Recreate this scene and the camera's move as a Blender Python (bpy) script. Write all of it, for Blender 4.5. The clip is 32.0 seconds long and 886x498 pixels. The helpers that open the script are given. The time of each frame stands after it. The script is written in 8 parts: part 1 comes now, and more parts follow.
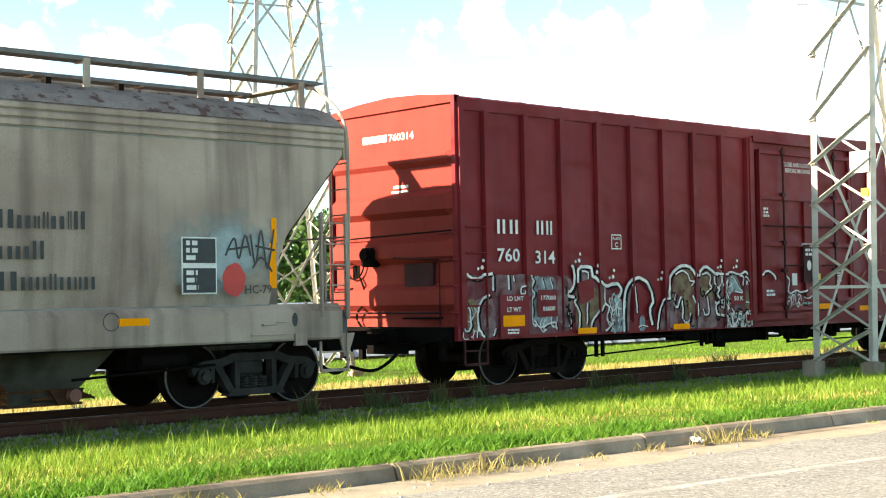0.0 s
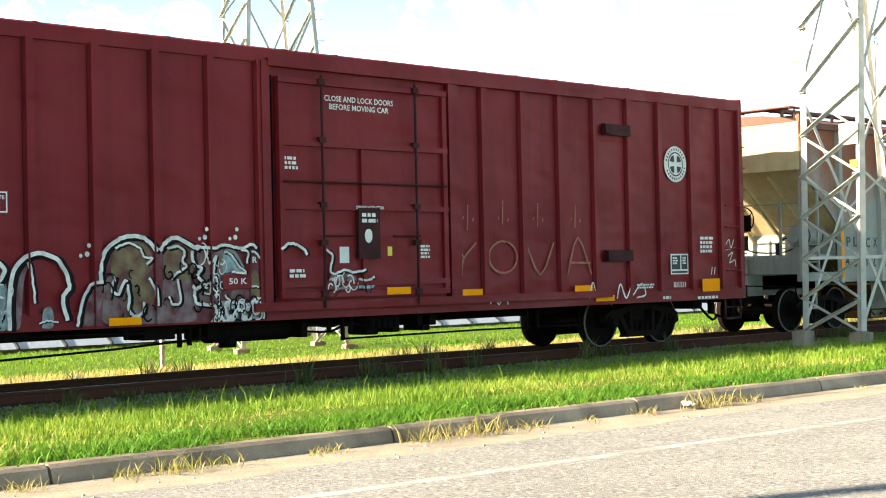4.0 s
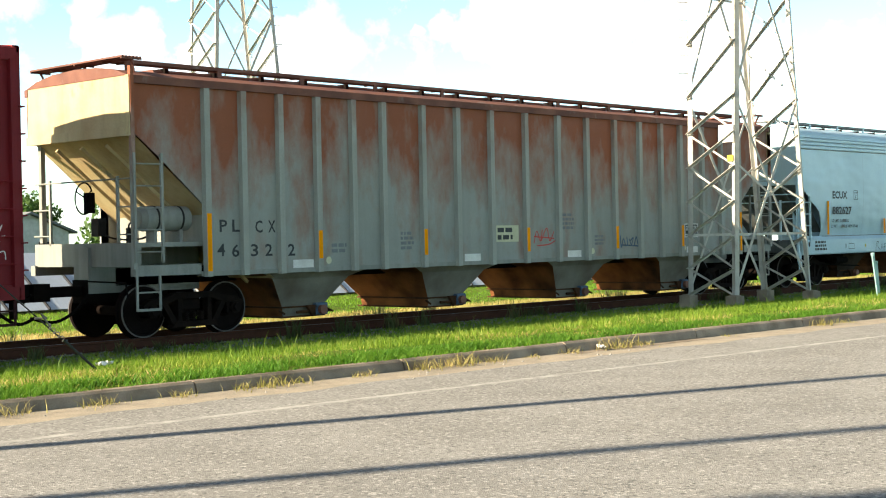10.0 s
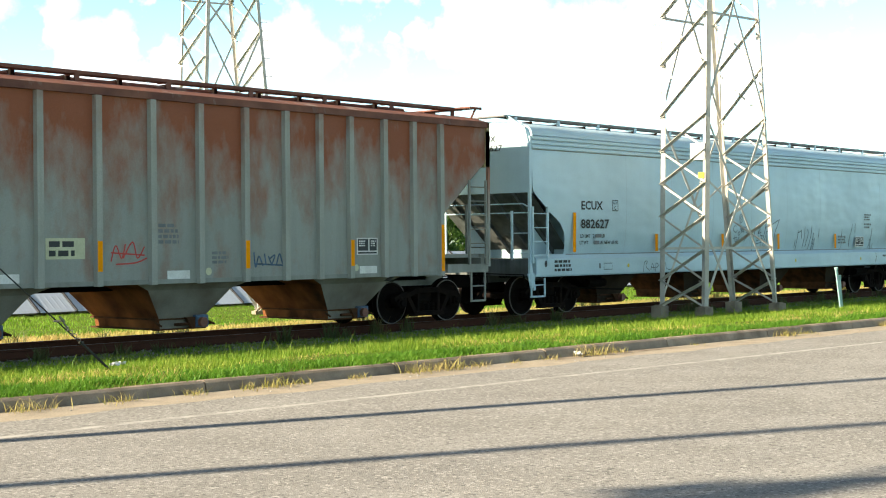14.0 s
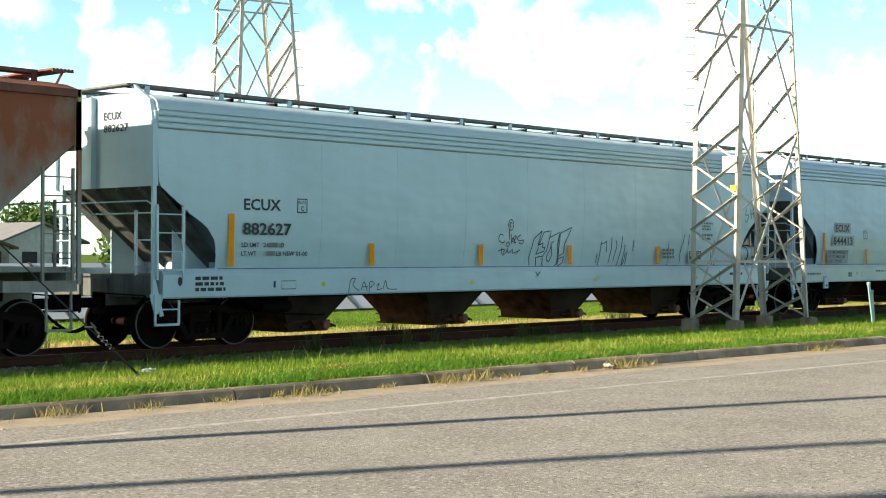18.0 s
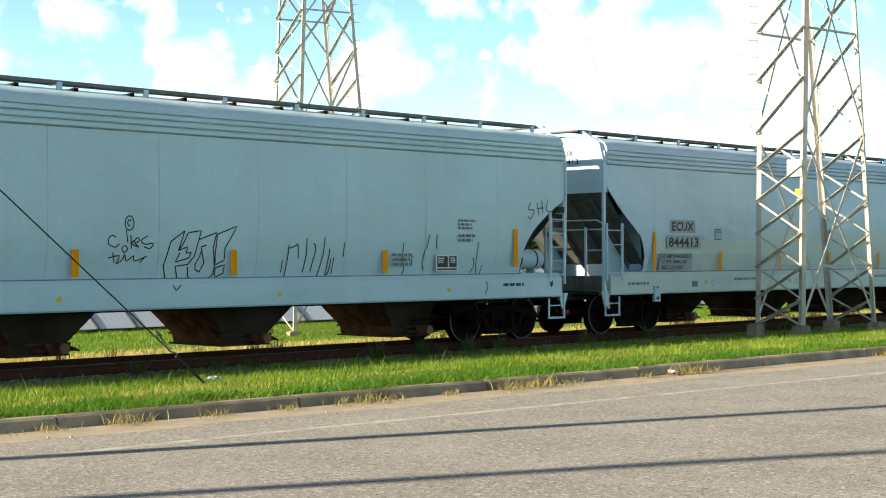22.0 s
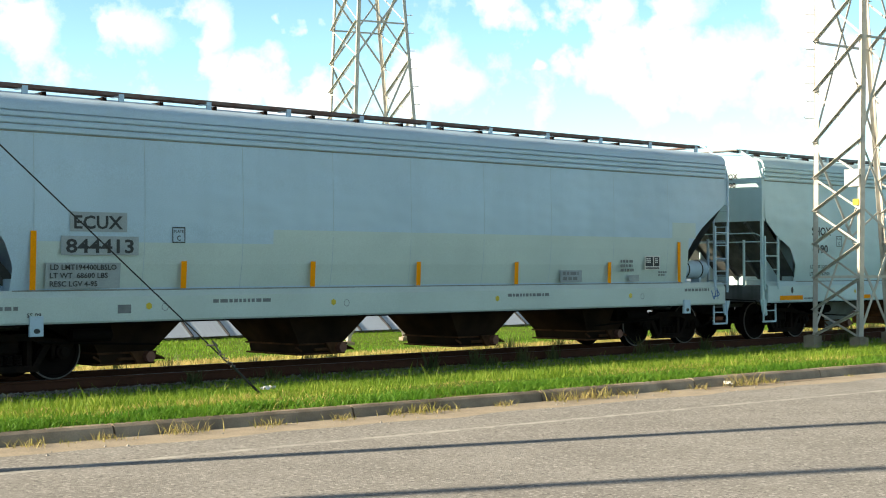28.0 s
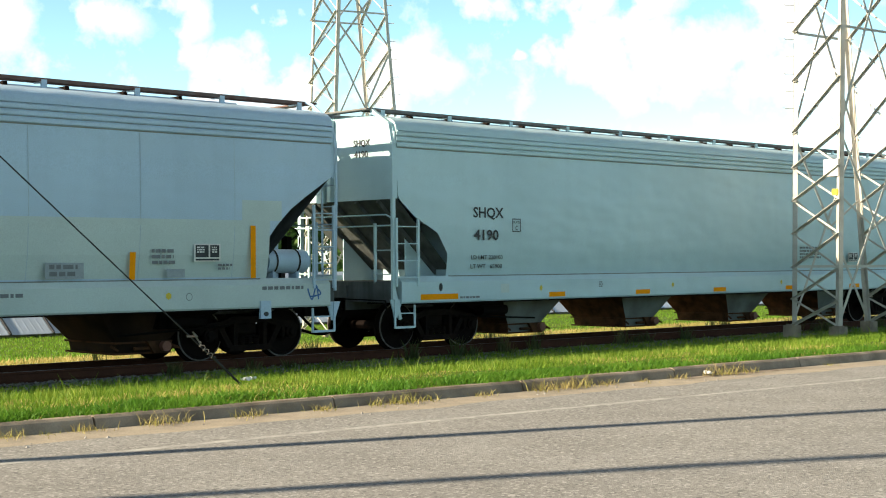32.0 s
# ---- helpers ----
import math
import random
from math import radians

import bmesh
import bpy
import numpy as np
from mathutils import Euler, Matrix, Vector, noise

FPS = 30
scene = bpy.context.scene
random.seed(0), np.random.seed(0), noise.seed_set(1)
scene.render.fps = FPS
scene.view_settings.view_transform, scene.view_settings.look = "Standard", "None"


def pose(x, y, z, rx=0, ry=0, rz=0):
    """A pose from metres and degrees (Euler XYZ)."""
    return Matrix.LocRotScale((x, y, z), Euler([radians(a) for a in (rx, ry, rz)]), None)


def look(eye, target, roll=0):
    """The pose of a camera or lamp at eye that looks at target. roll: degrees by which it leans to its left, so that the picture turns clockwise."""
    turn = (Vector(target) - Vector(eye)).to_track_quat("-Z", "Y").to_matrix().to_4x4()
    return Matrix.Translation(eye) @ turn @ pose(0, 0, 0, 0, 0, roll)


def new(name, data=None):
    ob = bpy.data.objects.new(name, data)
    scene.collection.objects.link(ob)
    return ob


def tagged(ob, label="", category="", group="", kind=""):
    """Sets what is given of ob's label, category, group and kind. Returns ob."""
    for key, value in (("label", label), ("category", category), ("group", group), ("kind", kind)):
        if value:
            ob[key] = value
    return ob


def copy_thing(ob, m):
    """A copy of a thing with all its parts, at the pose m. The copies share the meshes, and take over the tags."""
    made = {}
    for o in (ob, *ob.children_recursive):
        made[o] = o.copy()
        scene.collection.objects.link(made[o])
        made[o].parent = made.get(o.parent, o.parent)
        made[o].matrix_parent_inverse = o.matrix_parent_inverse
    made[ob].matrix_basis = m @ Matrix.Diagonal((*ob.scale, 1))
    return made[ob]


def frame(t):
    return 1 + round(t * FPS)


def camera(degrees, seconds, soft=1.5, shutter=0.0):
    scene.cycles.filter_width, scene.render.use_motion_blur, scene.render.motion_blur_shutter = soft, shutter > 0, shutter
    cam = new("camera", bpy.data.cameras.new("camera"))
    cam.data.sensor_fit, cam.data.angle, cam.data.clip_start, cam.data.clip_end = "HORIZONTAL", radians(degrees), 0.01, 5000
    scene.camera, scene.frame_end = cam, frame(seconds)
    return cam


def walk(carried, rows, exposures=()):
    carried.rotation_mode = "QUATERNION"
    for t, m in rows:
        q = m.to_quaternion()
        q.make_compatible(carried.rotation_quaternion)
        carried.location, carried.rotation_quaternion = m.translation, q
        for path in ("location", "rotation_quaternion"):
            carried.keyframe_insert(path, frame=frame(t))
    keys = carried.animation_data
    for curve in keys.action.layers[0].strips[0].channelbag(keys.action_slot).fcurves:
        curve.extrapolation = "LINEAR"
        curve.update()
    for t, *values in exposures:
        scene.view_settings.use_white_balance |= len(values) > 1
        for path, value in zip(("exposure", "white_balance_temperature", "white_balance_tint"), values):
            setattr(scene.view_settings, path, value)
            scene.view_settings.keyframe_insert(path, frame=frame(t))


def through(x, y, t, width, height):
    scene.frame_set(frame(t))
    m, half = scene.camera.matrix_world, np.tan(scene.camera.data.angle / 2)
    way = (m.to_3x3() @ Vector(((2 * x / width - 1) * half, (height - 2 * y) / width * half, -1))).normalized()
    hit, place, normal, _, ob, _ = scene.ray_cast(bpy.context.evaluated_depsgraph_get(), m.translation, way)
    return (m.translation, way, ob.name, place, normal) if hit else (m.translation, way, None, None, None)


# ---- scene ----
cam = camera(34.18, 32.0, 1.1)
# seconds, eye x y z, pitch, roll, yaw
PATH = [
    (0.0, 4.985, 3.363, 1.510, 1.883, 1.061, -42.933),
    (0.5, 4.883, 3.313, 1.482, 1.602, 0.928, -43.071),
    (1.0, 4.884, 3.325, 1.443, 1.460, 1.071, -43.258),
    (1.5, 4.861, 3.303, 1.436, 1.337, 1.110, -43.293),
    (2.0, 4.864, 3.301, 1.428, 1.313, 1.381, -43.368),
    (2.5, 4.825, 3.254, 1.416, 1.182, 1.359, -43.355),
    (3.0, 4.790, 3.214, 1.421, 1.072, 1.291, -43.292),
    (3.5, 4.775, 3.205, 1.420, 1.025, 1.365, -43.212),
    (5.5, 5.094, 3.381, 1.408, 0.753, 0.583, -43.895),
    (6.0, 5.151, 3.376, 1.424, 0.885, 0.553, -44.159),
    (6.5, 4.385, 2.790, 1.446, 1.008, 0.616, -44.793),
    (7.0, 3.243, 1.995, 1.471, 1.010, 0.764, -45.798),
    (7.5, 2.089, 1.227, 1.524, 0.897, 0.764, -46.694),
    (8.0, 0.821, 0.419, 1.597, 0.639, 0.637, -47.569),
    (8.5, 0.295, 0.093, 1.630, 0.294, 1.129, -47.871),
    (9.0, 0.271, 0.081, 1.630, -0.001, 1.124, -47.650),
    (9.5, 0.244, 0.063, 1.630, -0.250, 1.262, -47.440),
    (10.0, 0.207, 0.043, 1.632, -0.481, 1.164, -47.306),
    (10.5, 0.188, 0.035, 1.633, -0.588, 0.812, -47.245),
    (11.0, 0.194, 0.041, 1.631, -0.651, 0.729, -47.227),
    (11.5, 0.174, 0.028, 1.633, -0.674, 0.933, -47.247),
    (12.0, 0.219, 0.055, 1.631, -0.550, 0.989, -47.159),
    (12.5, 0.206, 0.048, 1.633, -0.475, 0.912, -47.087),
    (13.0, 0.220, 0.058, 1.632, -0.370, 0.709, -47.129),
    (13.5, -0.342, -0.294, 1.665, -0.270, 0.370, -47.790),
    (14.0, -0.918, -0.665, 1.702, -0.197, 0.467, -48.424),
    (14.5, -0.918, -0.665, 1.702, -0.149, 0.578, -48.476),
    (15.0, -0.918, -0.665, 1.702, -0.036, 0.693, -48.462),
    (15.5, -0.918, -0.665, 1.702, 0.028, 0.540, -48.475),
    (17.5, -0.918, -0.665, 1.702, 0.122, 0.307, -48.206),
    (18.0, -0.918, -0.665, 1.702, 0.217, -0.142, -47.223),
    (18.5, -0.918, -0.665, 1.702, 0.296, -0.076, -46.404),
    (19.0, -0.918, -0.665, 1.702, 0.350, 0.250, -45.755),
    (19.5, -0.918, -0.665, 1.702, 0.414, 0.488, -45.385),
    (20.0, -0.918, -0.665, 1.702, 0.426, 0.262, -45.119),
    (20.5, -0.918, -0.665, 1.702, 0.410, 0.065, -44.974),
    (21.0, -0.918, -0.665, 1.702, 0.461, 0.150, -44.885),
    (21.5, -0.918, -0.665, 1.702, 0.450, 0.310, -44.784),
    (22.0, -0.918, -0.665, 1.702, 0.492, 0.270, -44.742),
    (22.5, -0.918, -0.665, 1.702, 0.504, 0.109, -44.597),
    (23.0, -0.918, -0.665, 1.702, 0.548, 0.006, -44.457),
    (23.5, -0.918, -0.665, 1.702, 0.651, 0.172, -44.167),
    (24.0, -0.918, -0.665, 1.702, 0.876, 0.335, -43.855),
    (24.5, -0.918, -0.665, 1.702, 0.951, 0.238, -43.483),
    (26.5, -0.918, -0.665, 1.702, 1.004, 0.247, -42.481),
    (27.0, -0.918, -0.665, 1.702, 0.987, 0.040, -42.453),
    (27.5, -0.918, -0.665, 1.702, 0.932, 0.132, -42.492),
    (28.0, -0.918, -0.665, 1.702, 0.916, 0.217, -42.596),
    (28.5, -0.918, -0.665, 1.702, 0.894, 0.384, -42.707),
    (29.0, -0.918, -0.665, 1.702, 0.835, 0.521, -42.852),
    (29.5, -0.918, -0.665, 1.702, 0.814, 0.238, -42.902),
    (30.0, -0.918, -0.665, 1.702, 0.753, 0.057, -42.980),
    (30.5, -0.918, -0.665, 1.702, 0.651, 0.148, -43.062),
    (31.0, -0.918, -0.665, 1.702, 0.622, 0.353, -43.175),
    (31.5, -0.918, -0.665, 1.702, 0.551, 0.454, -43.247),
    (32.0, -0.918, -0.665, 1.702, 0.532, 0.343, -43.366),
]
EXPOSE = [(0.0, 2.25), (5.5, 2.32), (6.5, 2.33), (7.5, 2.15), (8.5, 1.85), (11.0, 1.7), (13.0, 1.75), (14.5, 1.7), (17.0, 1.45), (20.0, 1.38), (32.0, 1.38)]
walk(cam, [(t, pose(x, y, z, 90 + p, r, w)) for t, x, y, z, p, r, w in PATH], EXPOSE)

# ---- world and light ----
TRACK_Y = 21.40        # centre line of the track; rail tops at z = 0
SUN_EL, SUN_AZ = 24.5, -65.8   # height of the sun, and its side: degrees from +y towards +x

SKY_LOW, SKY_HIGH = 2.5, 0.45

world = bpy.data.worlds.new("sky")
scene.world = world
world.use_nodes = True
wn, wl = world.node_tree.nodes, world.node_tree.links
wn.clear()
w_out = wn.new("ShaderNodeOutputWorld")
w_bg = wn.new("ShaderNodeBackground")
w_sky = wn.new("ShaderNodeTexSky")
w_sky.sky_type = "NISHITA"
w_sky.sun_disc = False
w_sky.sun_elevation = radians(SUN_EL)
w_sky.sun_rotation = radians(SUN_AZ)
w_sky.air_density, w_sky.dust_density, w_sky.ozone_density = 1.0, 0.6, 1.2
w_co = wn.new("ShaderNodeTexCoord")


def w_math(op, a, b=None, clamp=False):
    m = wn.new("ShaderNodeMath")
    m.operation, m.use_clamp = op, clamp
    for k, v in enumerate((a, b)):
        if v is None:
            continue
        if isinstance(v, (int, float)):
            m.inputs[k].default_value = v
        else:
            wl.new(v, m.inputs[k])
    return m.outputs["Value"]


w_noise = wn.new("ShaderNodeTexNoise")
w_noise.inputs["Scale"].default_value = 34.0
w_noise.inputs["Detail"].default_value = 8.0
w_noise.inputs["Roughness"].default_value = 0.6
wl.new(w_co.outputs["Generated"], w_noise.inputs["Vector"])
w_wide = wn.new("ShaderNodeTexNoise")
w_wide.inputs["Scale"].default_value = 4.5
w_wide.inputs["Detail"].default_value = 5.0
wl.new(w_co.outputs["Generated"], w_wide.inputs["Vector"])
# heaps of cumulus: side, height and half width in degrees
CLOUDS = [(26.3, 9.8, 2.0), (30.6, 9.5, 1.5), (33.3, 9.7, 1.4), (33.7, 8.2, 1.2), (36.9, 9.4, 0.6), (31.9, 7.6, 0.8), (35.6, 7.4, 1.9), (37.4, 7.4, 1.6), (34.5, 6.7, 1.4),
          (42.3, 8.3, 1.6), (43.1, 7.6, 1.5), (41.6, 7.0, 1.5), (45.4, 10.3, 1.5), (45.9, 9.6, 1.1), (46.5, 8.1, 0.5), (48.6, 10.2, 1.5), (48.6, 8.2, 1.5), (50.4, 7.8, 2.0), (51.9, 8.2, 2.0),
          (53.9, 7.9, 2.2), (56.0, 7.6, 2.1), (57.9, 7.1, 2.3), (52.8, 7.1, 1.5), (59.8, 6.8, 1.9), (52.0, 10.2, 1.9), (56.2, 9.9, 2.1), (63.7, 6.4, 2.0), (65.2, 6.9, 1.5), (62.3, 5.3, 1.5)]
w_warp = wn.new("ShaderNodeTexNoise")
w_warp.inputs["Scale"].default_value, w_warp.inputs["Detail"].default_value = 17.0, 5.0
wl.new(w_co.outputs["Generated"], w_warp.inputs["Vector"])
w_bend = wn.new("ShaderNodeVectorMath")
w_bend.operation = "MULTIPLY_ADD"
w_bend.inputs[1].default_value, w_bend.inputs[2].default_value = (0.10, 0.10, 0.05), (-0.05, -0.05, -0.025)
wl.new(w_warp.outputs["Color"], w_bend.inputs[0])
w_way = wn.new("ShaderNodeVectorMath")
wl.new(w_co.outputs["Generated"], w_way.inputs[0])
wl.new(w_bend.outputs["Vector"], w_way.inputs[1])
heap = 0.0
for az, el, rad in CLOUDS:
    c = (math.sin(radians(az)) * math.cos(radians(el)), math.cos(radians(az)) * math.cos(radians(el)), math.sin(radians(el)))
    dist = wn.new("ShaderNodeVectorMath")
    dist.operation = "DISTANCE"
    wl.new(w_way.outputs["Vector"], dist.inputs[0])
    dist.inputs[1].default_value = c
    heap = w_math("MAXIMUM", heap, w_math("SUBTRACT", 1.0, w_math("DIVIDE", dist.outputs["Value"], radians(rad))))
puff = w_math("ADD", heap, w_math("MULTIPLY", w_math("SUBTRACT", w_noise.outputs["Fac"], 0.5), 2.0))
puff = w_math("MULTIPLY", w_math("SUBTRACT", puff, 0.08), 1.35, True)
w_sep = wn.new("ShaderNodeSeparateXYZ")
wl.new(w_co.outputs["Generated"], w_sep.inputs[0])
high = w_math("MULTIPLY", w_math("SUBTRACT", w_sep.outputs["Z"], 0.24), 6.0, True)
rest = w_math("MULTIPLY", w_math("MULTIPLY", w_math("SUBTRACT", w_wide.outputs["Fac"], 0.54), 5.0, True), high)
low = w_math("MULTIPLY", w_math("SUBTRACT", 0.03, w_sep.outputs["Z"]), 9.0, True)
cover = w_math("MAXIMUM", w_math("MAXIMUM", puff, rest), low)
# moist summer air: the lower sky is pale and bright
w_haze = wn.new("ShaderNodeMixRGB")
w_haze.blend_type = "MULTIPLY"
w_haze.inputs["Fac"].default_value = 1.0
w_gain = wn.new("ShaderNodeMapRange")
w_gain.inputs["From Min"].default_value, w_gain.inputs["From Max"].default_value = 0.05, 0.45
w_gain.inputs["To Min"].default_value, w_gain.inputs["To Max"].default_value = SKY_LOW, SKY_HIGH
wl.new(w_sep.outputs["Z"], w_gain.inputs["Value"])
w_tone = wn.new("ShaderNodeMixRGB")
w_tone.blend_type = "MULTIPLY"
w_tone.inputs["Fac"].default_value = 1.0
w_tone.inputs["Color2"].default_value = (0.80, 1.02, 1.09, 1)
wl.new(w_sky.outputs["Color"], w_tone.inputs["Color1"])
wl.new(w_tone.outputs["Color"], w_haze.inputs["Color1"])
wl.new(w_gain.outputs["Result"], w_haze.inputs["Color2"])
w_mix = wn.new("ShaderNodeMixRGB")
w_mix.inputs["Color2"].default_value = (11.5, 11.6, 11.5, 1)
wl.new(cover, w_mix.inputs["Fac"])
wl.new(w_haze.outputs["Color"], w_mix.inputs["Color1"])
wl.new(w_mix.outputs["Color"], w_bg.inputs["Color"])
wl.new(w_bg.outputs["Background"], w_out.inputs["Surface"])
w_bg.inputs["Strength"].default_value = 0.05

sun_data = bpy.data.lights.new("sun", "SUN")
sun_data.energy, sun_data.angle, sun_data.color = 5.0, radians(0.53), (1.0, 0.86, 0.64)
sun = new("sun", sun_data)
sun_way = Vector((math.sin(radians(SUN_AZ)) * math.cos(radians(SUN_EL)), math.cos(radians(SUN_AZ)) * math.cos(radians(SUN_EL)), math.sin(radians(SUN_EL))))
sun.matrix_basis = look(tuple(sun_way * 60), (0, 0, 0))


# ---- materials ----
def tint(c, k):
    return tuple(min(1.0, v * k) for v in c[:3]) + (1,)


def surface(name, col, rough=0.6, metal=0.0, col2=None, scale=3.0, amount=0.5, fine=60.0, bump=0.1, streak=0.0, rust=None, rust_z=None, object_space=True, spec=0.4, vary=0.0, grain=0.35, crisp=0.0, rust_k=1.0, st_scale=(5.0, 5.0, 0.22), dents=0.0):
    """A worn surface: two colours mixed by a broad and a fine noise, upright streaks, rust patches, and relief."""
    m = bpy.data.materials.new(name)
    m.use_nodes = True
    n, l = m.node_tree.nodes, m.node_tree.links
    b = n["Principled BSDF"]
    b.inputs["Metallic"].default_value = metal
    b.inputs["Specular IOR Level"].default_value = spec
    co = n.new("ShaderNodeTexCoord")
    src = co.outputs["Object"]
    big = n.new("ShaderNodeTexNoise")
    big.inputs["Scale"].default_value, big.inputs["Detail"].default_value = scale, 6.0
    l.new(src, big.inputs["Vector"])
    small = n.new("ShaderNodeTexNoise")
    small.inputs["Scale"].default_value, small.inputs["Detail"].default_value = fine, 4.0
    l.new(src, small.inputs["Vector"])
    mix = n.new("ShaderNodeMixRGB")
    mix.inputs["Color1"].default_value = (*col[:3], 1)
    mix.inputs["Color2"].default_value = (*(col2 or tint(col, 0.7))[:3], 1)
    ramp = n.new("ShaderNodeMapRange")
    ramp.inputs["From Min"].default_value, ramp.inputs["From Max"].default_value = 0.38, 0.68
    ramp.inputs["To Max"].default_value = amount
    l.new(big.outputs["Fac"], ramp.inputs["Value"])
    l.new(ramp.outputs["Result"], mix.inputs["Fac"])
    last = mix.outputs["Color"]
    if streak:
        mp = n.new("ShaderNodeMapping")
        mp.inputs["Scale"].default_value = st_scale
        l.new(src, mp.inputs["Vector"])
        st = n.new("ShaderNodeTexNoise")
        st.inputs["Scale"].default_value, st.inputs["Detail"].default_value = 1.6, 5.0
        l.new(mp.outputs["Vector"], st.inputs["Vector"])
        mr = n.new("ShaderNodeMapRange")
        mr.inputs["From Min"].default_value, mr.inputs["From Max"].default_value, mr.inputs["To Max"].default_value = 0.45, 0.75, streak
        l.new(st.outputs["Fac"], mr.inputs["Value"])
        sm = n.new("ShaderNodeMixRGB")
        sm.inputs["Color2"].default_value = (*tint(col2 or col, 0.5)[:3], 1)
        l.new(mr.outputs["Result"], sm.inputs["Fac"])
        l.new(last, sm.inputs["Color1"])
        last = sm.outputs["Color"]
    if rust:
        rn = n.new("ShaderNodeTexNoise")
        rn.inputs["Scale"].default_value, rn.inputs["Detail"].default_value, rn.inputs["Roughness"].default_value = 1.1, 8.0, 0.62
        rm = n.new("ShaderNodeMapping")
        rm.inputs["Scale"].default_value = (1.6 * rust_k, 1.6 * rust_k, 0.75 * rust_k)
        l.new(src, rm.inputs["Vector"])
        l.new(rm.outputs["Vector"], rn.inputs["Vector"])
        fac = rn.outputs["Fac"]
        lo, hi = rust[1], rust[2]
        if rust_z:   # rust creeps down from the roof seam
            sx = n.new("ShaderNodeSeparateXYZ")
            l.new(src, sx.inputs["Vector"])
            zr = n.new("ShaderNodeMapRange")
            zr.inputs["From Min"].default_value, zr.inputs["From Max"].default_value = rust_z[0], rust_z[1]
            zr.inputs["To Min"].default_value, zr.inputs["To Max"].default_value = -0.22, 0.2
            l.new(sx.outputs["Z"], zr.inputs["Value"])
            ad = n.new("ShaderNodeMath")
            l.new(fac, ad.inputs[0])
            l.new(zr.outputs["Result"], ad.inputs[1])
            fac = ad.outputs["Value"]
        rr = n.new("ShaderNodeMapRange")
        rr.inputs["From Min"].default_value, rr.inputs["From Max"].default_value, rr.inputs["To Max"].default_value = lo, hi, rust[3]
        l.new(fac, rr.inputs["Value"])
        xm = n.new("ShaderNodeMixRGB")
        xm.inputs["Color2"].default_value = (*rust[0], 1)
        l.new(rr.outputs["Result"], xm.inputs["Fac"])
        l.new(last, xm.inputs["Color1"])
        last = xm.outputs["Color"]
    fm = n.new("ShaderNodeMixRGB")
    fm.blend_type = "MULTIPLY"
    fm.inputs["Fac"].default_value = grain
    fr = n.new("ShaderNodeMapRange")
    fr.inputs["From Min"].default_value, fr.inputs["From Max"].default_value, fr.inputs["To Min"].default_value = 0.3 + 0.6 * crisp, 0.7 - 0.6 * crisp, 0.45
    l.new(small.outputs["Fac"], fr.inputs["Value"])
    l.new(last, fm.inputs["Color1"])
    l.new(fr.outputs["Result"], fm.inputs["Color2"])
    last = fm.outputs["Color"]
    if vary:
        oi = n.new("ShaderNodeObjectInfo")
        vr = n.new("ShaderNodeMapRange")
        vr.inputs["To Min"].default_value, vr.inputs["To Max"].default_value = 1 - vary, 1 + vary
        l.new(oi.outputs["Random"], vr.inputs["Value"])
        vm = n.new("ShaderNodeMixRGB")
        vm.blend_type = "MULTIPLY"
        vm.inputs["Fac"].default_value = 1.0
        l.new(last, vm.inputs["Color1"])
        l.new(vr.outputs["Result"], vm.inputs["Color2"])
        last = vm.outputs["Color"]
    l.new(last, b.inputs["Base Color"])
    ro = n.new("ShaderNodeMapRange")
    ro.inputs["To Min"].default_value, ro.inputs["To Max"].default_value = max(0.05, rough - 0.15), min(1, rough + 0.15)
    l.new(big.outputs["Fac"], ro.inputs["Value"])
    l.new(ro.outputs["Result"], b.inputs["Roughness"])
    if bump:
        bp = n.new("ShaderNodeBump")
        bp.inputs["Strength"].default_value, bp.inputs["Distance"].default_value = bump, 0.02
        l.new(small.outputs["Fac"], bp.inputs["Height"])
        l.new(bp.outputs["Normal"], b.inputs["Normal"])
        if dents:   # sheet metal is never quite flat between its posts
            dm = n.new("ShaderNodeMapping")
            dm.inputs["Scale"].default_value = (0.9, 0.9, 1.7)
            l.new(src, dm.inputs["Vector"])
            dn = n.new("ShaderNodeTexNoise")
            dn.inputs["Scale"].default_value, dn.inputs["Detail"].default_value = 1.3, 1.0
            l.new(dm.outputs["Vector"], dn.inputs["Vector"])
            db = n.new("ShaderNodeBump")
            db.inputs["Strength"].default_value, db.inputs["Distance"].default_value = dents, 0.12
            l.new(dn.outputs["Fac"], db.inputs["Height"])
            l.new(db.outputs["Normal"], bp.inputs["Normal"])
    return m


M_RED = surface("oxide_red_paint", (0.20, 0.0135, 0.0175), 0.52, spec=0.14, col2=(0.135, 0.011, 0.015), scale=0.8, amount=0.6, streak=0.3, bump=0.05, dents=0.8)
M_GREY = surface("weathered_grey_paint", (0.33, 0.335, 0.305), 0.6, spec=0.15, col2=(0.25, 0.255, 0.23), scale=0.8, streak=0.14, rust=((0.28, 0.084, 0.038), 0.28, 0.64, 0.97), rust_z=(2.1, 4.35), rust_k=1.0, bump=0.06, dents=0.4)
M_GREY_POST = surface("weathered_post_paint", (0.375, 0.375, 0.335), 0.6, spec=0.15, col2=(0.28, 0.275, 0.24), scale=1.4, streak=0.2, rust=((0.25, 0.09, 0.05), 0.50, 0.82, 0.8), rust_z=(2.6, 4.4), bump=0.06)
M_REDDARK = surface("dark_red_steel", (0.055, 0.010, 0.011), 0.7, spec=0.15, col2=(0.025, 0.008, 0.008), scale=3.0, amount=0.9, bump=0.15)
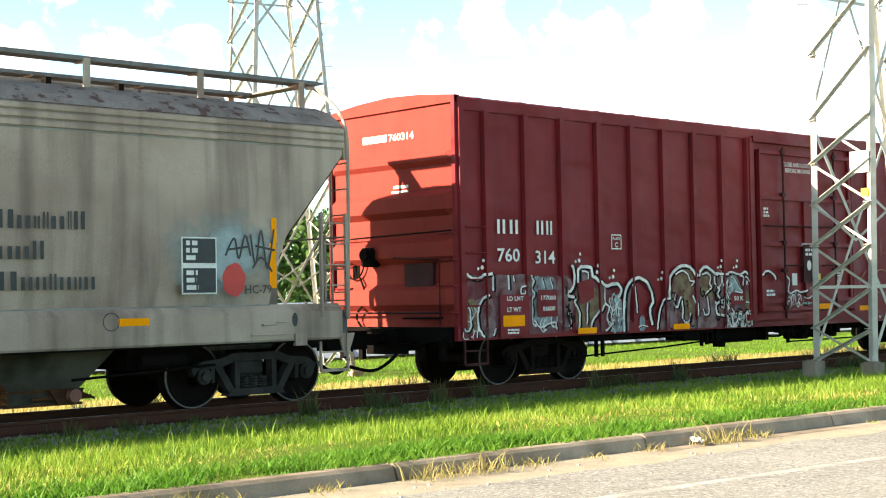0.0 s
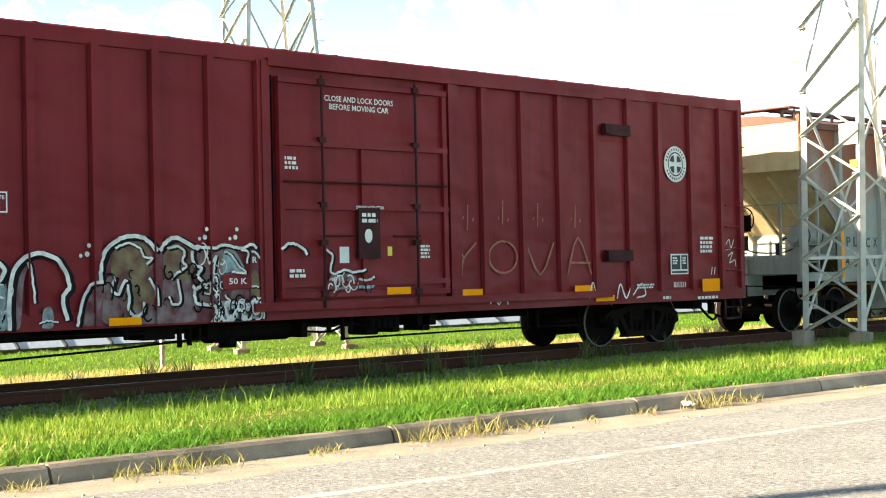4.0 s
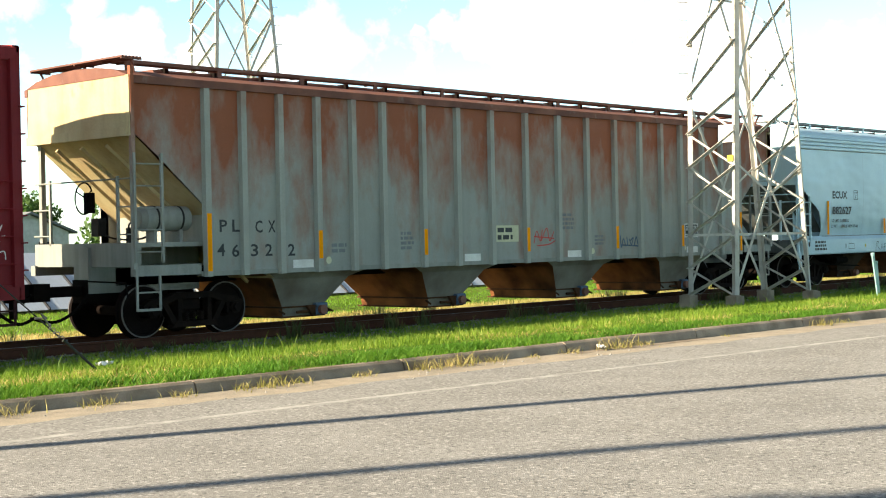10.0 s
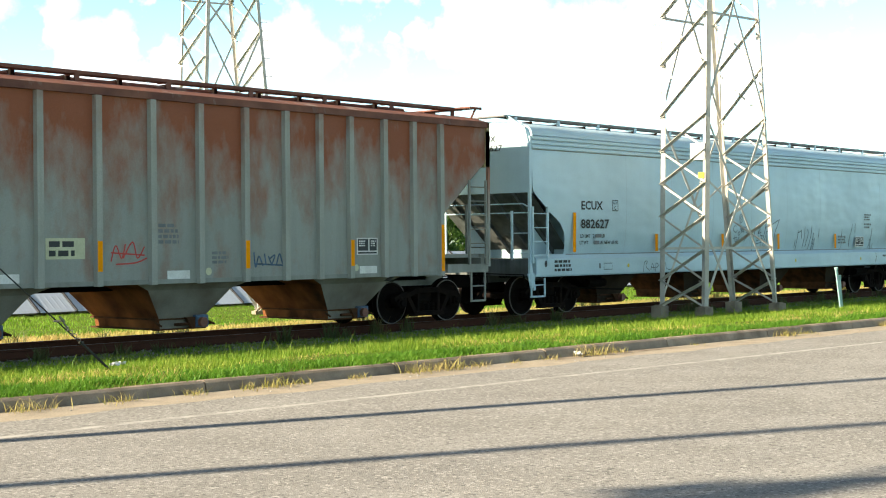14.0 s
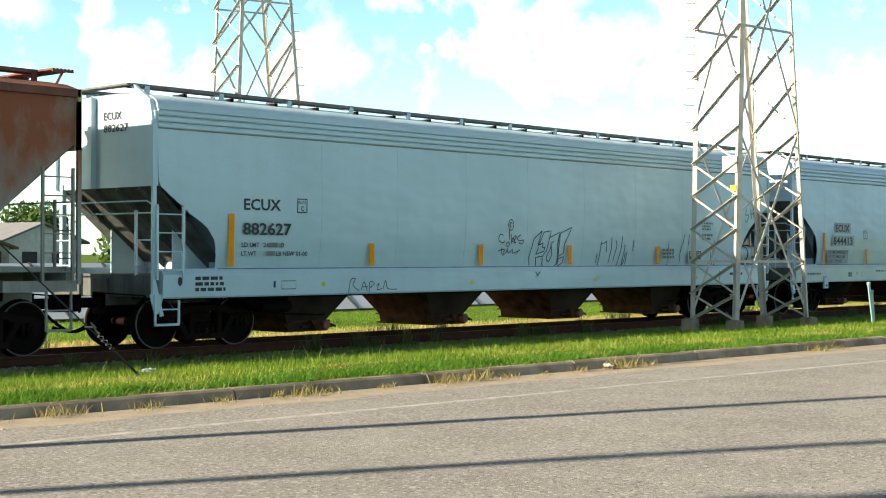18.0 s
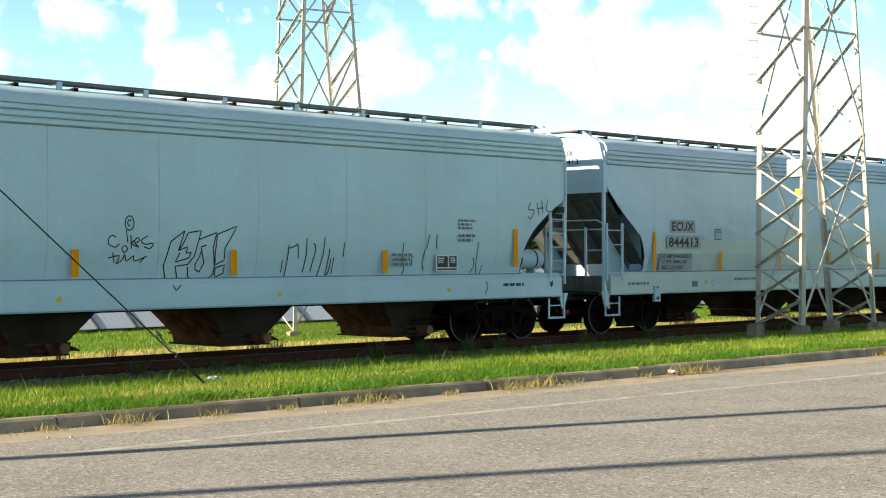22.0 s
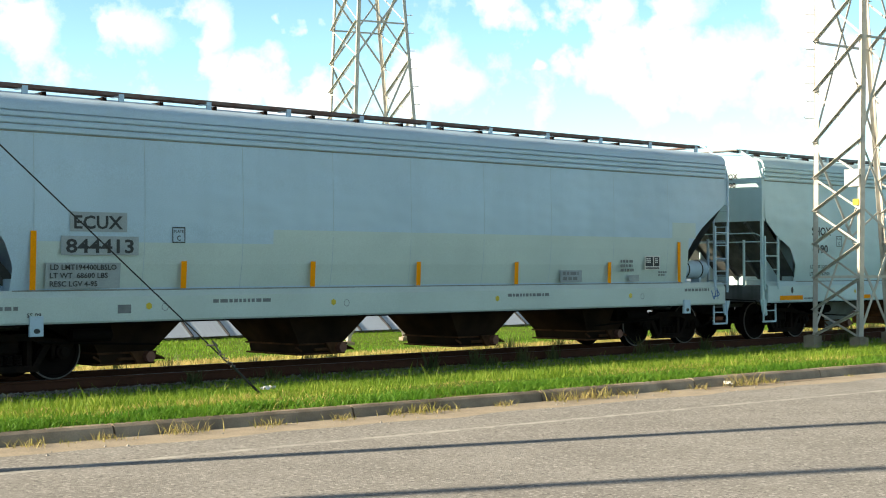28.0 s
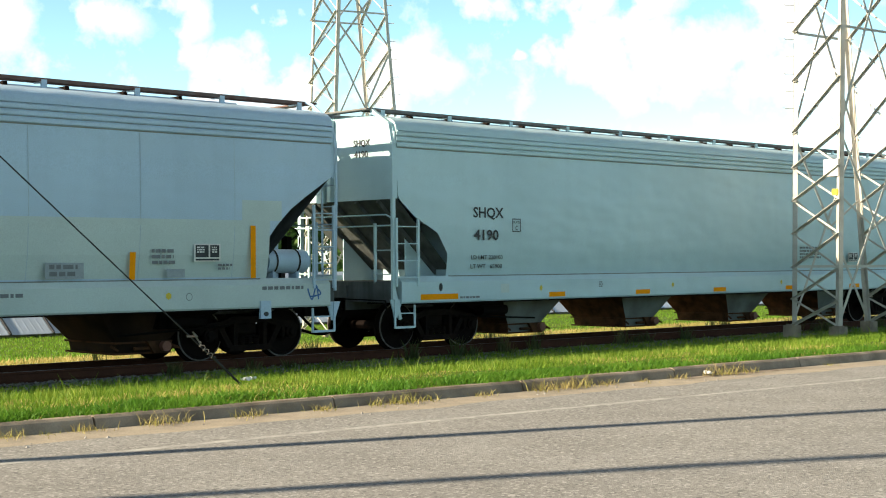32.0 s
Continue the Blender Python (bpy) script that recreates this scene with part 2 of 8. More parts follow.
M_GREY_PLAIN = surface("plain_grey_paint", (0.30, 0.30, 0.27), 0.6, spec=0.2, col2=(0.19, 0.19, 0.17), scale=1.2, streak=0.3, bump=0.06)
M_TAN = surface("grimy_tan_grey_paint", (0.45, 0.35, 0.28), 0.65, spec=0.2, col2=(0.25, 0.175, 0.14), scale=0.75, amount=0.85, streak=0.75, bump=0.06, st_scale=(2.2, 2.2, 0.16))
# bay colour darkened to hold the shade under the tan car
M_TAN_BAY = surface("shaded_hopper_bay_paint", (0.09, 0.08, 0.062), 0.8, spec=0.1, col2=(0.03, 0.024, 0.018), scale=1.6, amount=1.0, bump=0.15)
M_TAN_ROOF = surface("flaking_roof_paint", (0.29, 0.245, 0.215), 0.8, spec=0.15, col2=(0.17, 0.13, 0.11), scale=2.2, amount=0.9, fine=30, rust=((0.10, 0.05, 0.042), 0.55, 0.60, 0.9), rust_k=2.6, bump=0.3)
M_WHITE = surface("pale_grey_paint", (0.497, 0.653, 0.730), 0.40, col2=(0.419, 0.557, 0.623), scale=0.5, streak=0.08, bump=0.02, st_scale=(2.0, 2.0, 0.15), dents=0.35)
M_WHITE2 = surface("pale_blue_grey_paint", (0.453, 0.591, 0.715), 0.40, col2=(0.398, 0.516, 0.621), scale=0.5, streak=0.08, bump=0.02, st_scale=(2.0, 2.0, 0.15), dents=0.35)
M_WHITE3 = surface("pale_green_grey_paint", (0.497, 0.652, 0.690), 0.40, col2=(0.422, 0.565, 0.596), scale=0.5, streak=0.08, bump=0.02, st_scale=(2.0, 2.0, 0.15), dents=0.35)
M_PATCH = surface("faded_cream_patch", (0.54, 0.625, 0.60), 0.5, scale=1.0, amount=0.3, bump=0.02)
M_RUSTY = surface("rusted_steel", (0.10, 0.045, 0.022), 0.9, spec=0.06, col2=(0.03, 0.016, 0.010), scale=4.0, amount=0.9, bump=0.3)
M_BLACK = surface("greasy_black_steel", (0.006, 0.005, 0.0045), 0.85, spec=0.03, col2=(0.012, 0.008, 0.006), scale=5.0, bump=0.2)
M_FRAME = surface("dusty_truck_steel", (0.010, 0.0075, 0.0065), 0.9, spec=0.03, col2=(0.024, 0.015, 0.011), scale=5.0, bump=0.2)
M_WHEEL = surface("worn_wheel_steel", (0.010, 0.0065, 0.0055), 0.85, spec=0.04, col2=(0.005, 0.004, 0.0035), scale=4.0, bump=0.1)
M_GALV = surface("galvanised_grating", (0.16, 0.155, 0.15), 0.6, metal=0.3, col2=(0.10, 0.07, 0.055), scale=6.0, bump=0.1)
M_TOWER = surface("weathered_galvanised_steel", (0.54, 0.51, 0.455), 0.65, metal=0.1, col2=(0.33, 0.305, 0.27), scale=4.0, bump=0.08)
M_CONC = surface("aged_concrete", (0.36, 0.34, 0.31), 0.9, col2=(0.20, 0.185, 0.165), scale=2.0, amount=0.8, fine=90, bump=0.25)


def asphalt():
    """Bleached asphalt: chips of pale and dark stone in the binder, worn lanes along the road."""
    m = bpy.data.materials.new("sun_bleached_asphalt")
    m.use_nodes = True
    n, l = m.node_tree.nodes, m.node_tree.links
    b = n["Principled BSDF"]
    b.inputs["Roughness"].default_value, b.inputs["Specular IOR Level"].default_value = 0.95, 0.06
    co = n.new("ShaderNodeTexCoord")

    def mapped(scale):
        mp = n.new("ShaderNodeMapping")
        mp.inputs["Scale"].default_value = scale
        l.new(co.outputs["Object"], mp.inputs["Vector"])
        return mp.outputs["Vector"]

    def ranged(value, a, c, lo, hi):
        r = n.new("ShaderNodeMapRange")
        for k, v in zip(("From Min", "From Max", "To Min", "To Max"), (a, c, lo, hi)):
            r.inputs[k].default_value = v
        l.new(value, r.inputs["Value"])
        return r.outputs["Result"]

    def mixed(fac, c1, c2, kind="MIX"):
        x = n.new("ShaderNodeMixRGB")
        x.blend_type = kind
        for k, v in (("Fac", fac), ("Color1", c1), ("Color2", c2)):
            if isinstance(v, tuple):
                x.inputs[k].default_value = (*v, 1)
            elif isinstance(v, float):
                x.inputs[k].default_value = v
            else:
                l.new(v, x.inputs[k])
        return x.outputs["Color"]

    def noise_of(vec, scale, detail):
        t = n.new("ShaderNodeTexNoise")
        t.inputs["Scale"].default_value, t.inputs["Detail"].default_value = scale, detail
        l.new(vec, t.inputs["Vector"])
        return t.outputs["Fac"]

    def chips(scale):
        t = n.new("ShaderNodeTexVoronoi")
        t.inputs["Scale"].default_value = scale
        l.new(co.outputs["Object"], t.inputs["Vector"])
        sp = n.new("ShaderNodeSeparateColor")
        l.new(t.outputs["Color"], sp.inputs["Color"])
        return t.outputs["Distance"], sp.outputs["Red"], sp.outputs["Green"]

    last = mixed(ranged(noise_of(co.outputs["Object"], 0.8, 5.0), 0.35, 0.68, 0.0, 1.0), (0.272, 0.262, 0.244), (0.222, 0.213, 0.197))
    last = mixed(ranged(noise_of(mapped((0.10, 0.9, 1.0)), 1.0, 3.0), 0.45, 0.7, 0.0, 0.35), last, (0.205, 0.198, 0.187))
    dist, red, green = chips(88.0)
    last = mixed(1.0, last, ranged(red, 0.0, 1.0, 0.75, 1.22), "MULTIPLY")
    d2, r2, g2 = chips(42.0)
    last = mixed(ranged(r2, 0.88, 0.90, 0.0, 0.6), last, (0.46, 0.44, 0.41))
    last = mixed(ranged(g2, 0.90, 0.92, 0.0, 0.7), last, (0.10, 0.098, 0.095))
    last = mixed(ranged(noise_of(co.outputs["Object"], 9.0, 4.0), 0.62, 0.72, 0.0, 0.5), last, (0.20, 0.195, 0.185))
    l.new(last, b.inputs["Base Color"])
    bp = n.new("ShaderNodeBump")
    bp.inputs["Strength"].default_value, bp.inputs["Distance"].default_value = 0.32, 0.012
    l.new(dist, bp.inputs["Height"])
    l.new(bp.outputs["Normal"], b.inputs["Normal"])
    return m


M_ASPH = asphalt()
M_LINE = surface("worn_white_road_paint", (0.45, 0.435, 0.40), 0.85, spec=0.05, col2=(0.27, 0.26, 0.24), scale=5.0, amount=1.0, fine=60, bump=0.1)
M_SOIL = surface("lawn_ground", (0.080, 0.140, 0.016), 0.95, spec=0.05, col2=(0.115, 0.145, 0.026), scale=0.45, amount=0.8, fine=25, bump=0.5)
M_BALLAST = surface("dark_ballast", (0.11, 0.095, 0.08), 0.95, col2=(0.05, 0.042, 0.036), scale=6.0, amount=0.9, fine=22, bump=0.9)
M_TIE = surface("creosoted_timber", (0.045, 0.033, 0.025), 0.9, col2=(0.09, 0.07, 0.055), scale=5.0, bump=0.4, vary=0.3)
M_RAIL = surface("rusty_rail_steel", (0.085, 0.034, 0.02), 0.85, spec=0.08, col2=(0.06, 0.028, 0.018), scale=7.0, bump=0.15)
M_ORANGE = surface("retroreflective_orange", (1.0, 0.34, 0.0), 0.6, spec=0.05, scale=3.0, amount=0.3, bump=0.0)
M_SIGNW = surface("white_lettering", (0.78, 0.76, 0.72), 0.6, col2=(0.5, 0.44, 0.42), scale=5.0, amount=0.45, bump=0.0)
M_SIGNB = surface("black_lettering", (0.022, 0.022, 0.024), 0.6, col2=(0.06, 0.06, 0.065), scale=5.0, amount=0.5, bump=0.0)
# grime, and the shade inside the open car ends darkened into the colour
M_RECESS = surface("grimy_shaded_recess_paint", (0.135, 0.145, 0.14), 0.8, spec=0.1, col2=(0.07, 0.07, 0.064), scale=1.6, amount=0.8, streak=0.4, bump=0.06)
M_TRUCK_GREY = surface("dusty_grey_truck_steel", (0.042, 0.037, 0.034), 0.8, spec=0.1, col2=(0.018, 0.014, 0.012), scale=5.0, bump=0.2)
M_SILVERBLUE = surface("pale_blue_overspray", (0.40, 0.49, 0.52), 0.6, col2=(0.33, 0.36, 0.34), scale=2.6, amount=1.0, bump=0.02)
on, ol = M_SILVERBLUE.node_tree.nodes, M_SILVERBLUE.node_tree.links
o_co, o_map, o_len, o_noise = on.new("ShaderNodeTexCoord"), on.new("ShaderNodeMapping"), on.new("ShaderNodeVectorMath"), on.new("ShaderNodeTexNoise")
o_map.inputs["Location"].default_value, o_map.inputs["Scale"].default_value = (-14.6 / 1.3, 0, -2.12 / 0.75), (1 / 1.3, 0, 1 / 0.75)
o_len.operation = "LENGTH"
o_noise.inputs["Scale"].default_value, o_noise.inputs["Detail"].default_value = 2.6, 6.0
o_sum, o_fade = on.new("ShaderNodeMath"), on.new("ShaderNodeMapRange")
ol.new(o_co.outputs["Object"], o_map.inputs["Vector"])
ol.new(o_map.outputs["Vector"], o_len.inputs[0])
ol.new(o_co.outputs["Object"], o_noise.inputs["Vector"])
ol.new(o_len.outputs["Value"], o_sum.inputs[0])
ol.new(o_noise.outputs["Fac"], o_sum.inputs[1])
o_fade.inputs["From Min"].default_value, o_fade.inputs["From Max"].default_value, o_fade.inputs["To Min"].default_value, o_fade.inputs["To Max"].default_value = 0.75, 1.35, 0.75, 0.0
ol.new(o_sum.outputs["Value"], o_fade.inputs["Value"])
ol.new(o_fade.outputs["Result"], on["Principled BSDF"].inputs["Alpha"])
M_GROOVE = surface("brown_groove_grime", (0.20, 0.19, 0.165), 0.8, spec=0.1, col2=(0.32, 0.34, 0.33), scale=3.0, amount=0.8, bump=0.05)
M_RUSTBAY = surface("orange_brown_rust", (0.26, 0.10, 0.034), 0.9, spec=0.05, col2=(0.06, 0.026, 0.014), scale=1.4, amount=1.0, bump=0.2)
# two dark browns for the bays of the pale cars
M_BAYSIDE = surface("dark_brown_bay_side", (0.055, 0.041, 0.03), 0.85, spec=0.05, col2=(0.03, 0.02, 0.014), scale=1.6, amount=0.9, bump=0.15)
M_BAYDARK = surface("black_brown_bay", (0.035, 0.02, 0.013), 0.9, spec=0.04, col2=(0.012, 0.008, 0.006), scale=1.6, amount=0.9, bump=0.15)
M_SAND = surface("gutter_sand", (0.42, 0.36, 0.275), 0.95, spec=0.05, col2=(0.33, 0.285, 0.225), scale=3.0, amount=0.9, fine=60, bump=0.3, grain=0.6)
M_GATE = surface("red_brown_primer", (0.22, 0.085, 0.055), 0.7, col2=(0.12, 0.05, 0.035), scale=6.0, bump=0.1)
M_YELLOW = surface("yellow_sticker", (0.70, 0.52, 0.03), 0.5, bump=0.0)
M_REDP = surface("red_spray_paint", (0.55, 0.045, 0.035), 0.6, bump=0.0)
M_BLUEF = surface("faded_blue_paint", (0.085, 0.15, 0.25), 0.7, col2=(0.05, 0.06, 0.07), scale=9.0, amount=0.9, bump=0.05)
M_BLUEP = surface("blue_spray_paint", (0.05, 0.14, 0.35), 0.6, bump=0.0)


# ---- mesh tools ----
class Shape:
    """Collects corners and faces of one mesh."""

    def __init__(self):
        self.v, self.f = [], []

    def add(self, verts, faces):
        k = len(self.v)
        self.v += [tuple(p) for p in verts]
        self.f += [tuple(i + k for i in q) for q in faces]
        return self

    def box(self, x0, x1, y0, y1, z0, z1, ch=0.0):
        if ch:   # chamfered along x
            pr = [(y0 + ch, z0), (y1 - ch, z0), (y1, z0 + ch), (y1, z1 - ch), (y1 - ch, z1), (y0 + ch, z1), (y0, z1 - ch), (y0, z0 + ch)]
            return self.prism_x(pr, x0, x1)
        return self.add([(x0, y0, z0), (x1, y0, z0), (x1, y1, z0), (x0, y1, z0), (x0, y0, z1), (x1, y0, z1), (x1, y1, z1), (x0, y1, z1)],
                        [(0, 3, 2, 1), (4, 5, 6, 7), (0, 1, 5, 4), (1, 2, 6, 5), (2, 3, 7, 6), (3, 0, 4, 7)])

    def prism_x(self, yz, x0, x1):
        n = len(yz)
        return self.add([(x0, y, z) for y, z in yz] + [(x1, y, z) for y, z in yz],
                        [tuple(range(n - 1, -1, -1)), tuple(range(n, 2 * n))] + [(i, (i + 1) % n, n + (i + 1) % n, n + i) for i in range(n)])

    def prism_y(self, xz, y0, y1):
        n = len(xz)
        return self.add([(x, y0, z) for x, z in xz] + [(x, y1, z) for x, z in xz],
                        [tuple(range(n)), tuple(range(2 * n - 1, n - 1, -1))] + [(i, n + i, n + (i + 1) % n, (i + 1) % n) for i in range(n)])

    def prism_z(self, xy, z0, z1):
        n = len(xy)
        return self.add([(x, y, z0) for x, y in xy] + [(x, y, z1) for x, y in xy],
                        [tuple(range(n - 1, -1, -1)), tuple(range(n, 2 * n))] + [(i, (i + 1) % n, n + (i + 1) % n, n + i) for i in range(n)])

    def bar(self, p, q, w, d=None, up=(0, 0, 1)):
        """A square bar from p to q."""
        p, q = Vector(p), Vector(q)
        a = (q - p).normalized()
        u = Vector(up)
        if abs(a.dot(u)) > 0.95:
            u = Vector((0, 1, 0))
        s = a.cross(u).normalized() * (w / 2)
        t = s.cross(a).normalized() * ((d or w) / 2)
        c = [p - s - t, p + s - t, p + s + t, p - s + t, q - s - t, q + s - t, q + s + t, q - s + t]
        return self.add(c, [(0, 3, 2, 1), (4, 5, 6, 7), (0, 1, 5, 4), (1, 2, 6, 5), (2, 3, 7, 6), (3, 0, 4, 7)])

    def angle(self, p, q, w, t, side):
        """An angle iron from p to q with two legs of width w; side: the way from the corner into the angle."""
        p, q = Vector(p), Vector(q)
        a = (q - p).normalized()
        u = Vector(side)
        u = (u - a * u.dot(a)).normalized()
        v = a.cross(u).normalized()
        e, g = (u + v).normalized(), (u - v).normalized()
        for m, k in ((e, g), (g, e)):
            c = [Vector((0, 0, 0)), m * w, m * w + k * t, k * t]
            self.add([p + o for o in c] + [q + o for o in c], [(0, 1, 2, 3), (7, 6, 5, 4), (0, 4, 5, 1), (1, 5, 6, 2), (2, 6, 7, 3), (3, 7, 4, 0)])
        return self

    def tube(self, pts, r, n=6, r2=None, caps=True):
        """A round tube through the points."""
        pts = [Vector(p) for p in pts]
        rings = []
        for i, p in enumerate(pts):
            a = (pts[min(i + 1, len(pts) - 1)] - pts[max(i - 1, 0)]).normalized()
            u = Vector((0, 0, 1)) if abs(a.z) < 0.9 else Vector((0, 1, 0))
            s = a.cross(u).normalized()
            t = s.cross(a)
            rr = r if r2 is None else r + (r2 - r) * i / (len(pts) - 1)
            rings.append([p + (s * math.cos(k * 2 * math.pi / n) + t * math.sin(k * 2 * math.pi / n)) * rr for k in range(n)])
        vs = [p for g in rings for p in g]
        fs = []
        for i in range(len(rings) - 1):
            for k in range(n):
                fs.append((i * n + k, i * n + (k + 1) % n, (i + 1) * n + (k + 1) % n, (i + 1) * n + k))
        if caps:
            fs += [tuple(range(n - 1, -1, -1)), tuple(range((len(rings) - 1) * n, len(rings) * n))]
        return self.add(vs, fs)

    def lathe_y(self, prof, x=0.0, z=0.0, n=32):
        """Turns (radius, y) round an axle along y."""
        m = len(prof)
        vs = [(x + r * math.cos(k * 2 * math.pi / n), y, z + r * math.sin(k * 2 * math.pi / n)) for k in range(n) for r, y in prof]
        fs = [(k * m + i, k * m + i + 1, ((k + 1) % n) * m + i + 1, ((k + 1) % n) * m + i) for k in range(n) for i in range(m - 1)]
        return self.add(vs, fs)

    def ribbon(self, pts, w, y):
        """A flat painted stroke in the upright plane at y, through points (x, z)."""
        pts = [Vector((p[0], p[1])) for p in pts]
        le, ri = [], []
        for i, p in enumerate(pts):
            a = (pts[min(i + 1, len(pts) - 1)] - pts[max(i - 1, 0)])
            a = a.normalized() if a.length else Vector((1, 0))
            o = Vector((-a.y, a.x)) * (w / 2)
            le.append((p.x + o.x, y, p.y + o.y))
            ri.append((p.x - o.x, y, p.y - o.y))
        n = len(pts)
        return self.add(ri + le, [(i, i + 1, n + i + 1, n + i) for i in range(n - 1)])

    def plate(self, x0, x1, z0, z1, y):
        return self.add([(x0, y, z0), (x1, y, z0), (x1, y, z1), (x0, y, z1)], [(0, 1, 2, 3)])

    def mesh(self, name, material, smooth=False):
        me = bpy.data.meshes.new(name)
        me.from_pydata(self.v, [], self.f)
        for m in material if isinstance(material, (list, tuple)) else [material]:
            me.materials.append(m)
        if smooth:
            me.polygons.foreach_set("use_smooth", [True] * len(me.polygons))
            me.set_sharp_from_angle(angle=radians(35))
        me.update()
        return me


def part(name, shape, material, parent=None, label="", smooth=False):
    ob = new(name, shape.mesh(name, material, smooth))
    if parent:
        ob.parent = parent
    if label:
        tagged(ob, label)
    return ob


def pieces(name, shape, material, parent, smooth=False):
    """Each loose piece of the shape as a part of its own."""
    root = list(range(len(shape.v)))

    def find(i):
        while root[i] != i:
            root[i] = root[root[i]]
            i = root[i]
        return i

    for f in shape.f:
        a = find(f[0])
        for i in f[1:]:
            root[find(i)] = a
    groups = {}
    for f in shape.f:
        groups.setdefault(find(f[0]), []).append(f)
    for fs in groups.values():
        used = sorted({i for f in fs for i in f})
        at = {v: k for k, v in enumerate(used)}
        s = Shape()
        s.add([shape.v[i] for i in used], [tuple(at[i] for i in f) for f in fs])
        part(name, s, material, parent, smooth=smooth)


def thing(name, x, y, z, label, category, group="", rz=0):
    ob = new(name)
    ob.matrix_basis = pose(x, y, z, 0, 0, rz)
    ob.empty_display_size = 0.2
    return tagged(ob, label, category, group)


def bezier(pts, n=6):
    """A smooth line through the points."""
    out = []
    P = [pts[0]] + list(pts) + [pts[-1]]
    for i in range(1, len(P) - 2):
        for k in range(n):
            t = k / n
            out.append(tuple(0.5 * (2 * P[i][j] + (P[i + 1][j] - P[i - 1][j]) * t + (2 * P[i - 1][j] - 5 * P[i][j] + 4 * P[i + 1][j] - P[i + 2][j]) * t * t
                                    + (3 * P[i][j] - P[i - 1][j] - 3 * P[i + 1][j] + P[i + 2][j]) * t ** 3) for j in range(len(P[i]))))
    out.append(tuple(pts[-1]))
    return out


def words(text, x, z, height, material, parent, y, name="lettering", width=None, spacing=1.0, end=False, bold=0.022):
    """Lettering in the upright plane at y, its lower left corner at (x, z); end: on a face that looks to -x, with x as its y."""
    cu = bpy.data.curves.new(name, "FONT")
    cu.body = text
    cu.size = height / 0.73
    cu.space_character = spacing
    cu.resolution_u = 2
    cu.offset = bold * height
    ob = bpy.data.objects.new(name, cu)
    scene.collection.objects.link(ob)
    bpy.context.view_layer.update()
    me = bpy.data.meshes.new_from_object(ob.evaluated_get(bpy.context.evaluated_depsgraph_get()))
    bpy.data.objects.remove(ob)
    n = len(me.vertices)
    co = np.empty(n * 3)
    me.vertices.foreach_get("co", co)
    co = co.reshape(-1, 3)
    if n:
        k = width / max(1e-6, co[:, 0].max() - co[:, 0].min()) if width else 1.0
        a, b = (co[:, 0] - co[:, 0].min()) * k, co[:, 1]
        if end:
            co = np.stack([np.full(n, y), x - a, z + b], 1)
        else:
            co = np.stack([x + a, np.full(n, y), z + b], 1)
        me.vertices.foreach_set("co", co.ravel())
    sh = Shape().add([tuple(v.co) for v in me.vertices], [tuple(p.vertices) for p in me.polygons])
    bpy.data.meshes.remove(me)
    if height >= 0.12:
        return pieces("letter", sh, material, parent)
    return tagged(part(name, sh, material, parent), kind="stuff")


def bars(x0, x1, z0, z1, lines, y, shape=None, seed=1):
    """Small writing that cannot be read: short bars in lines."""
    s = shape or Shape()
    r = random.Random(seed)
    h = (z1 - z0) / (lines * 1.6 - 0.6)
    for i in range(lines):
        z = z1 - i * 1.6 * h
        x = x0
        stop = x1 - r.random() * 0.25 * (x1 - x0)
        while x < stop:
            w = h * (0.8 + 2.0 * r.random())
            s.plate(x, min(x + w, stop), z - h, z, y)
            x += w + h * 0.5
    return s


# ---- the train ----
SPEED = 2.8254          # metres a second, towards -x
GAUGE = 1.435
SIDE = -1.60            # the near side of a car, in its own space
WHEEL_R = 0.457


def wheelset():
    s = Shape()
    for k in (-1, 1):
        prof = [(0.09, 0.66), (0.12, 0.665), (0.30, 0.675), (0.36, 0.665), (0.385, 0.66), (0.49, 0.66), (0.487, 0.685), (0.463, 0.70), (0.453, 0.80), (0.445, 0.805), (0.385, 0.805), (0.37, 0.785), (0.18, 0.765), (0.13, 0.80), (0.12, 0.83)]
        s.lathe_y([(r, y * k) for r, y in prof], 0, 0, 36)
    s.tube([(0, -1.02, 0), (0, 1.02, 0)], 0.085, 12)
    return s


def rim_ring():
    s = Shape()
    for k in (-1, 1):
        s.lathe_y([(0.456, 0.79 * k), (0.452, 0.812 * k), (0.434, 0.812 * k), (0.430, 0.80 * k)], 0, 0, 36)
    return s


WHEELSETS = []
M_RIM = surface("worn_rim_steel", (0.13, 0.11, 0.10), 0.5, spec=0.4, col2=(0.05, 0.04, 0.035), scale=6.0, bump=0.05)


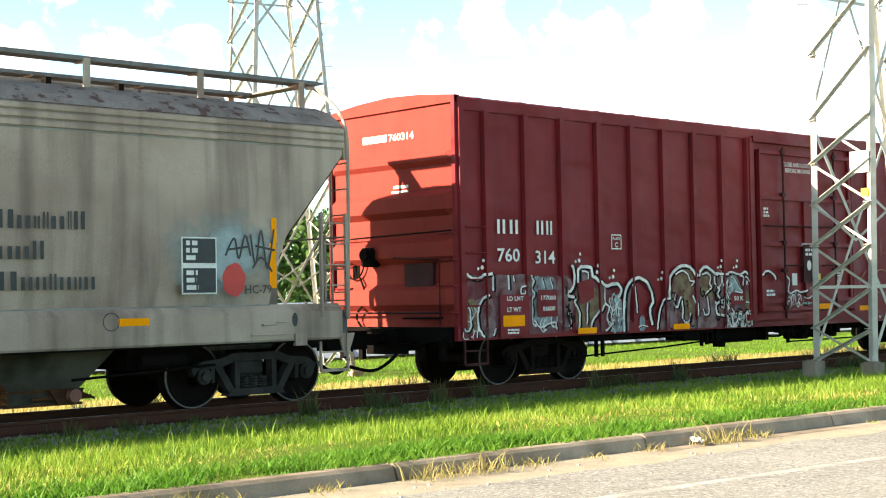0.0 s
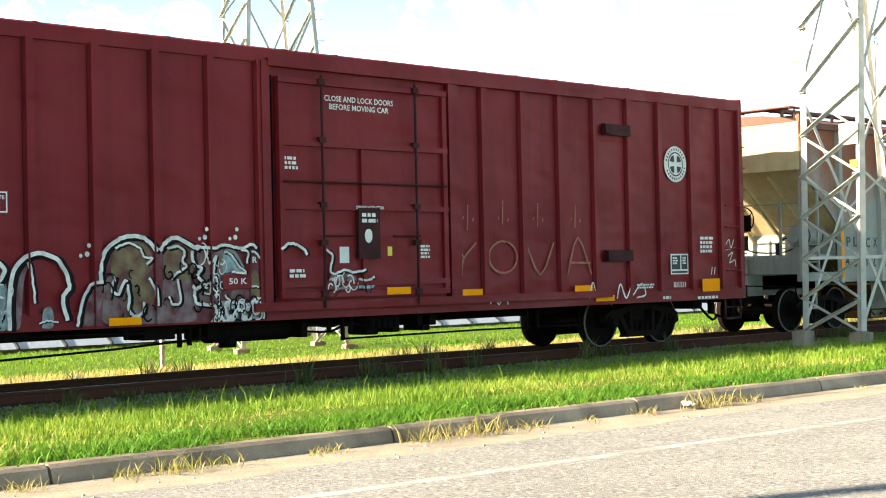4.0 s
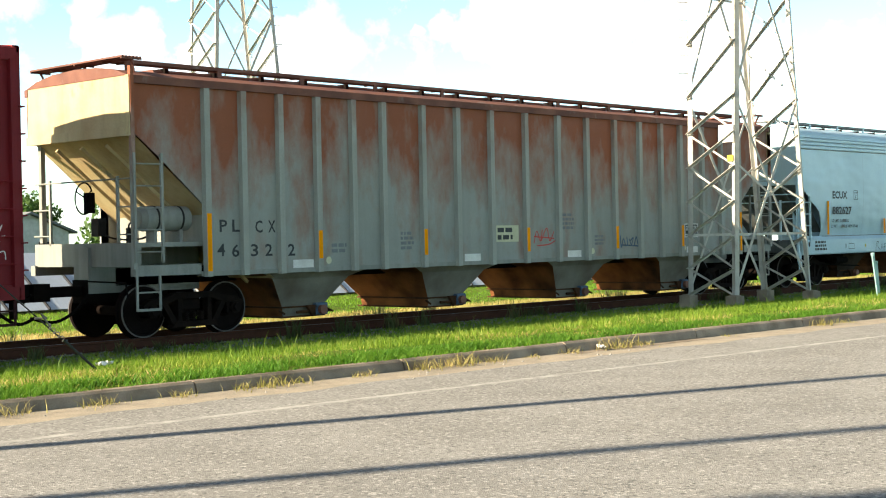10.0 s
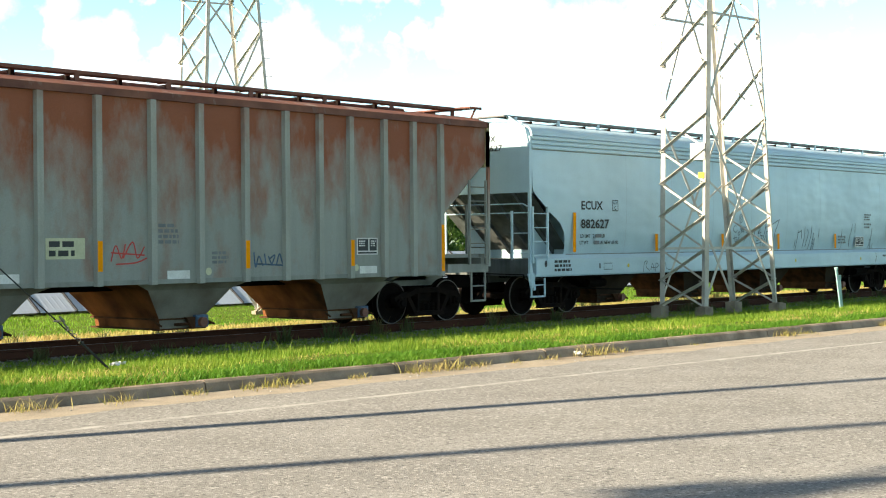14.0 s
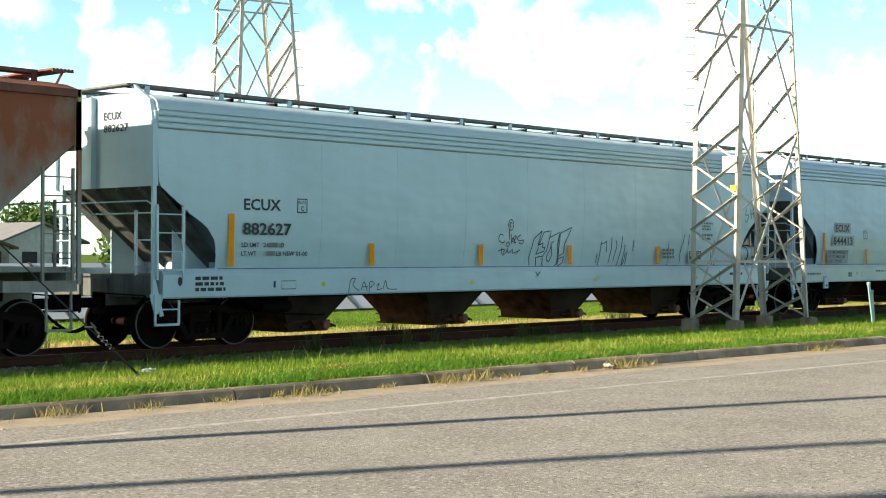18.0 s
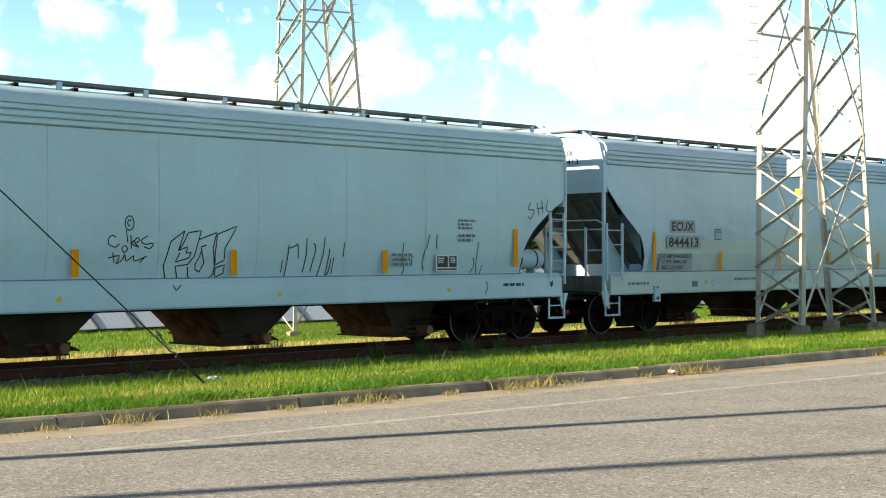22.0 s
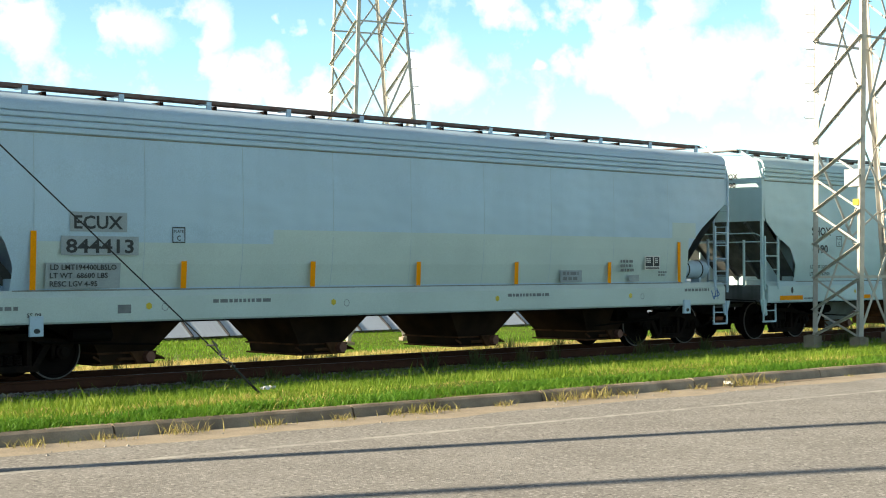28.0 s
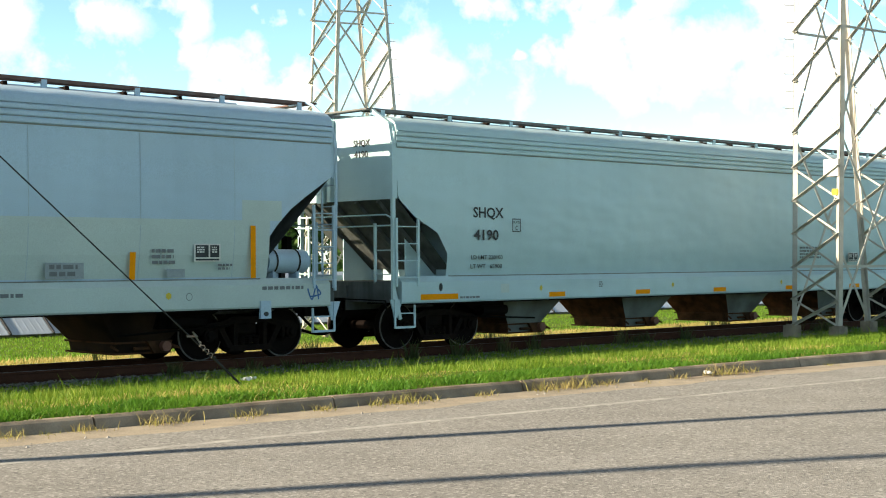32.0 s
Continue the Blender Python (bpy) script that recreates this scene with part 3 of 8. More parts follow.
def truck(parent, x, brake_side=1, mat=None):
    """A two-axle freight truck under a car, its centre x metres along the car."""
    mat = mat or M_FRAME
    b = Shape()
    b.box(-0.20, 0.20, -0.95, 0.95, 0.42, 0.68, 0.05)
    b.tube([(0, 0, 0.66), (0, 0, 0.80)], 0.18, 16)
    for k in (-1, 1):
        b.box(-0.12, 0.12, k * 0.62 - 0.08, k * 0.62 + 0.08, 0.66, 0.76)
    for dx in (-0.36, 0.36):
        b.bar((dx, -0.72, 0.42), (dx, 0.72, 0.42), 0.10, 0.14)
    t = part("truck_bolster", b, mat, parent)
    t.matrix_basis = pose(x, 0, 0)
    for k in (-1, 1):
        yc = 1.0 * k
        f = Shape()
        y0, y1 = yc - 0.075, yc + 0.075
        arch = [(-1.08, 0.56), (-0.92, 0.66), (-0.60, 0.69), (-0.40, 0.76), (0.40, 0.76), (0.60, 0.69), (0.92, 0.66), (1.08, 0.56), (1.04, 0.46), (0.98, 0.54), (0.80, 0.56), (0.56, 0.58), (0.36, 0.65), (-0.36, 0.65), (-0.56, 0.58), (-0.80, 0.56), (-0.98, 0.54), (-1.04, 0.46)]
        n = len(arch) // 2
        for i in range(n - 1):
            a, c = arch[i], arch[i + 1]
            d, e = arch[len(arch) - 2 - i], arch[len(arch) - 1 - i]
            f.prism_y([a, e, d, c], y0, y1)
        for m in (-1, 1):
            f.prism_y([(m * 0.70, 0.58), (m * 0.58, 0.58), (m * 0.34, 0.20), (m * 0.46, 0.20)][::m], y0, y1)
            f.prism_y([(m * 0.36, 0.66), (m * 0.28, 0.66), (m * 0.28, 0.24), (m * 0.36, 0.24)][::m], y0, y1)
            f.prism_y([(m * 0.77, 0.58), (m * 0.70, 0.56), (m * 0.70, 0.36), (m * 0.75, 0.36)][::m], y0, y1)
        f.prism_y([(-0.50, 0.16), (0.50, 0.16), (0.42, 0.26), (-0.42, 0.26)], y0 - 0.02, y1 + 0.02)
        part("side_frame", f, mat, t)
        sp = Shape()
        for dx in (-0.16, 0.0, 0.16):
            pts = [(dx + 0.062 * math.cos(a * 1.05), yc + 0.062 * math.sin(a * 1.05), 0.26 + 0.16 * a / 26) for a in range(27)]
            sp.tube(pts, 0.016, 5)
        part("spring_nest", sp, mat, t)
        for m in (-1, 1):
            c = Shape()
            c.tube([(m * 0.89, yc - 0.07, WHEEL_R), (m * 0.89, yc + 0.13 * k + 0.02, WHEEL_R)], 0.115, 14)
            c.tube([(m * 0.89, yc + 0.13 * k, WHEEL_R), (m * 0.89, yc + 0.17 * k, WHEEL_R)], 0.075, 10)
            part("bearing_cap", c, mat, t)
    for m in (-1, 1):
        sh = wheelset()
        n0 = len(sh.f)
        rim = rim_ring()
        sh.add(rim.v, rim.f)
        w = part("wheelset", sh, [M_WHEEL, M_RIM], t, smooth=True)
        w.data.polygons.foreach_set("material_index", [0] * n0 + [1] * len(rim.f))
        w.matrix_basis = pose(m * 0.89, 0, WHEEL_R)
        WHEELSETS.append(w)
        sh = Shape()
        for k in (-1, 1):
            sh.box(m * 0.40 - 0.03, m * 0.40 + 0.05, k * 0.74 - 0.06, k * 0.74 + 0.06, 0.36, 0.60)
        pieces("brake_shoe", sh, M_BLACK, t)
    return t


def coupler(parent, x, way, L):
    """Draft gear, knuckle and air hose at an end; way: -1 to the left, 1 to the right."""
    c = Shape()
    c.box(*sorted((x - way * 0.6, x + way * 0.05)), -0.20, 0.20, 0.62, 1.02)
    c.box(*sorted((x, x + way * 0.72)), -0.09, 0.09, 0.74, 0.92, 0.02)
    c.prism_z([(x + way * 0.70, -0.14), (x + way * 1.02, -0.15), (x + way * 1.08, 0.0), (x + way * 0.95, 0.14), (x + way * 0.70, 0.12)][::way], 0.68, 0.98)
    c.bar((x + way * 0.1, -0.1, 1.0), (x + way * 0.1, -1.45, 0.98), 0.025)
    c.bar((x + way * 0.1, -1.45, 0.98), (x + way * 0.1, -1.5, 0.72), 0.025)
    part("coupler", c, M_BLACK, parent)
    h = Shape()
    h.tube(bezier([(x + way * 0.15, -0.32, 0.72), (x + way * 0.35, -0.36, 0.52), (x + way * 0.72, -0.30, 0.34), (x + way * 1.1, -0.16, 0.42)], 5), 0.028, 7)
    part("air_hose", h, M_BLACK, parent)


def ladder(parent, x0, x1, z0, z1, rungs, mat, y=SIDE - 0.02, name="ladder", loops=False):
    s = Shape()
    for x in (x0, x1):
        s.box(x - 0.022, x + 0.022, y - 0.03, y + 0.02, z0, z1)
    part(name, s, mat, parent)
    for i in range(rungs):
        z = z0 + (i + 0.5) * (z1 - z0) / rungs
        r = Shape()
        r.tube([(x0, y - 0.02, z), (x1, y - 0.02, z)], 0.013, 6)
        part("rung", r, mat, parent)


def step(parent, x, z0, z1, mat, w=0.5):
    s = Shape()
    for dx in (0, w):
        s.bar((x + dx, SIDE + 0.02, z1), (x + dx, SIDE + 0.02, z0), 0.035, 0.03)
    s.box(x, x + w, SIDE, SIDE + 0.06, z0 - 0.02, z0 + 0.02)
    s.box(x, x + w, SIDE + 0.01, SIDE + 0.05, (z0 + z1) / 2 - 0.012, (z0 + z1) / 2 + 0.012)
    part("sill_step", s, mat, parent)


def hand_wheel(parent, x, y, z, way):
    s = Shape()
    ring = [(x + way * 0.06, y + 0.27 * math.cos(a), z + 0.27 * math.sin(a)) for a in np.linspace(0, 2 * math.pi, 25)]
    s.tube(ring, 0.014, 6, caps=False)
    for a in (0.5, 2.6, 4.7):
        s.tube([(x + way * 0.02, y, z), (x + way * 0.06, y + 0.27 * math.cos(a), z + 0.27 * math.sin(a))], 0.012, 5)
    s.box(*sorted((x - way * 0.10, x + way * 0.01)), y - 0.09, y + 0.09, z - 0.25, z + 0.1)
    part("brake_wheel", s, M_BLACK, parent)


def outline_at(table, z):
    zs = [p[1] for p in table]
    return float(np.interp(z, zs[::-1], [p[0] for p in table][::-1]))


def side_sheets(prof, zrow, cut, L, cols=28):
    """Both side sheets between the end cut-outs: rows along the profile (y, z)."""
    s = Shape()
    for k in (-1, 1):
        vs = []
        for y, z in prof:
            xl = outline_at(cut[0], z)
            xr = L - outline_at(cut[1], z)
            vs += [(xl + (xr - xl) * i / cols, k * y, z) for i in range(cols + 1)]
        m = cols + 1
        fs = [(r * m + i, r * m + i + 1, (r + 1) * m + i + 1, (r + 1) * m + i) for r in range(len(prof) - 1) for i in range(cols)]
        if k > 0:
            fs = [q[::-1] for q in fs]
        s.add(vs, fs)
    return s


def bay(parent, xm, mat, ytop=1.05, ybot=0.80, gate=M_RUSTY, htop=0.95, hbot=0.50, slope=None):
    """One hopper bay under the car about xm, tapering both ways down to its outlet gate."""
    s = Shape()

    def ring(hx, hy, z):
        return [(xm - hx, -hy, z), (xm + hx, -hy, z), (xm + hx, hy, z), (xm - hx, hy, z)]

    rings = ring(htop + 0.55, ytop + 0.20, 1.12) + ring(htop, ytop, 0.92) + ring(hbot, ybot, 0.38) + ring(hbot - 0.03, ybot - 0.02, 0.20)
    side = [(r * 4 + k, r * 4 + (k + 1) % 4, r * 4 + 4 + (k + 1) % 4, r * 4 + 4 + k) for r in range(3) for k in (0, 2)]
    ends = [(r * 4 + k, r * 4 + (k + 1) % 4, r * 4 + 4 + (k + 1) % 4, r * 4 + 4 + k) for r in range(3) for k in (1, 3)]
    s.add(rings, side + [(3, 2, 1, 0), (12, 13, 14, 15)])
    b = part("hopper_bay", s, mat, parent)
    e = Shape()
    e.add(rings, ends)
    part("bay_slope", e, slope or M_RUSTBAY, b)
    g = Shape()
    g.box(xm - hbot - 0.05, xm + hbot + 0.05, -ybot - 0.05, ybot + 0.05, 0.365, 0.395)
    g.box(xm - hbot - 0.05, xm + hbot + 0.05, -ybot - 0.03, ybot + 0.03, 0.18, 0.21)
    pieces("outlet_frame", g, gate, b)
    r = Shape()
    r.tube([(xm - 0.2, -ybot - 0.07, 0.28), (xm + hbot + 0.15, -ybot - 0.07, 0.28)], 0.028, 8)
    part("gate_shaft", r, gate, b)
    k = Shape()
    k.tube([(xm + hbot - 0.16, -ybot - 0.24, 0.31), (xm + hbot - 0.16, -ybot, 0.31)], 0.088, 14)
    part("gate_capstan", k, M_GATE, b)
    k = Shape()
    k.prism_y([(xm + 0.02, 0.40), (xm + hbot + 0.02, 0.40), (xm + hbot - 0.06, 0.19), (xm + 0.16, 0.19)], -ybot - 0.13, -ybot - 0.06)
    k.tube([(xm - hbot - 0.16, -ybot - 0.10, 0.34), (xm - hbot - 0.02, -ybot - 0.10, 0.26)], 0.02, 6)
    k.tube([(xm + hbot - 0.02, -ybot - 0.12, 0.34), (xm + hbot + 0.16, -ybot - 0.14, 0.26)], 0.02, 6)
    pieces("gate_bracket", k, gate, b)


def running_board(parent, L, y0, y1, z, mat, x0=0.0, span=1.72, posts=True, post_mat=None, sag=0.0, under=4.42, foot=1.12):
    """A roof walkway of open grating along one side, on small upright brackets."""
    for k in (-1, 1):
        g = Shape()
        n = int((L - 2 * x0) / 0.06)
        ya, yb = sorted((k * y0, k * y1))
        for i in range(n):
            x = x0 + i * (L - 2 * x0) / n
            g.box(x, x + 0.022, ya, yb, z - 0.035, z)
        for y in np.linspace(ya, yb, 4):
            g.box(x0, L - x0, y - 0.006, y + 0.006, z - 0.05, z + 0.002)
        part("roof_walkway", g, mat, parent)
        e = Shape()
        e.box(x0, L - x0, k * y1 - 0.008, k * y1 + 0.008, z - 0.055, z + 0.006)
        part("walkway_edge", e, mat, parent)
        if posts:
            m = max(2, int(round((L - 2 * x0 - 0.6) / span)))
            for i in range(m + 1):
                x = x0 + 0.3 + i * (L - 2 * x0 - 0.6) / m
                p = Shape()
                p.box(x - 0.05, x + 0.05, *sorted((k * y1 - 0.01, k * y1 + 0.02)), under - 0.10, z - 0.02)
                p.bar((x, k * y0, z - 0.05), (x, k * y1, z - 0.05), 0.05, 0.03)
                part("walkway_bracket", p, post_mat or mat, parent)


def hatch_covers(parent, L, z, mat):
    c = Shape()
    c.box(1.4, L - 1.4, -0.34, 0.34, z - 0.06, z + 0.03, 0.03)
    part("hatch_cover", c, mat, parent)
    for i in range(int((L - 2.8) / 1.1)):
        x = 1.6 + i * 1.1
        b = Shape()
        b.box(x - 0.025, x + 0.025, -0.42, 0.42, z + 0.02, z + 0.05)
        b.box(x - 0.04, x + 0.04, -0.46, -0.40, z - 0.06, z + 0.05)
        part("hatch_batten", b, M_FRAME, parent)


def end_works(parent, L, mat, left, tank_at, zb, deck=1.36):
    """Deck, slope braces, posts and air gear in the open recess at one end."""
    X = (lambda x: x) if left else (lambda x: L - x)

    def bx(s, x0, x1, *r):
        a, b = sorted((X(x0), X(x1)))
        return s.box(a, b, *r)

    d = Shape()
    bx(d, 0.12, 2.6, -1.45, 1.45, deck - 0.10, deck - 0.02)
    bx(d, 0.10, 0.22, -1.52, 1.52, deck - 0.42, deck - 0.02)
    bx(d, 0.05, 2.4, -0.22, 0.22, 0.78, deck - 0.1)
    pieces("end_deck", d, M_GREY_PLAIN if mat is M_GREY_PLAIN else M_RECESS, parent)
    w = Shape()
    bx(w, 1.72, 1.77, -1.35, 1.35, deck - 0.04, zb - 0.45)
    part("bolster_web", w, mat, parent)
    p = Shape()
    p.bar((X(0.2), 1.40, deck), (X(0.2), 1.40, zb + 0.1), 0.09)
    pieces("end_post", p, mat, parent)
    r = Shape()
    r.tube([(X(0.12), -1.5, deck + 1.05), (X(0.12), 1.5, deck + 1.05)], 0.016, 6)
    part("end_handrail", r, mat, parent)
    for k in (-1, 1):
        p = Shape()
        p.box(*sorted((X(0.10), X(0.14))), *sorted((k * 1.00, k * 1.05)), deck - 0.05, deck + 1.1)
        part("ladder_rail", p, mat, parent)
        for z in (deck + 0.12, deck + 0.58):
            g = Shape()
            g.tube([(X(0.12), k * 1.02, z), (X(0.12), k * 1.56, z)], 0.014, 6)
            part("rung", g, mat, parent)
    if tank_at:
        t = Shape()
        zc, yc = deck + 0.38, -1.12
        t.tube([(X(0.52), yc, zc), (X(0.60), yc, zc), (X(1.42), yc, zc)], 0.215, 20)
        t.tube([(X(0.44), yc, zc), (X(0.52), yc, zc)], 0.14, 20, r2=0.215)
        for x in (0.72, 1.25):
            bx(t, x - 0.03, x + 0.03, yc - 0.12, yc + 0.12, deck - 0.04, zc - 0.12)
        part("air_reservoir", t, mat, parent, smooth=True)
        v = Shape()
        bx(v, 0.55, 0.72, 0.2, 0.42, deck + 0.1, deck + 0.42)
        bx(v, 0.58, 0.68, -0.68, -0.58, deck - 0.02, deck + 0.24)
        pieces("brake_valve", v, M_TRUCK_GREY, parent)
        pp = Shape()
        pp.tube(bezier([(X(0.62), 0.3, deck + 0.2), (X(0.8), 0.1, deck + 0.06), (X(0.9), -0.6, deck + 0.05), (X(0.95), -1.0, deck + 0.25)], 5), 0.018, 6)
        pp.tube(bezier([(X(0.62), -0.62, deck + 0.2), (X(0.5), -0.8, deck + 0.3), (X(0.48), -1.05, deck + 0.38)], 5), 0.016, 6)
        pieces("air_pipe", pp, M_TRUCK_GREY, parent)
        st = Shape()
        for x in (0.74, 1.24):
            st.lathe_y([(0.219, -0.02), (0.223, -0.02), (0.223, 0.02), (0.219, 0.02)], 0, 0, 20)
            st.v[-80:] = [(X(x) + q[1], yc + q[0], zc + q[2]) for q in st.v[-80:]]
        pieces("tank_strap", st, M_TRUCK_GREY, parent)
        hand_wheel(parent, X(0.10), -0.15, deck + 0.75, -1 if left else 1)


def curved_hopper(name, label, s0, L, mat, cutl, cutr, zb, eave, trucks, bays, roof_mat=None, bay_mat=None, walk_mat=None, tank="right", walk_z=4.69, rise=0.36, truck_mat=None, bay_slope=None, shoulder=True, sill_mat=None):
    car = thing(name, s0, TRACK_Y, 0, label, "hopper car", "cars of the train")
    roof_mat = roof_mat or mat
    # slope sheets and stiffeners carry their shade in this darker colour
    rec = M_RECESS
    rows = [(1.46, 1.36), (1.50, 1.55), (1.555, 1.85), (1.585, 2.2), (1.60, 2.6), (1.60, 3.0), (1.59, 3.4), (1.575, eave - 0.32)]
    body = [(float(np.interp(z, [q[1] for q in rows], [q[0] for q in rows])), float(z)) for z in np.linspace(1.36, eave - 0.32, 26)]
    cut = (cutl, cutr)
    b = part("body", side_sheets(body, None, cut, L), mat, car, smooth=True)
    band = Shape()
    for k in (-1, 1):
        for i in range(3):
            z = eave - 0.32 + i * 0.107
            xl, xr = outline_at(cutl, z), L - outline_at(cutr, z)
            o = k * 1.575
            band.prism_x([(o, z), (o + k * 0.03, z + 0.02), (o + k * 0.03, z + 0.075), (o, z + 0.105)][::-k], xl, xr)
    pieces("top_chord", band, mat, car)
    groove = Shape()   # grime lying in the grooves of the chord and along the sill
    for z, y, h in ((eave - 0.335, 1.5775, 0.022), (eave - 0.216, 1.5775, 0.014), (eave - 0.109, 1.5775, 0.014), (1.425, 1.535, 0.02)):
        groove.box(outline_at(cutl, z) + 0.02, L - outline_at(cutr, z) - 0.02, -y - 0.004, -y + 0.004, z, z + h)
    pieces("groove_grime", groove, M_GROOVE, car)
    r = Shape()
    xl, xr = outline_at(cutl, eave), L - outline_at(cutr, eave)
    pts = [(1.60, eave), (1.50, eave + 0.22 * rise), (1.25, eave + 0.58 * rise), (0.95, eave + 0.82 * rise), (0.5, eave + 0.96 * rise), (0, eave + rise)]
    if shoulder:
        pts = [(1.60, eave), (1.59, eave + 0.22 * rise), (1.54, eave + 0.46 * rise), (1.42, eave + 0.66 * rise), (1.20, eave + 0.82 * rise), (0.85, eave + 0.93 * rise), (0.4, eave + 0.99 * rise), (0, eave + rise)]
    ring = pts + [(-y, z) for y, z in pts[-2::-1]]
    n = len(ring)
    cols = 12
    vs = [(xl + (xr - xl) * i / cols, y, z) for i in range(cols + 1) for y, z in ring]
    r.add(vs, [(i * n + k, i * n + k + 1, (i + 1) * n + k + 1, (i + 1) * n + k) for i in range(cols) for k in range(n - 1)])
    part("roof", r, roof_mat, car, smooth=True)
    for left in (True, False):
        X = (lambda x: x) if left else (lambda x: L - x)
        c = cutl if left else cutr
        e = Shape()
        ee = outline_at(c, zb + 0.3)
        poly = [(-y, z) for y, z in [(1.58, zb)] + [q for q in body if q[1] > zb + 0.02] + pts] 
        full = poly + [(-y, z) for y, z in poly[-2::-1]]
        e.add([(X(ee + 0.01), y, z) for y, z in full] + [(X(ee + 0.05), y, z) for y, z in full], [tuple(range(len(full))), tuple(range(2 * len(full) - 1, len(full) - 1, -1))])
        part("end_sheet", e, mat, car)
        sl = Shape()
        a, z0, x1, z1 = X(ee + 0.01), zb + 0.02, X(2.05), 1.26
        sl.add([(a, -1.55, z0), (a, 1.55, z0), (x1, 1.40, z1), (x1, -1.40, z1)], [(0, 1, 2, 3)])
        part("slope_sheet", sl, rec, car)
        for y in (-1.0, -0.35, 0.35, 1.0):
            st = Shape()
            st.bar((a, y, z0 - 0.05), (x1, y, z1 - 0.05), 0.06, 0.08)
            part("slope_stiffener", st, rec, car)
        for y in (-0.95, 0.95):
            sp = Shape()
            zs = z0 + (z1 - z0) * (0.95 - ee) / (2.05 - ee)
            sp.prism_y([(X(0.95), 1.30), (X(2.0), 1.30), (X(0.95), zs - 0.06)][::(1 if left else -1)], y - 0.012, y + 0.012)
            part("shear_plate", sp, mat, car)
        st = Shape()
        st.box(*sorted((X(ee - 0.10), X(ee + 0.01))), 0.30, 0.42, zb, eave + rise * 0.9)
        part("end_stiffener", st, mat, car)
        for k in (-1, 1):
            st = Shape()
            st.bar((X(ee - 0.03), k * 1.555, zb), (X(ee - 0.03), k * 1.545, eave - 0.02), 0.06, 0.07)
            part("end_edge", st, mat, car)
        end_works(car, L, mat, left, tank != "none" and (tank == "right") != left, zb)
        coupler(car, 0.10 if left else L - 0.10, -1 if left else 1, L)
    sill = Shape()
    for k in (-1, 1):
        sill.prism_x([(k * 1.44, 0.94), (k * 1.60, 0.92), (k * 1.62, 0.95), (k * 1.62, 1.33), (k * 1.52, 1.44), (k * 1.44, 1.44)][::k], 0.27, L - 0.27)
    pieces("side_sill", sill, sill_mat or mat, car)
    fl = Shape()
    for k in (-1, 1):
        fl.box(0.4, L - 0.4, *sorted((k * 1.40, k * 1.625)), 0.895, 0.918)
    pieces("sill_flange", fl, M_BLACK, car)
    cs = Shape()
    cs.box(0.6, L - 0.6, -0.22, 0.22, 0.88, 1.15)
    part("centre_sill", cs, M_BLACK, car)
    fl = Shape()
    fl.box(3.0, L - 3.0, -1.40, 1.40, 1.02, 1.08)
    part("floor_sheet", fl, M_RUSTY, car)
    for x in bays:
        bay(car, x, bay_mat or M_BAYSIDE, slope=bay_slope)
    for left in (True, False):
        X = (lambda x: x) if left else (lambda x: L - x)
        u = Shape()
        u.prism_y([(X(1.9), 1.10), (X(2.95), 0.60), (X(3.55), 0.60), (X(3.55), 1.10)][::(1 if left else -1)], -1.12, 1.12)
        u.tube([(X(2.75), -1.25, 0.72), (X(3.45), -1.25, 0.72)], 0.10, 12)
        u.tube([(X(2.2), -1.18, 0.62), (X(4.4), -1.20, 0.52)], 0.02, 6)
        pieces("under_end_gear", u, M_BLACK, car)
    for x in trucks:
        truck(car, x, mat=truck_mat)
    running_board(car, L, 0.62, 0.92, walk_z, walk_mat or M_GALV, 0.12, post_mat=mat, under=eave + 0.9 * rise)
    hatch_covers(car, L, eave + rise + 0.05, roof_mat)
    for left in (True, False):
        X = 0.12 if left else L - 0.12
        t = Shape()
        t.box(X - 0.12, X + 0.12, -0.92, 0.92, walk_z - 0.03, walk_z)
        part("end_walkway", t, walk_mat or M_GALV, car)
    return car


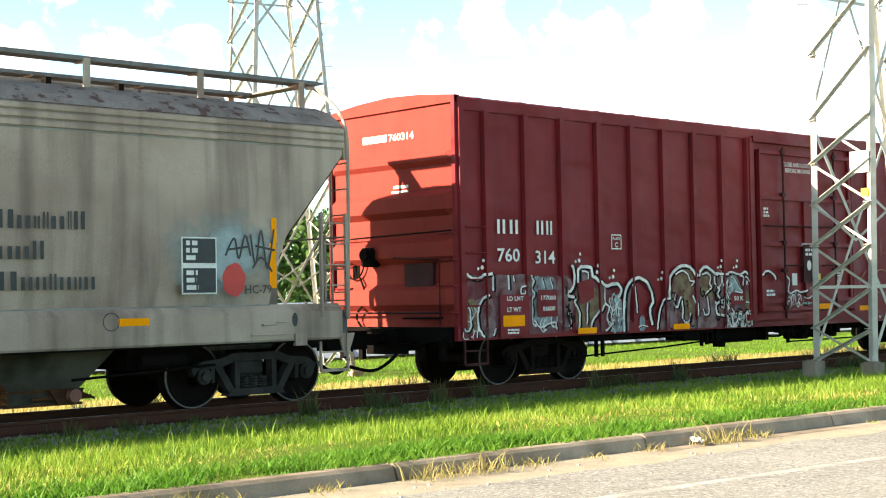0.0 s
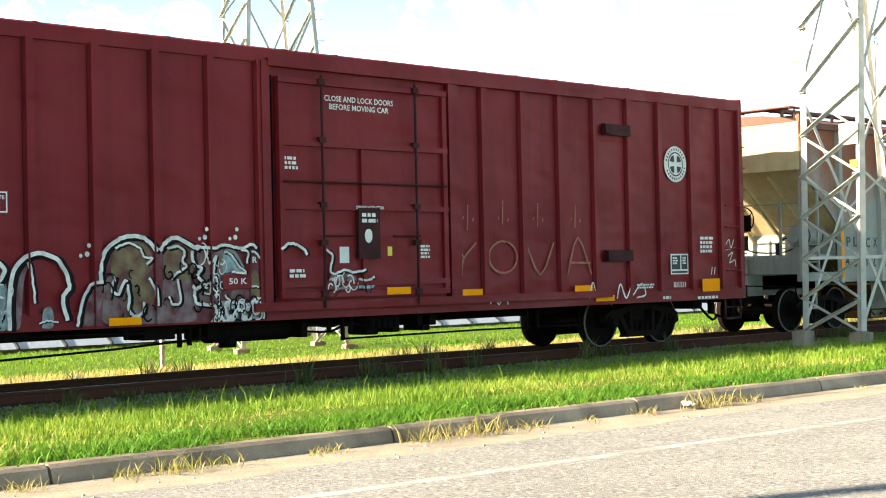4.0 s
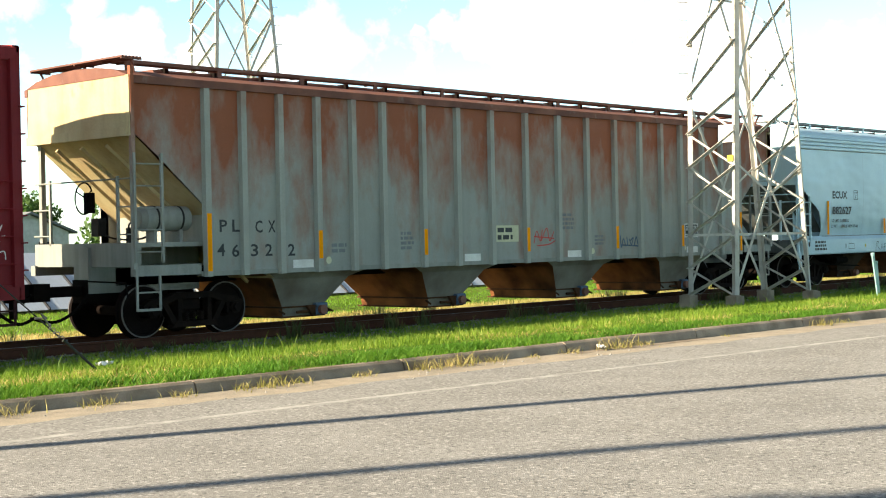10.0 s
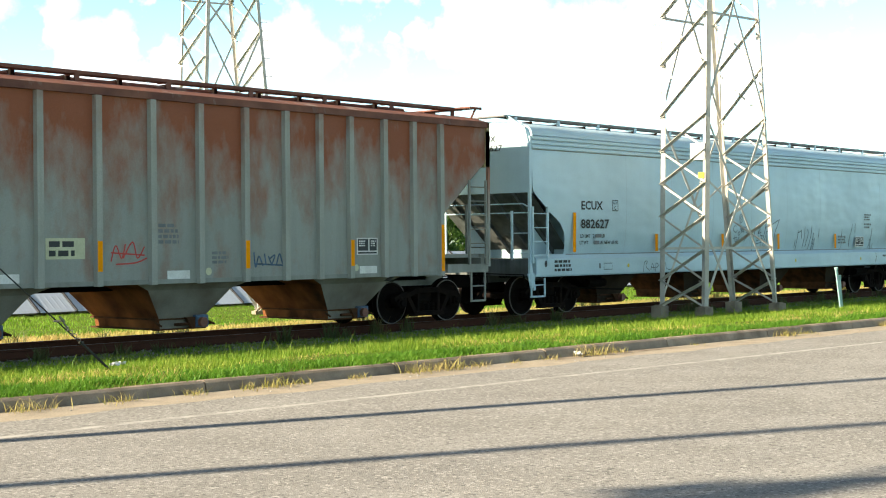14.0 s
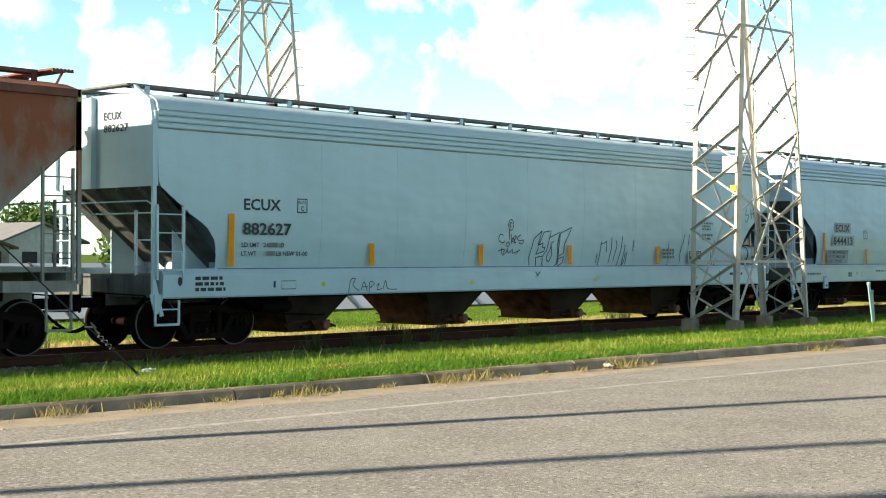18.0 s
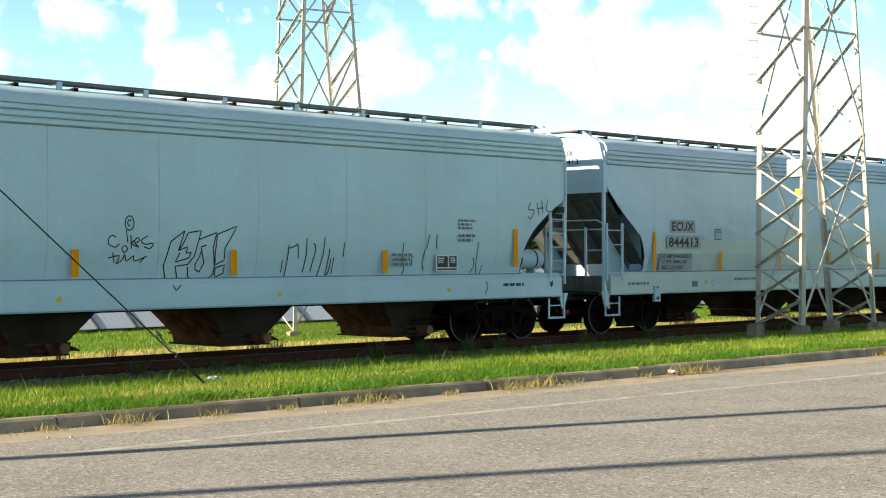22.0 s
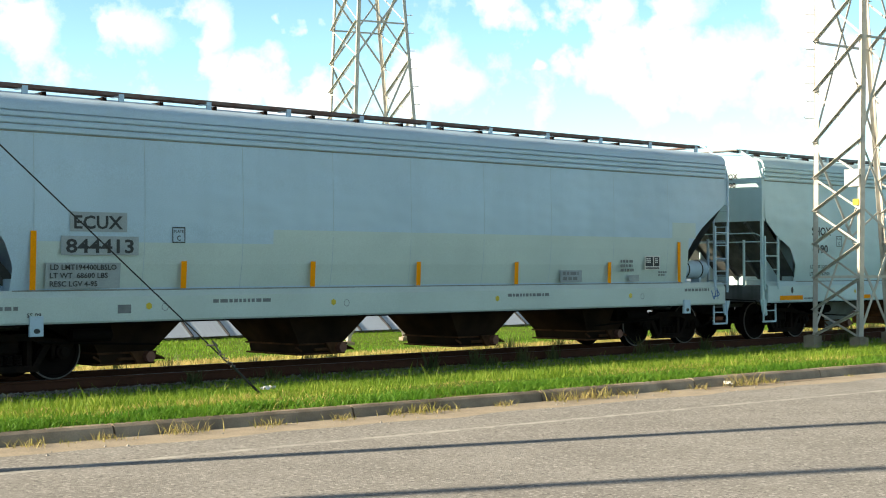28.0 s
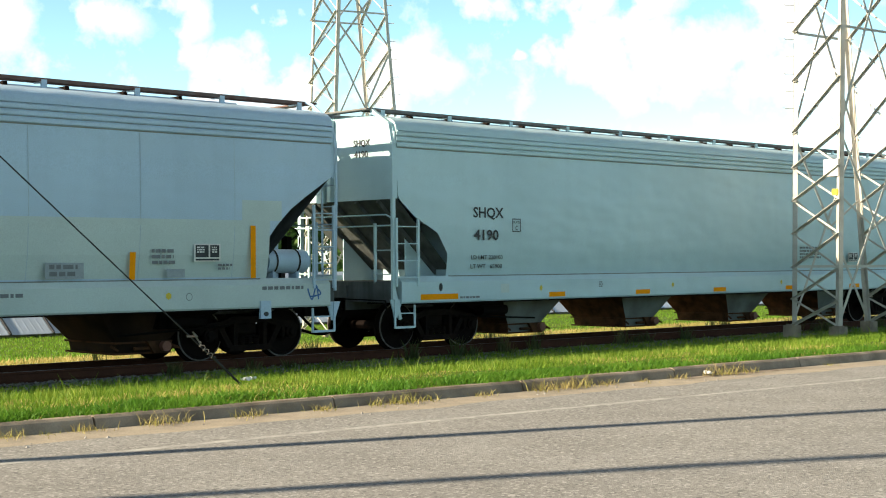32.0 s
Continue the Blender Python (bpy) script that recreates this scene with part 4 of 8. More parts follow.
def end_ladders(car, L, mat, tall="right", zt=4.55):
    """Climbing gear on the near side: a short ladder at one end, a tall one at the other."""
    a = 0.13
    ladder(car, a, a + 0.56, 1.25, 2.55, 4, mat)
    step(car, a, 0.47, 1.0, mat)
    g = Shape()
    g.bar((a - 0.03, SIDE + 0.03, 1.0), (a - 0.03, SIDE + 0.03, 3.95), 0.075, 0.06)
    g.bar((a - 0.03, SIDE + 0.03, 3.95), (a - 0.0, SIDE + 0.16, 4.35), 0.07, 0.06)
    g.bar((a, SIDE + 0.16, 4.35), (a + 0.02, -0.90, 4.66), 0.07, 0.06)
    g.bar((a - 0.03, SIDE + 0.03, 1.25), (a + 0.16, SIDE + 0.05, 0.62), 0.07, 0.03)
    pieces("corner_post", g, mat, car)
    g = Shape()
    g.tube([(a, SIDE - 0.02, 2.5), (a - 0.02, -1.35, 2.62), (a - 0.02, 1.35, 2.62)], 0.016, 6)
    part("grab_rail", g, mat, car)
    b = L - 0.13
    ladder(car, b - 0.52, b - 0.06, 1.25, 2.75, 5, mat)
    s = Shape()
    s.tube(bezier([(b, SIDE + 0.02, 1.2), (b + 0.02, SIDE, 3.2), (b + 0.0, SIDE + 0.05, 4.1), (b - 0.1, -1.1, 4.6), (b - 0.15, -0.85, 4.68)], 5), 0.03, 6)
    part("corner_rail", s, mat, car)
    for i in range(7):
        z = 1.6 + i * 0.38
        r = Shape()
        r.tube([(b, SIDE, z), (b + 0.03, SIDE + 0.2, z), (b + 0.03, SIDE + 0.42, z)], 0.013, 6)
        part("rung", r, mat, car)
    t = Shape()
    t.tube([(b + 0.03, SIDE + 0.42, 1.3), (b + 0.03, SIDE + 0.42, 4.3)], 0.022, 6)
    part("ladder_rail", t, mat, car)
    step(car, b - 0.52, 0.47, 1.0, mat)
    k = Shape()
    for x in (a + 0.02, b - 0.05):
        k.prism_y([(x - 0.12, 1.0), (x + 0.18, 1.0), (x + 0.05, 0.66), (x - 0.02, 0.66)], SIDE + 0.03, SIDE + 0.06)
    pieces("step_hanger", k, mat, car)


def reflectors(car, xs, z0, z1, w=0.10, lean=0.0, y=SIDE - 0.012):
    for x in xs:
        s = Shape()
        s.add([(x, y, z0), (x + w, y, z0), (x + w + lean, y, z1), (x + lean, y, z1)], [(0, 1, 2, 3)])
        part("reflector", s, M_ORANGE, car)


def data_label(car, x0, x1, z0, z1, y=SIDE - 0.008, cell=M_SIGNB, back=M_SIGNW):
    s = Shape()
    s.plate(x0, x1, z0, z1, y)
    p = part("label_plate", s, back, car)
    c = Shape()
    w, h = (x1 - x0), (z1 - z0)
    for a, b in ((0.05, 0.54), (0.60, 0.95)):
        c.plate(x0 + w * a, x0 + w * b, z0 + h * 0.24, z0 + h * 0.93, y - 0.004)
    c.plate(x0 + w * 0.05, x0 + w * 0.95, z0 + h * 0.06, z0 + h * 0.16, y - 0.004)
    t = bars(x0 + w * 0.10, x0 + w * 0.40, z0 + h * 0.50, z0 + h * 0.84, 3, y - 0.008, seed=int(x0 * 10))
    bars(x0 + w * 0.66, x0 + w * 0.90, z0 + h * 0.50, z0 + h * 0.84, 3, y - 0.008, t, seed=int(x0 * 7))
    part("small_print", t, back, p)
    pieces("label_cell", c, cell, p)


def plate_mark(car, x, z, w, h, mat, y=SIDE - 0.01):
    s = Shape()
    t = 0.018
    s.plate(x, x + w, z, z + t, y).plate(x, x + w, z + h - t, z + h, y).plate(x, x + t, z + t, z + h - t, y).plate(x + w - t, x + w, z + t, z + h - t, y)
    part("plate_mark", s, mat, car)
    words("C", x + w * 0.36, z + h * 0.14, h * 0.34, mat, car, y, width=w * 0.28)
    words("PLATE", x + w * 0.14, z + h * 0.64, h * 0.18, mat, car, y, width=w * 0.72)


def scrawl(car, name, strokes, w, mat, y=SIDE - 0.014, n=6, curved=False):
    """Brush or spray strokes through points (x, z); curved: they follow the bulging side sheet."""
    s = Shape()
    for k, q in enumerate(strokes):
        if n == 0:
            q = [tuple(a[j] + (b[j] - a[j]) * i / 4 for j in range(2)) for a, b in zip(q, q[1:]) for i in range(4)] + [q[-1]]
        s.ribbon(bezier(q, n) if n else q, w, y - 0.0004 * k)
    if curved:
        s.v = [(p[0], (-1.629 if p[2] < 1.33 else -float(np.interp(p[2], [1.36, 1.55, 1.85, 2.2, 2.6], [1.46, 1.50, 1.555, 1.585, 1.60])) - 0.008) - 0.0004 * (i % 3), p[2]) for i, p in enumerate(s.v)]
    return pieces(name + "_stroke" if name == "graffiti" else name, s, mat, car)


# ---- first car: grimy tan-grey hopper ----
def car_tan_hopper():
    L = 16.9
    cut = [(0.18, 4.6), (0.18, 3.63), (1.24, 2.42), (1.44, 1.9), (1.50, 1.3)]
    car = curved_hopper("hopper_car", "grimy tan-grey covered hopper car with a flaking roof and spray paint", 2.0, L, M_TAN, cut, cut, 3.55, 4.02, (1.43, L - 1.43),
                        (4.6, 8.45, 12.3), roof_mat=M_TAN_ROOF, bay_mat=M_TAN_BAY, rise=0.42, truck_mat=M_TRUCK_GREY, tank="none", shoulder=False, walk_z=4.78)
    end_ladders(car, L, M_TAN)
    y = -1.616
    b = Shape()   # three words of large lettering, kept as plain blocks
    for z, xs, hs in ((2.44, (11.30, 11.56, 11.78, 11.90, 12.02, 12.24, 12.33), (0.23, 0.16, 0.16, 0.21, 0.16, 0.23, 0.23)),
                      (2.06, (11.30, 11.54, 11.76), (0.16, 0.16, 0.23)),
                      (1.68, (11.30, 11.60, 11.80, 11.98, 12.12, 12.32, 12.46), (0.23, 0.16, 0.16, 0.20, 0.16, 0.16, 0.16))):
        for i, (x, h) in enumerate(zip(xs, hs)):
            w = (xs[i + 1] - x - 0.035) if i + 1 < len(xs) else 0.16
            b.plate(x, x + 0.3 * w, z, z + h, y).plate(x + 0.62 * w, x + 0.92 * w, z, z + h, y)
    pieces("lettering", b, M_SIGNB, car)
    o = Shape().plate(13.2, 15.5, 1.45, 2.85, -1.6085)
    part("paint_overspray", o, M_SILVERBLUE, car, "patchy pale blue overspray")
    p = Shape()
    p.plate(13.90, 14.46, 1.60, 2.37, -1.612)
    lb = part("label_plate", p, M_SIGNW, car)
    q = Shape()
    q.plate(13.92, 14.44, 2.02, 2.35, -1.617).plate(13.92, 14.44, 1.62, 1.95, -1.617)
    pieces("label_cell", q, M_SIGNB, lb)
    t = bars(13.97, 14.16, 1.66, 1.92, 3, -1.621, seed=3)
    bars(13.97, 14.16, 2.06, 2.32, 3, -1.621, t, seed=4)
    part("small_print", t, M_SIGNW, lb)
    d = Shape()
    d.add([(14.74 + 0.19 * math.cos(a) * (1 + 0.05 * math.sin(7 * a)), -1.613, 1.79 + 0.23 * math.sin(a) * (1 + 0.05 * math.cos(5 * a))) for a in np.linspace(0, 2 * math.pi, 26)[:-1]], [tuple(range(25))])
    part("painted_dot", d, M_REDP, car, "red spray-painted dot")
    words("HC-79", 14.92, 1.60, 0.12, M_SIGNB, car, y, width=0.45)
    scrawl(car, "graffiti", [[(14.60, 2.12), (14.75, 2.36), (14.82, 2.08), (14.93, 2.40), (15.02, 2.12)], [(15.02, 2.42), (15.10, 2.0), (15.20, 2.48), (15.30, 1.95), (15.42, 2.5)], [(15.1, 2.26), (15.44, 2.2)], [(14.62, 2.2), (15.0, 2.25)], [(15.05, 1.95), (15.2, 2.1), (15.38, 1.9)]], 0.03, M_SIGNB, y)
    s = Shape()
    s.plate(15.34, 15.46, 1.67, 2.3, -1.613).plate(15.38, 15.47, 2.3, 2.66, -1.612)
    part("paint_stripe", s, M_ORANGE, car)
    reflectors(car, (12.93,), 1.20, 1.30, 0.46, y=-1.626)
    f = Shape()
    ring = [(12.83 + 0.115 * math.cos(a), 1.26 + 0.115 * math.sin(a)) for a in np.linspace(0, 2 * math.pi, 22)]
    f.ribbon(ring, 0.012, -1.627)
    part("round_mark", f, M_SIGNB, car)
    k = Shape()
    k.box(15.75, 15.95, -1.66, -1.60, 0.85, 1.02)
    part("jacking_pad", k, M_TAN, car)
    h = Shape()
    h.add([(15.76 + 0.05 * math.cos(a), -1.628, 1.22 + 0.10 * math.sin(a)) for a in np.linspace(0, 2 * math.pi, 17)[:-1]], [tuple(range(16))])
    part("sill_hole", h, M_SIGNB, car)
    h = Shape()
    for x0, x1, z in ((15.20, 15.42, 1.16), (15.44, 15.62, 1.19), (15.0, 15.6, 1.02)):
        h.tube([(x0, -1.64, z), (x1, -1.64, z)], 0.014, 6)
    pieces("sill_handhold", h, M_TAN, car)
    return car


# ---- second car: red boxcar ----
def clip(poly, x, keep):
    """The part of a polygon (x, y, z) on one side of an upright line."""
    out = []
    for a, b in zip(poly, poly[1:] + poly[:1]):
        ia, ib = keep * (a[0] - x) >= 0, keep * (b[0] - x) >= 0
        if ia:
            out.append(a)
        if ia != ib:
            k = (x - a[0]) / (b[0] - a[0])
            out.append(tuple(a[j] + k * (b[j] - a[j]) for j in range(3)))
    return out


def over_posts(shape, posts):
    """Paint that runs over the wall's posts as well."""
    faces = [[tuple(shape.v[i]) for i in f] for f in shape.f]
    for x in posts:
        for poly in faces:
            xs = [p[0] for p in poly]
            if min(xs) > x + 0.05 or max(xs) < x - 0.05:
                continue
            q = clip(clip(poly, x - 0.05, 1), x + 0.05, -1)
            if len(q) > 2:
                shape.add([(p[0], p[1] - 0.038, p[2]) for p in q], [tuple(range(len(q)))])


def sprayed(car, fills, lines, dabs, posts, face, seed):
    """A sprayed piece: thin fills, then white strokes edged in black, thin strokes and dots."""
    r = random.Random(seed)
    for k, (mat, poly) in enumerate(fills):
        f, q = Shape(), bezier(poly + [poly[0]], 4)[:-1]
        f.add([(p[0], face - 0.0006 * k, p[1]) for p in q], [tuple(range(len(q)))])
        over_posts(f, posts)
        part("graffiti_fill", f, mat, car)
    y = face - 0.0006 * len(fills) - 0.001
    for k, (w, path) in enumerate(lines):
        q = [(p[0] + r.uniform(-0.008, 0.008), max(0.83, p[1] + r.uniform(-0.008, 0.008))) for p in bezier(path, 5)]
        d, h = Shape(), Shape()
        d.ribbon([(p[0] + 0.8 * w, p[1] - 0.35 * w) for p in q], 1.7 * w, y - 0.0003 * k)
        h.ribbon(q, w, y - 0.002 - 0.0003 * k)
        for shape, mat, name in ((d, M_SPRAY_BLACK, "graffiti_outline"), (h, M_SPRAY_WHITE, "graffiti_stroke")):
            over_posts(shape, posts)
            part(name, shape, mat, car)
    y -= 0.003 + 0.0003 * len(lines)
    for mat, x0, x1, z0, z1, n, w in dabs:
        c = Shape()
        for _ in range(n):
            xx, zz, g = r.uniform(x0, x1), z0 + (z1 - z0) * r.random(), 0.03 + 0.06 * r.random()
            a0 = r.uniform(0, 6.28)
            q = [(xx + g * math.cos(a0 + v), max(0.83, zz + 1.5 * g * math.sin(a0 + v))) for v in np.linspace(0, r.uniform(1.5, 4.2), 5)]
            c.ribbon(bezier(q, 3), w * (0.6 + 0.8 * r.random()), y - 0.0002 * r.randrange(9))
        over_posts(c, posts)
        part("graffiti_highlight", c, mat, car)


def dots(car, places, y):
    """Small sprayed dots in threes over the letters."""
    d = Shape()
    for x, z in places:
        for dx, dz, rr in ((-0.07, 0.0, 0.026), (0.02, 0.02, 0.036), (0.05, 0.13, 0.03)):
            d.add([(x + dx + rr * math.cos(a), y, z + dz + rr * math.sin(a)) for a in np.linspace(0, 5.5, 8)], [tuple(range(7, -1, -1))])
    pieces("graffiti_dot", d, M_SPRAY_WHITE, car)


def boxcar_graffiti(car):
    """Long two-part piece along the lower wall, partly painted over in red."""
    g, o, t, m = M_SPRAY_GREY, M_SPRAY_OLIVE, M_SPRAY_TEAL, M_SPRAY_MAUVE
    posts = (0.62, 1.54, 2.42, 3.36, 4.26, 5.17, 6.07, 6.95)
    fills = [
        (m, [(0.05, 0.84), (0.06, 1.40), (0.10, 1.80), (0.74, 1.82), (2.24, 1.82), (2.62, 1.76), (2.66, 1.10), (2.40, 0.88), (1.5, 0.86), (0.7, 0.84)]),
        (m, [(2.70, 0.88), (2.66, 1.60), (2.80, 1.90), (3.10, 1.90), (3.30, 1.66), (3.84, 1.62), (3.92, 1.40), (3.92, 0.86), (3.4, 0.85)]),
        (m, [(4.90, 0.84), (5.06, 1.30), (5.26, 1.72), (5.6, 1.94), (5.9, 1.90), (6.06, 1.76), (6.36, 1.92), (6.7, 1.82), (7.2, 1.84), (7.70, 1.82), (7.72, 1.3), (7.70, 0.84), (6.6, 0.83), (5.6, 0.83)]),
        (m, [(0.08, 1.36), (0.10, 1.78), (0.40, 1.76), (0.74, 1.80), (0.74, 1.36), (0.40, 1.34)]),
        (g, [(0.36, 0.90), (0.28, 1.12), (0.30, 1.42), (0.68, 1.44), (0.78, 1.10), (0.70, 0.86), (0.5, 0.85)]),
        (o, [(0.12, 0.95), (0.12, 1.40), (0.34, 1.42), (0.38, 1.10), (0.36, 0.92)]),
        (g, [(0.78, 1.50), (0.78, 1.82), (1.10, 1.83), (1.56, 1.83), (1.58, 1.50), (1.2, 1.52)]),
        (t, [(1.64, 0.98), (1.62, 1.40), (1.66, 1.78), (1.92, 1.80), (2.20, 1.76), (2.22, 1.40), (2.22, 1.0), (1.95, 0.96)]),
        (g, [(2.24, 1.10), (2.26, 1.72), (2.58, 1.76), (2.62, 1.40), (2.60, 1.0), (2.40, 0.96)]),
        (o, [(2.70, 1.02), (2.72, 1.52), (2.92, 1.62), (3.30, 1.56), (3.40, 1.28), (3.22, 1.10), (3.08, 0.95), (2.85, 0.93)]),
        (g, [(2.84, 1.66), (2.84, 1.90), (3.06, 1.92), (3.14, 1.72), (3.0, 1.64)]),
        (m, [(3.40, 1.10), (3.42, 1.60), (3.78, 1.62), (3.84, 1.46), (3.66, 1.30), (3.62, 0.95), (3.46, 0.92)]),
        (t, [(3.60, 0.84), (3.64, 1.30), (3.78, 1.48), (3.90, 1.44), (3.92, 1.0), (3.90, 0.84), (3.74, 0.84)]),
        (g, [(3.98, 0.84), (3.98, 1.42), (4.10, 1.66), (4.22, 1.70), (4.14, 1.40), (4.10, 0.95), (4.06, 0.84)]),
        (t, [(4.38, 0.84), (4.40, 1.06), (4.50, 1.10), (4.54, 0.98), (4.52, 0.84)]),
        (g, [(4.96, 0.86), (5.04, 1.30), (5.18, 1.44), (5.22, 1.20), (5.12, 0.95), (5.10, 0.84)]),
        (o, [(5.36, 1.46), (5.40, 1.80), (5.62, 1.92), (5.90, 1.86), (6.00, 1.62), (5.86, 1.46), (5.60, 1.40)]),
        (o, [(5.52, 1.08), (5.56, 1.44), (5.88, 1.46), (6.04, 1.36), (6.00, 1.10), (5.80, 1.00)]),
        (g, [(5.20, 0.92), (5.26, 1.42), (5.50, 1.42), (5.54, 1.06), (5.50, 0.84), (5.32, 0.84)]),
        (g, [(5.56, 0.84), (5.60, 1.0), (6.02, 1.08), (6.62, 1.10), (6.66, 0.96), (6.60, 0.84), (6.1, 0.83)]),
        (o, [(6.14, 1.44), (6.18, 1.84), (6.42, 1.90), (6.62, 1.72), (6.60, 1.40), (6.36, 1.36)]),
        (g, [(6.10, 1.10), (6.16, 1.42), (6.44, 1.40), (6.62, 1.36), (6.64, 1.14), (6.4, 1.06)]),
        (g, [(6.68, 1.10), (6.70, 1.82), (6.96, 1.80), (7.10, 1.84), (7.12, 1.50), (7.02, 1.12), (6.86, 1.06)]),
        (t, [(7.10, 1.48), (7.12, 1.78), (7.28, 1.82), (7.44, 1.60), (7.48, 1.46), (7.30, 1.50)]),
        (t, [(6.94, 0.84), (6.96, 1.06), (7.20, 1.10), (7.46, 1.04), (7.52, 0.92), (7.70, 0.84), (7.3, 0.83)]),
        (g, [(7.22, 1.14), (7.26, 1.24), (7.44, 1.24), (7.46, 1.14), (7.34, 1.10)]),
        (o, [(7.56, 0.98), (7.58, 1.46), (7.70, 1.46), (7.72, 0.98), (7.64, 0.94)]),
    ]
    lines = [
        (0.045, [(0.05, 1.80), (0.12, 1.86), (0.22, 1.80), (0.40, 1.78), (0.55, 1.85), (0.70, 1.83), (0.70, 1.58)]),
        (0.040, [(0.60, 1.52), (0.44, 1.42), (0.36, 1.22), (0.38, 1.00), (0.50, 0.84)]),
        (0.035, [(0.08, 1.42), (0.18, 1.28), (0.20, 1.05), (0.14, 0.95), (0.06, 0.98)]),
        (0.025, [(0.34, 1.16), (0.36, 1.00), (0.33, 0.84)]),
        (0.03, [(0.76, 0.98), (0.70, 0.86)]),
        (0.04, [(1.06, 1.83), (1.07, 1.60)]),
        (0.025, [(1.18, 1.82), (1.20, 1.74)]),
        (0.03, [(1.48, 1.66), (1.38, 1.64), (1.36, 1.54), (1.44, 1.52), (1.46, 1.58)]),
        (0.035, [(1.57, 1.83), (1.66, 1.74), (1.60, 1.62), (1.68, 1.52), (1.60, 1.42), (1.62, 1.22), (1.58, 1.08), (1.70, 0.98)]),
        (0.025, [(1.86, 1.80), (1.92, 1.62)]),
        (0.025, [(2.06, 1.78), (2.12, 1.60)]),
        (0.03, [(1.66, 1.08), (1.80, 0.96), (1.98, 1.02), (2.16, 1.04), (2.20, 0.92)]),
        (0.03, [(2.46, 1.20), (2.47, 0.95)]),
        (0.03, [(2.55, 1.20), (2.56, 0.92)]),
        (0.05, [(2.60, 1.98), (2.64, 1.96), (2.66, 1.80), (2.62, 1.62), (2.46, 1.50), (2.66, 1.46)]),
        (0.055, [(2.76, 1.70), (2.76, 1.90), (2.84, 1.97), (3.00, 1.97), (3.10, 1.95), (3.13, 1.82), (3.22, 1.78), (3.36, 1.68), (3.49, 1.64), (3.72, 1.68), (3.82, 1.66), (3.88, 1.55), (3.80, 1.42)]),
        (0.03, [(2.86, 1.90), (3.00, 1.88), (3.02, 1.76)]),
        (0.04, [(2.70, 1.42), (2.66, 1.36), (2.78, 1.17), (2.76, 0.93)]),
        (0.035, [(2.98, 1.36), (2.96, 0.99)]),
        (0.04, [(3.42, 1.34), (3.26, 1.18), (3.12, 1.06), (3.06, 0.92)]),
        (0.035, [(3.42, 1.62), (3.40, 1.40), (3.54, 1.26), (3.48, 1.08), (3.58, 0.96), (3.44, 0.86)]),
        (0.025, [(3.62, 1.44), (3.66, 1.28), (3.60, 1.12), (3.66, 0.96)]),
        (0.025, [(3.78, 1.36), (3.74, 1.16), (3.84, 1.02), (3.78, 0.86)]),
        (0.055, [(3.94, 0.83), (3.96, 1.43), (4.11, 1.69), (4.35, 1.78), (4.62, 1.67), (4.76, 1.37), (4.66, 1.20), (4.72, 0.93)]),
        (0.03, [(4.20, 1.66), (4.24, 1.40), (4.26, 1.16)]),
        (0.02, [(4.34, 0.90), (4.46, 0.93), (4.60, 0.90)]),
        (0.04, [(4.86, 0.84), (4.94, 1.16), (5.06, 1.36), (5.20, 1.40)]),
        (0.055, [(5.20, 1.38), (5.18, 1.52), (5.26, 1.77), (5.42, 1.92), (5.62, 1.99), (5.86, 1.97), (6.04, 1.80)]),
        (0.03, [(5.42, 1.84), (5.62, 1.90), (5.78, 1.84), (5.86, 1.72), (5.98, 1.70), (5.88, 1.62)]),
        (0.04, [(5.42, 1.48), (5.36, 1.30), (5.46, 1.24), (5.56, 1.42), (5.62, 1.20), (5.60, 1.04), (5.70, 0.94), (5.82, 1.00), (5.84, 1.12)]),
        (0.035, [(5.92, 1.44), (6.02, 1.28), (6.04, 1.06)]),
        (0.055, [(6.07, 1.80), (6.22, 1.94), (6.36, 1.97), (6.60, 1.86), (6.72, 1.82)]),
        (0.035, [(6.20, 1.82), (6.36, 1.86), (6.48, 1.78), (6.44, 1.66), (6.50, 1.58), (6.36, 1.50), (6.26, 1.42)]),
        (0.035, [(6.36, 1.42), (6.40, 1.12), (6.28, 1.08), (6.22, 1.18)]),
        (0.045, [(6.60, 1.80), (6.62, 1.62), (6.74, 1.56), (6.68, 1.46), (6.76, 1.36), (6.66, 1.28), (6.60, 1.32)]),
        (0.045, [(6.62, 1.26), (6.66, 1.08), (6.84, 1.06), (6.94, 1.02), (6.96, 0.87)]),
        (0.04, [(6.65, 1.86), (6.94, 1.83), (7.10, 1.87), (7.24, 1.85), (7.44, 1.83), (7.58, 1.88), (7.68, 1.82)]),
        (0.03, [(6.82, 1.78), (6.88, 1.62), (6.96, 1.72), (6.92, 1.50), (6.98, 1.34), (6.94, 1.14)]),
        (0.03, [(7.12, 1.78), (7.24, 1.74), (7.36, 1.58), (7.48, 1.48), (7.24, 1.50)]),
        (0.03, [(7.40, 1.80), (7.52, 1.78), (7.50, 1.62)]),
        (0.03, [(7.12, 1.18), (7.24, 1.08), (7.42, 1.06), (7.46, 0.98), (7.30, 0.96)]),
        (0.025, [(6.78, 1.34), (6.88, 1.30), (6.86, 1.20), (6.78, 1.22)]),
        (0.03, [(7.58, 1.78), (7.66, 1.76), (7.72, 1.68)]),
        (0.025, [(7.56, 1.30), (7.70, 1.28)]),
        (0.035, [(7.72, 1.12), (7.60, 1.10), (7.58, 0.98), (7.70, 0.94)]),
    ]
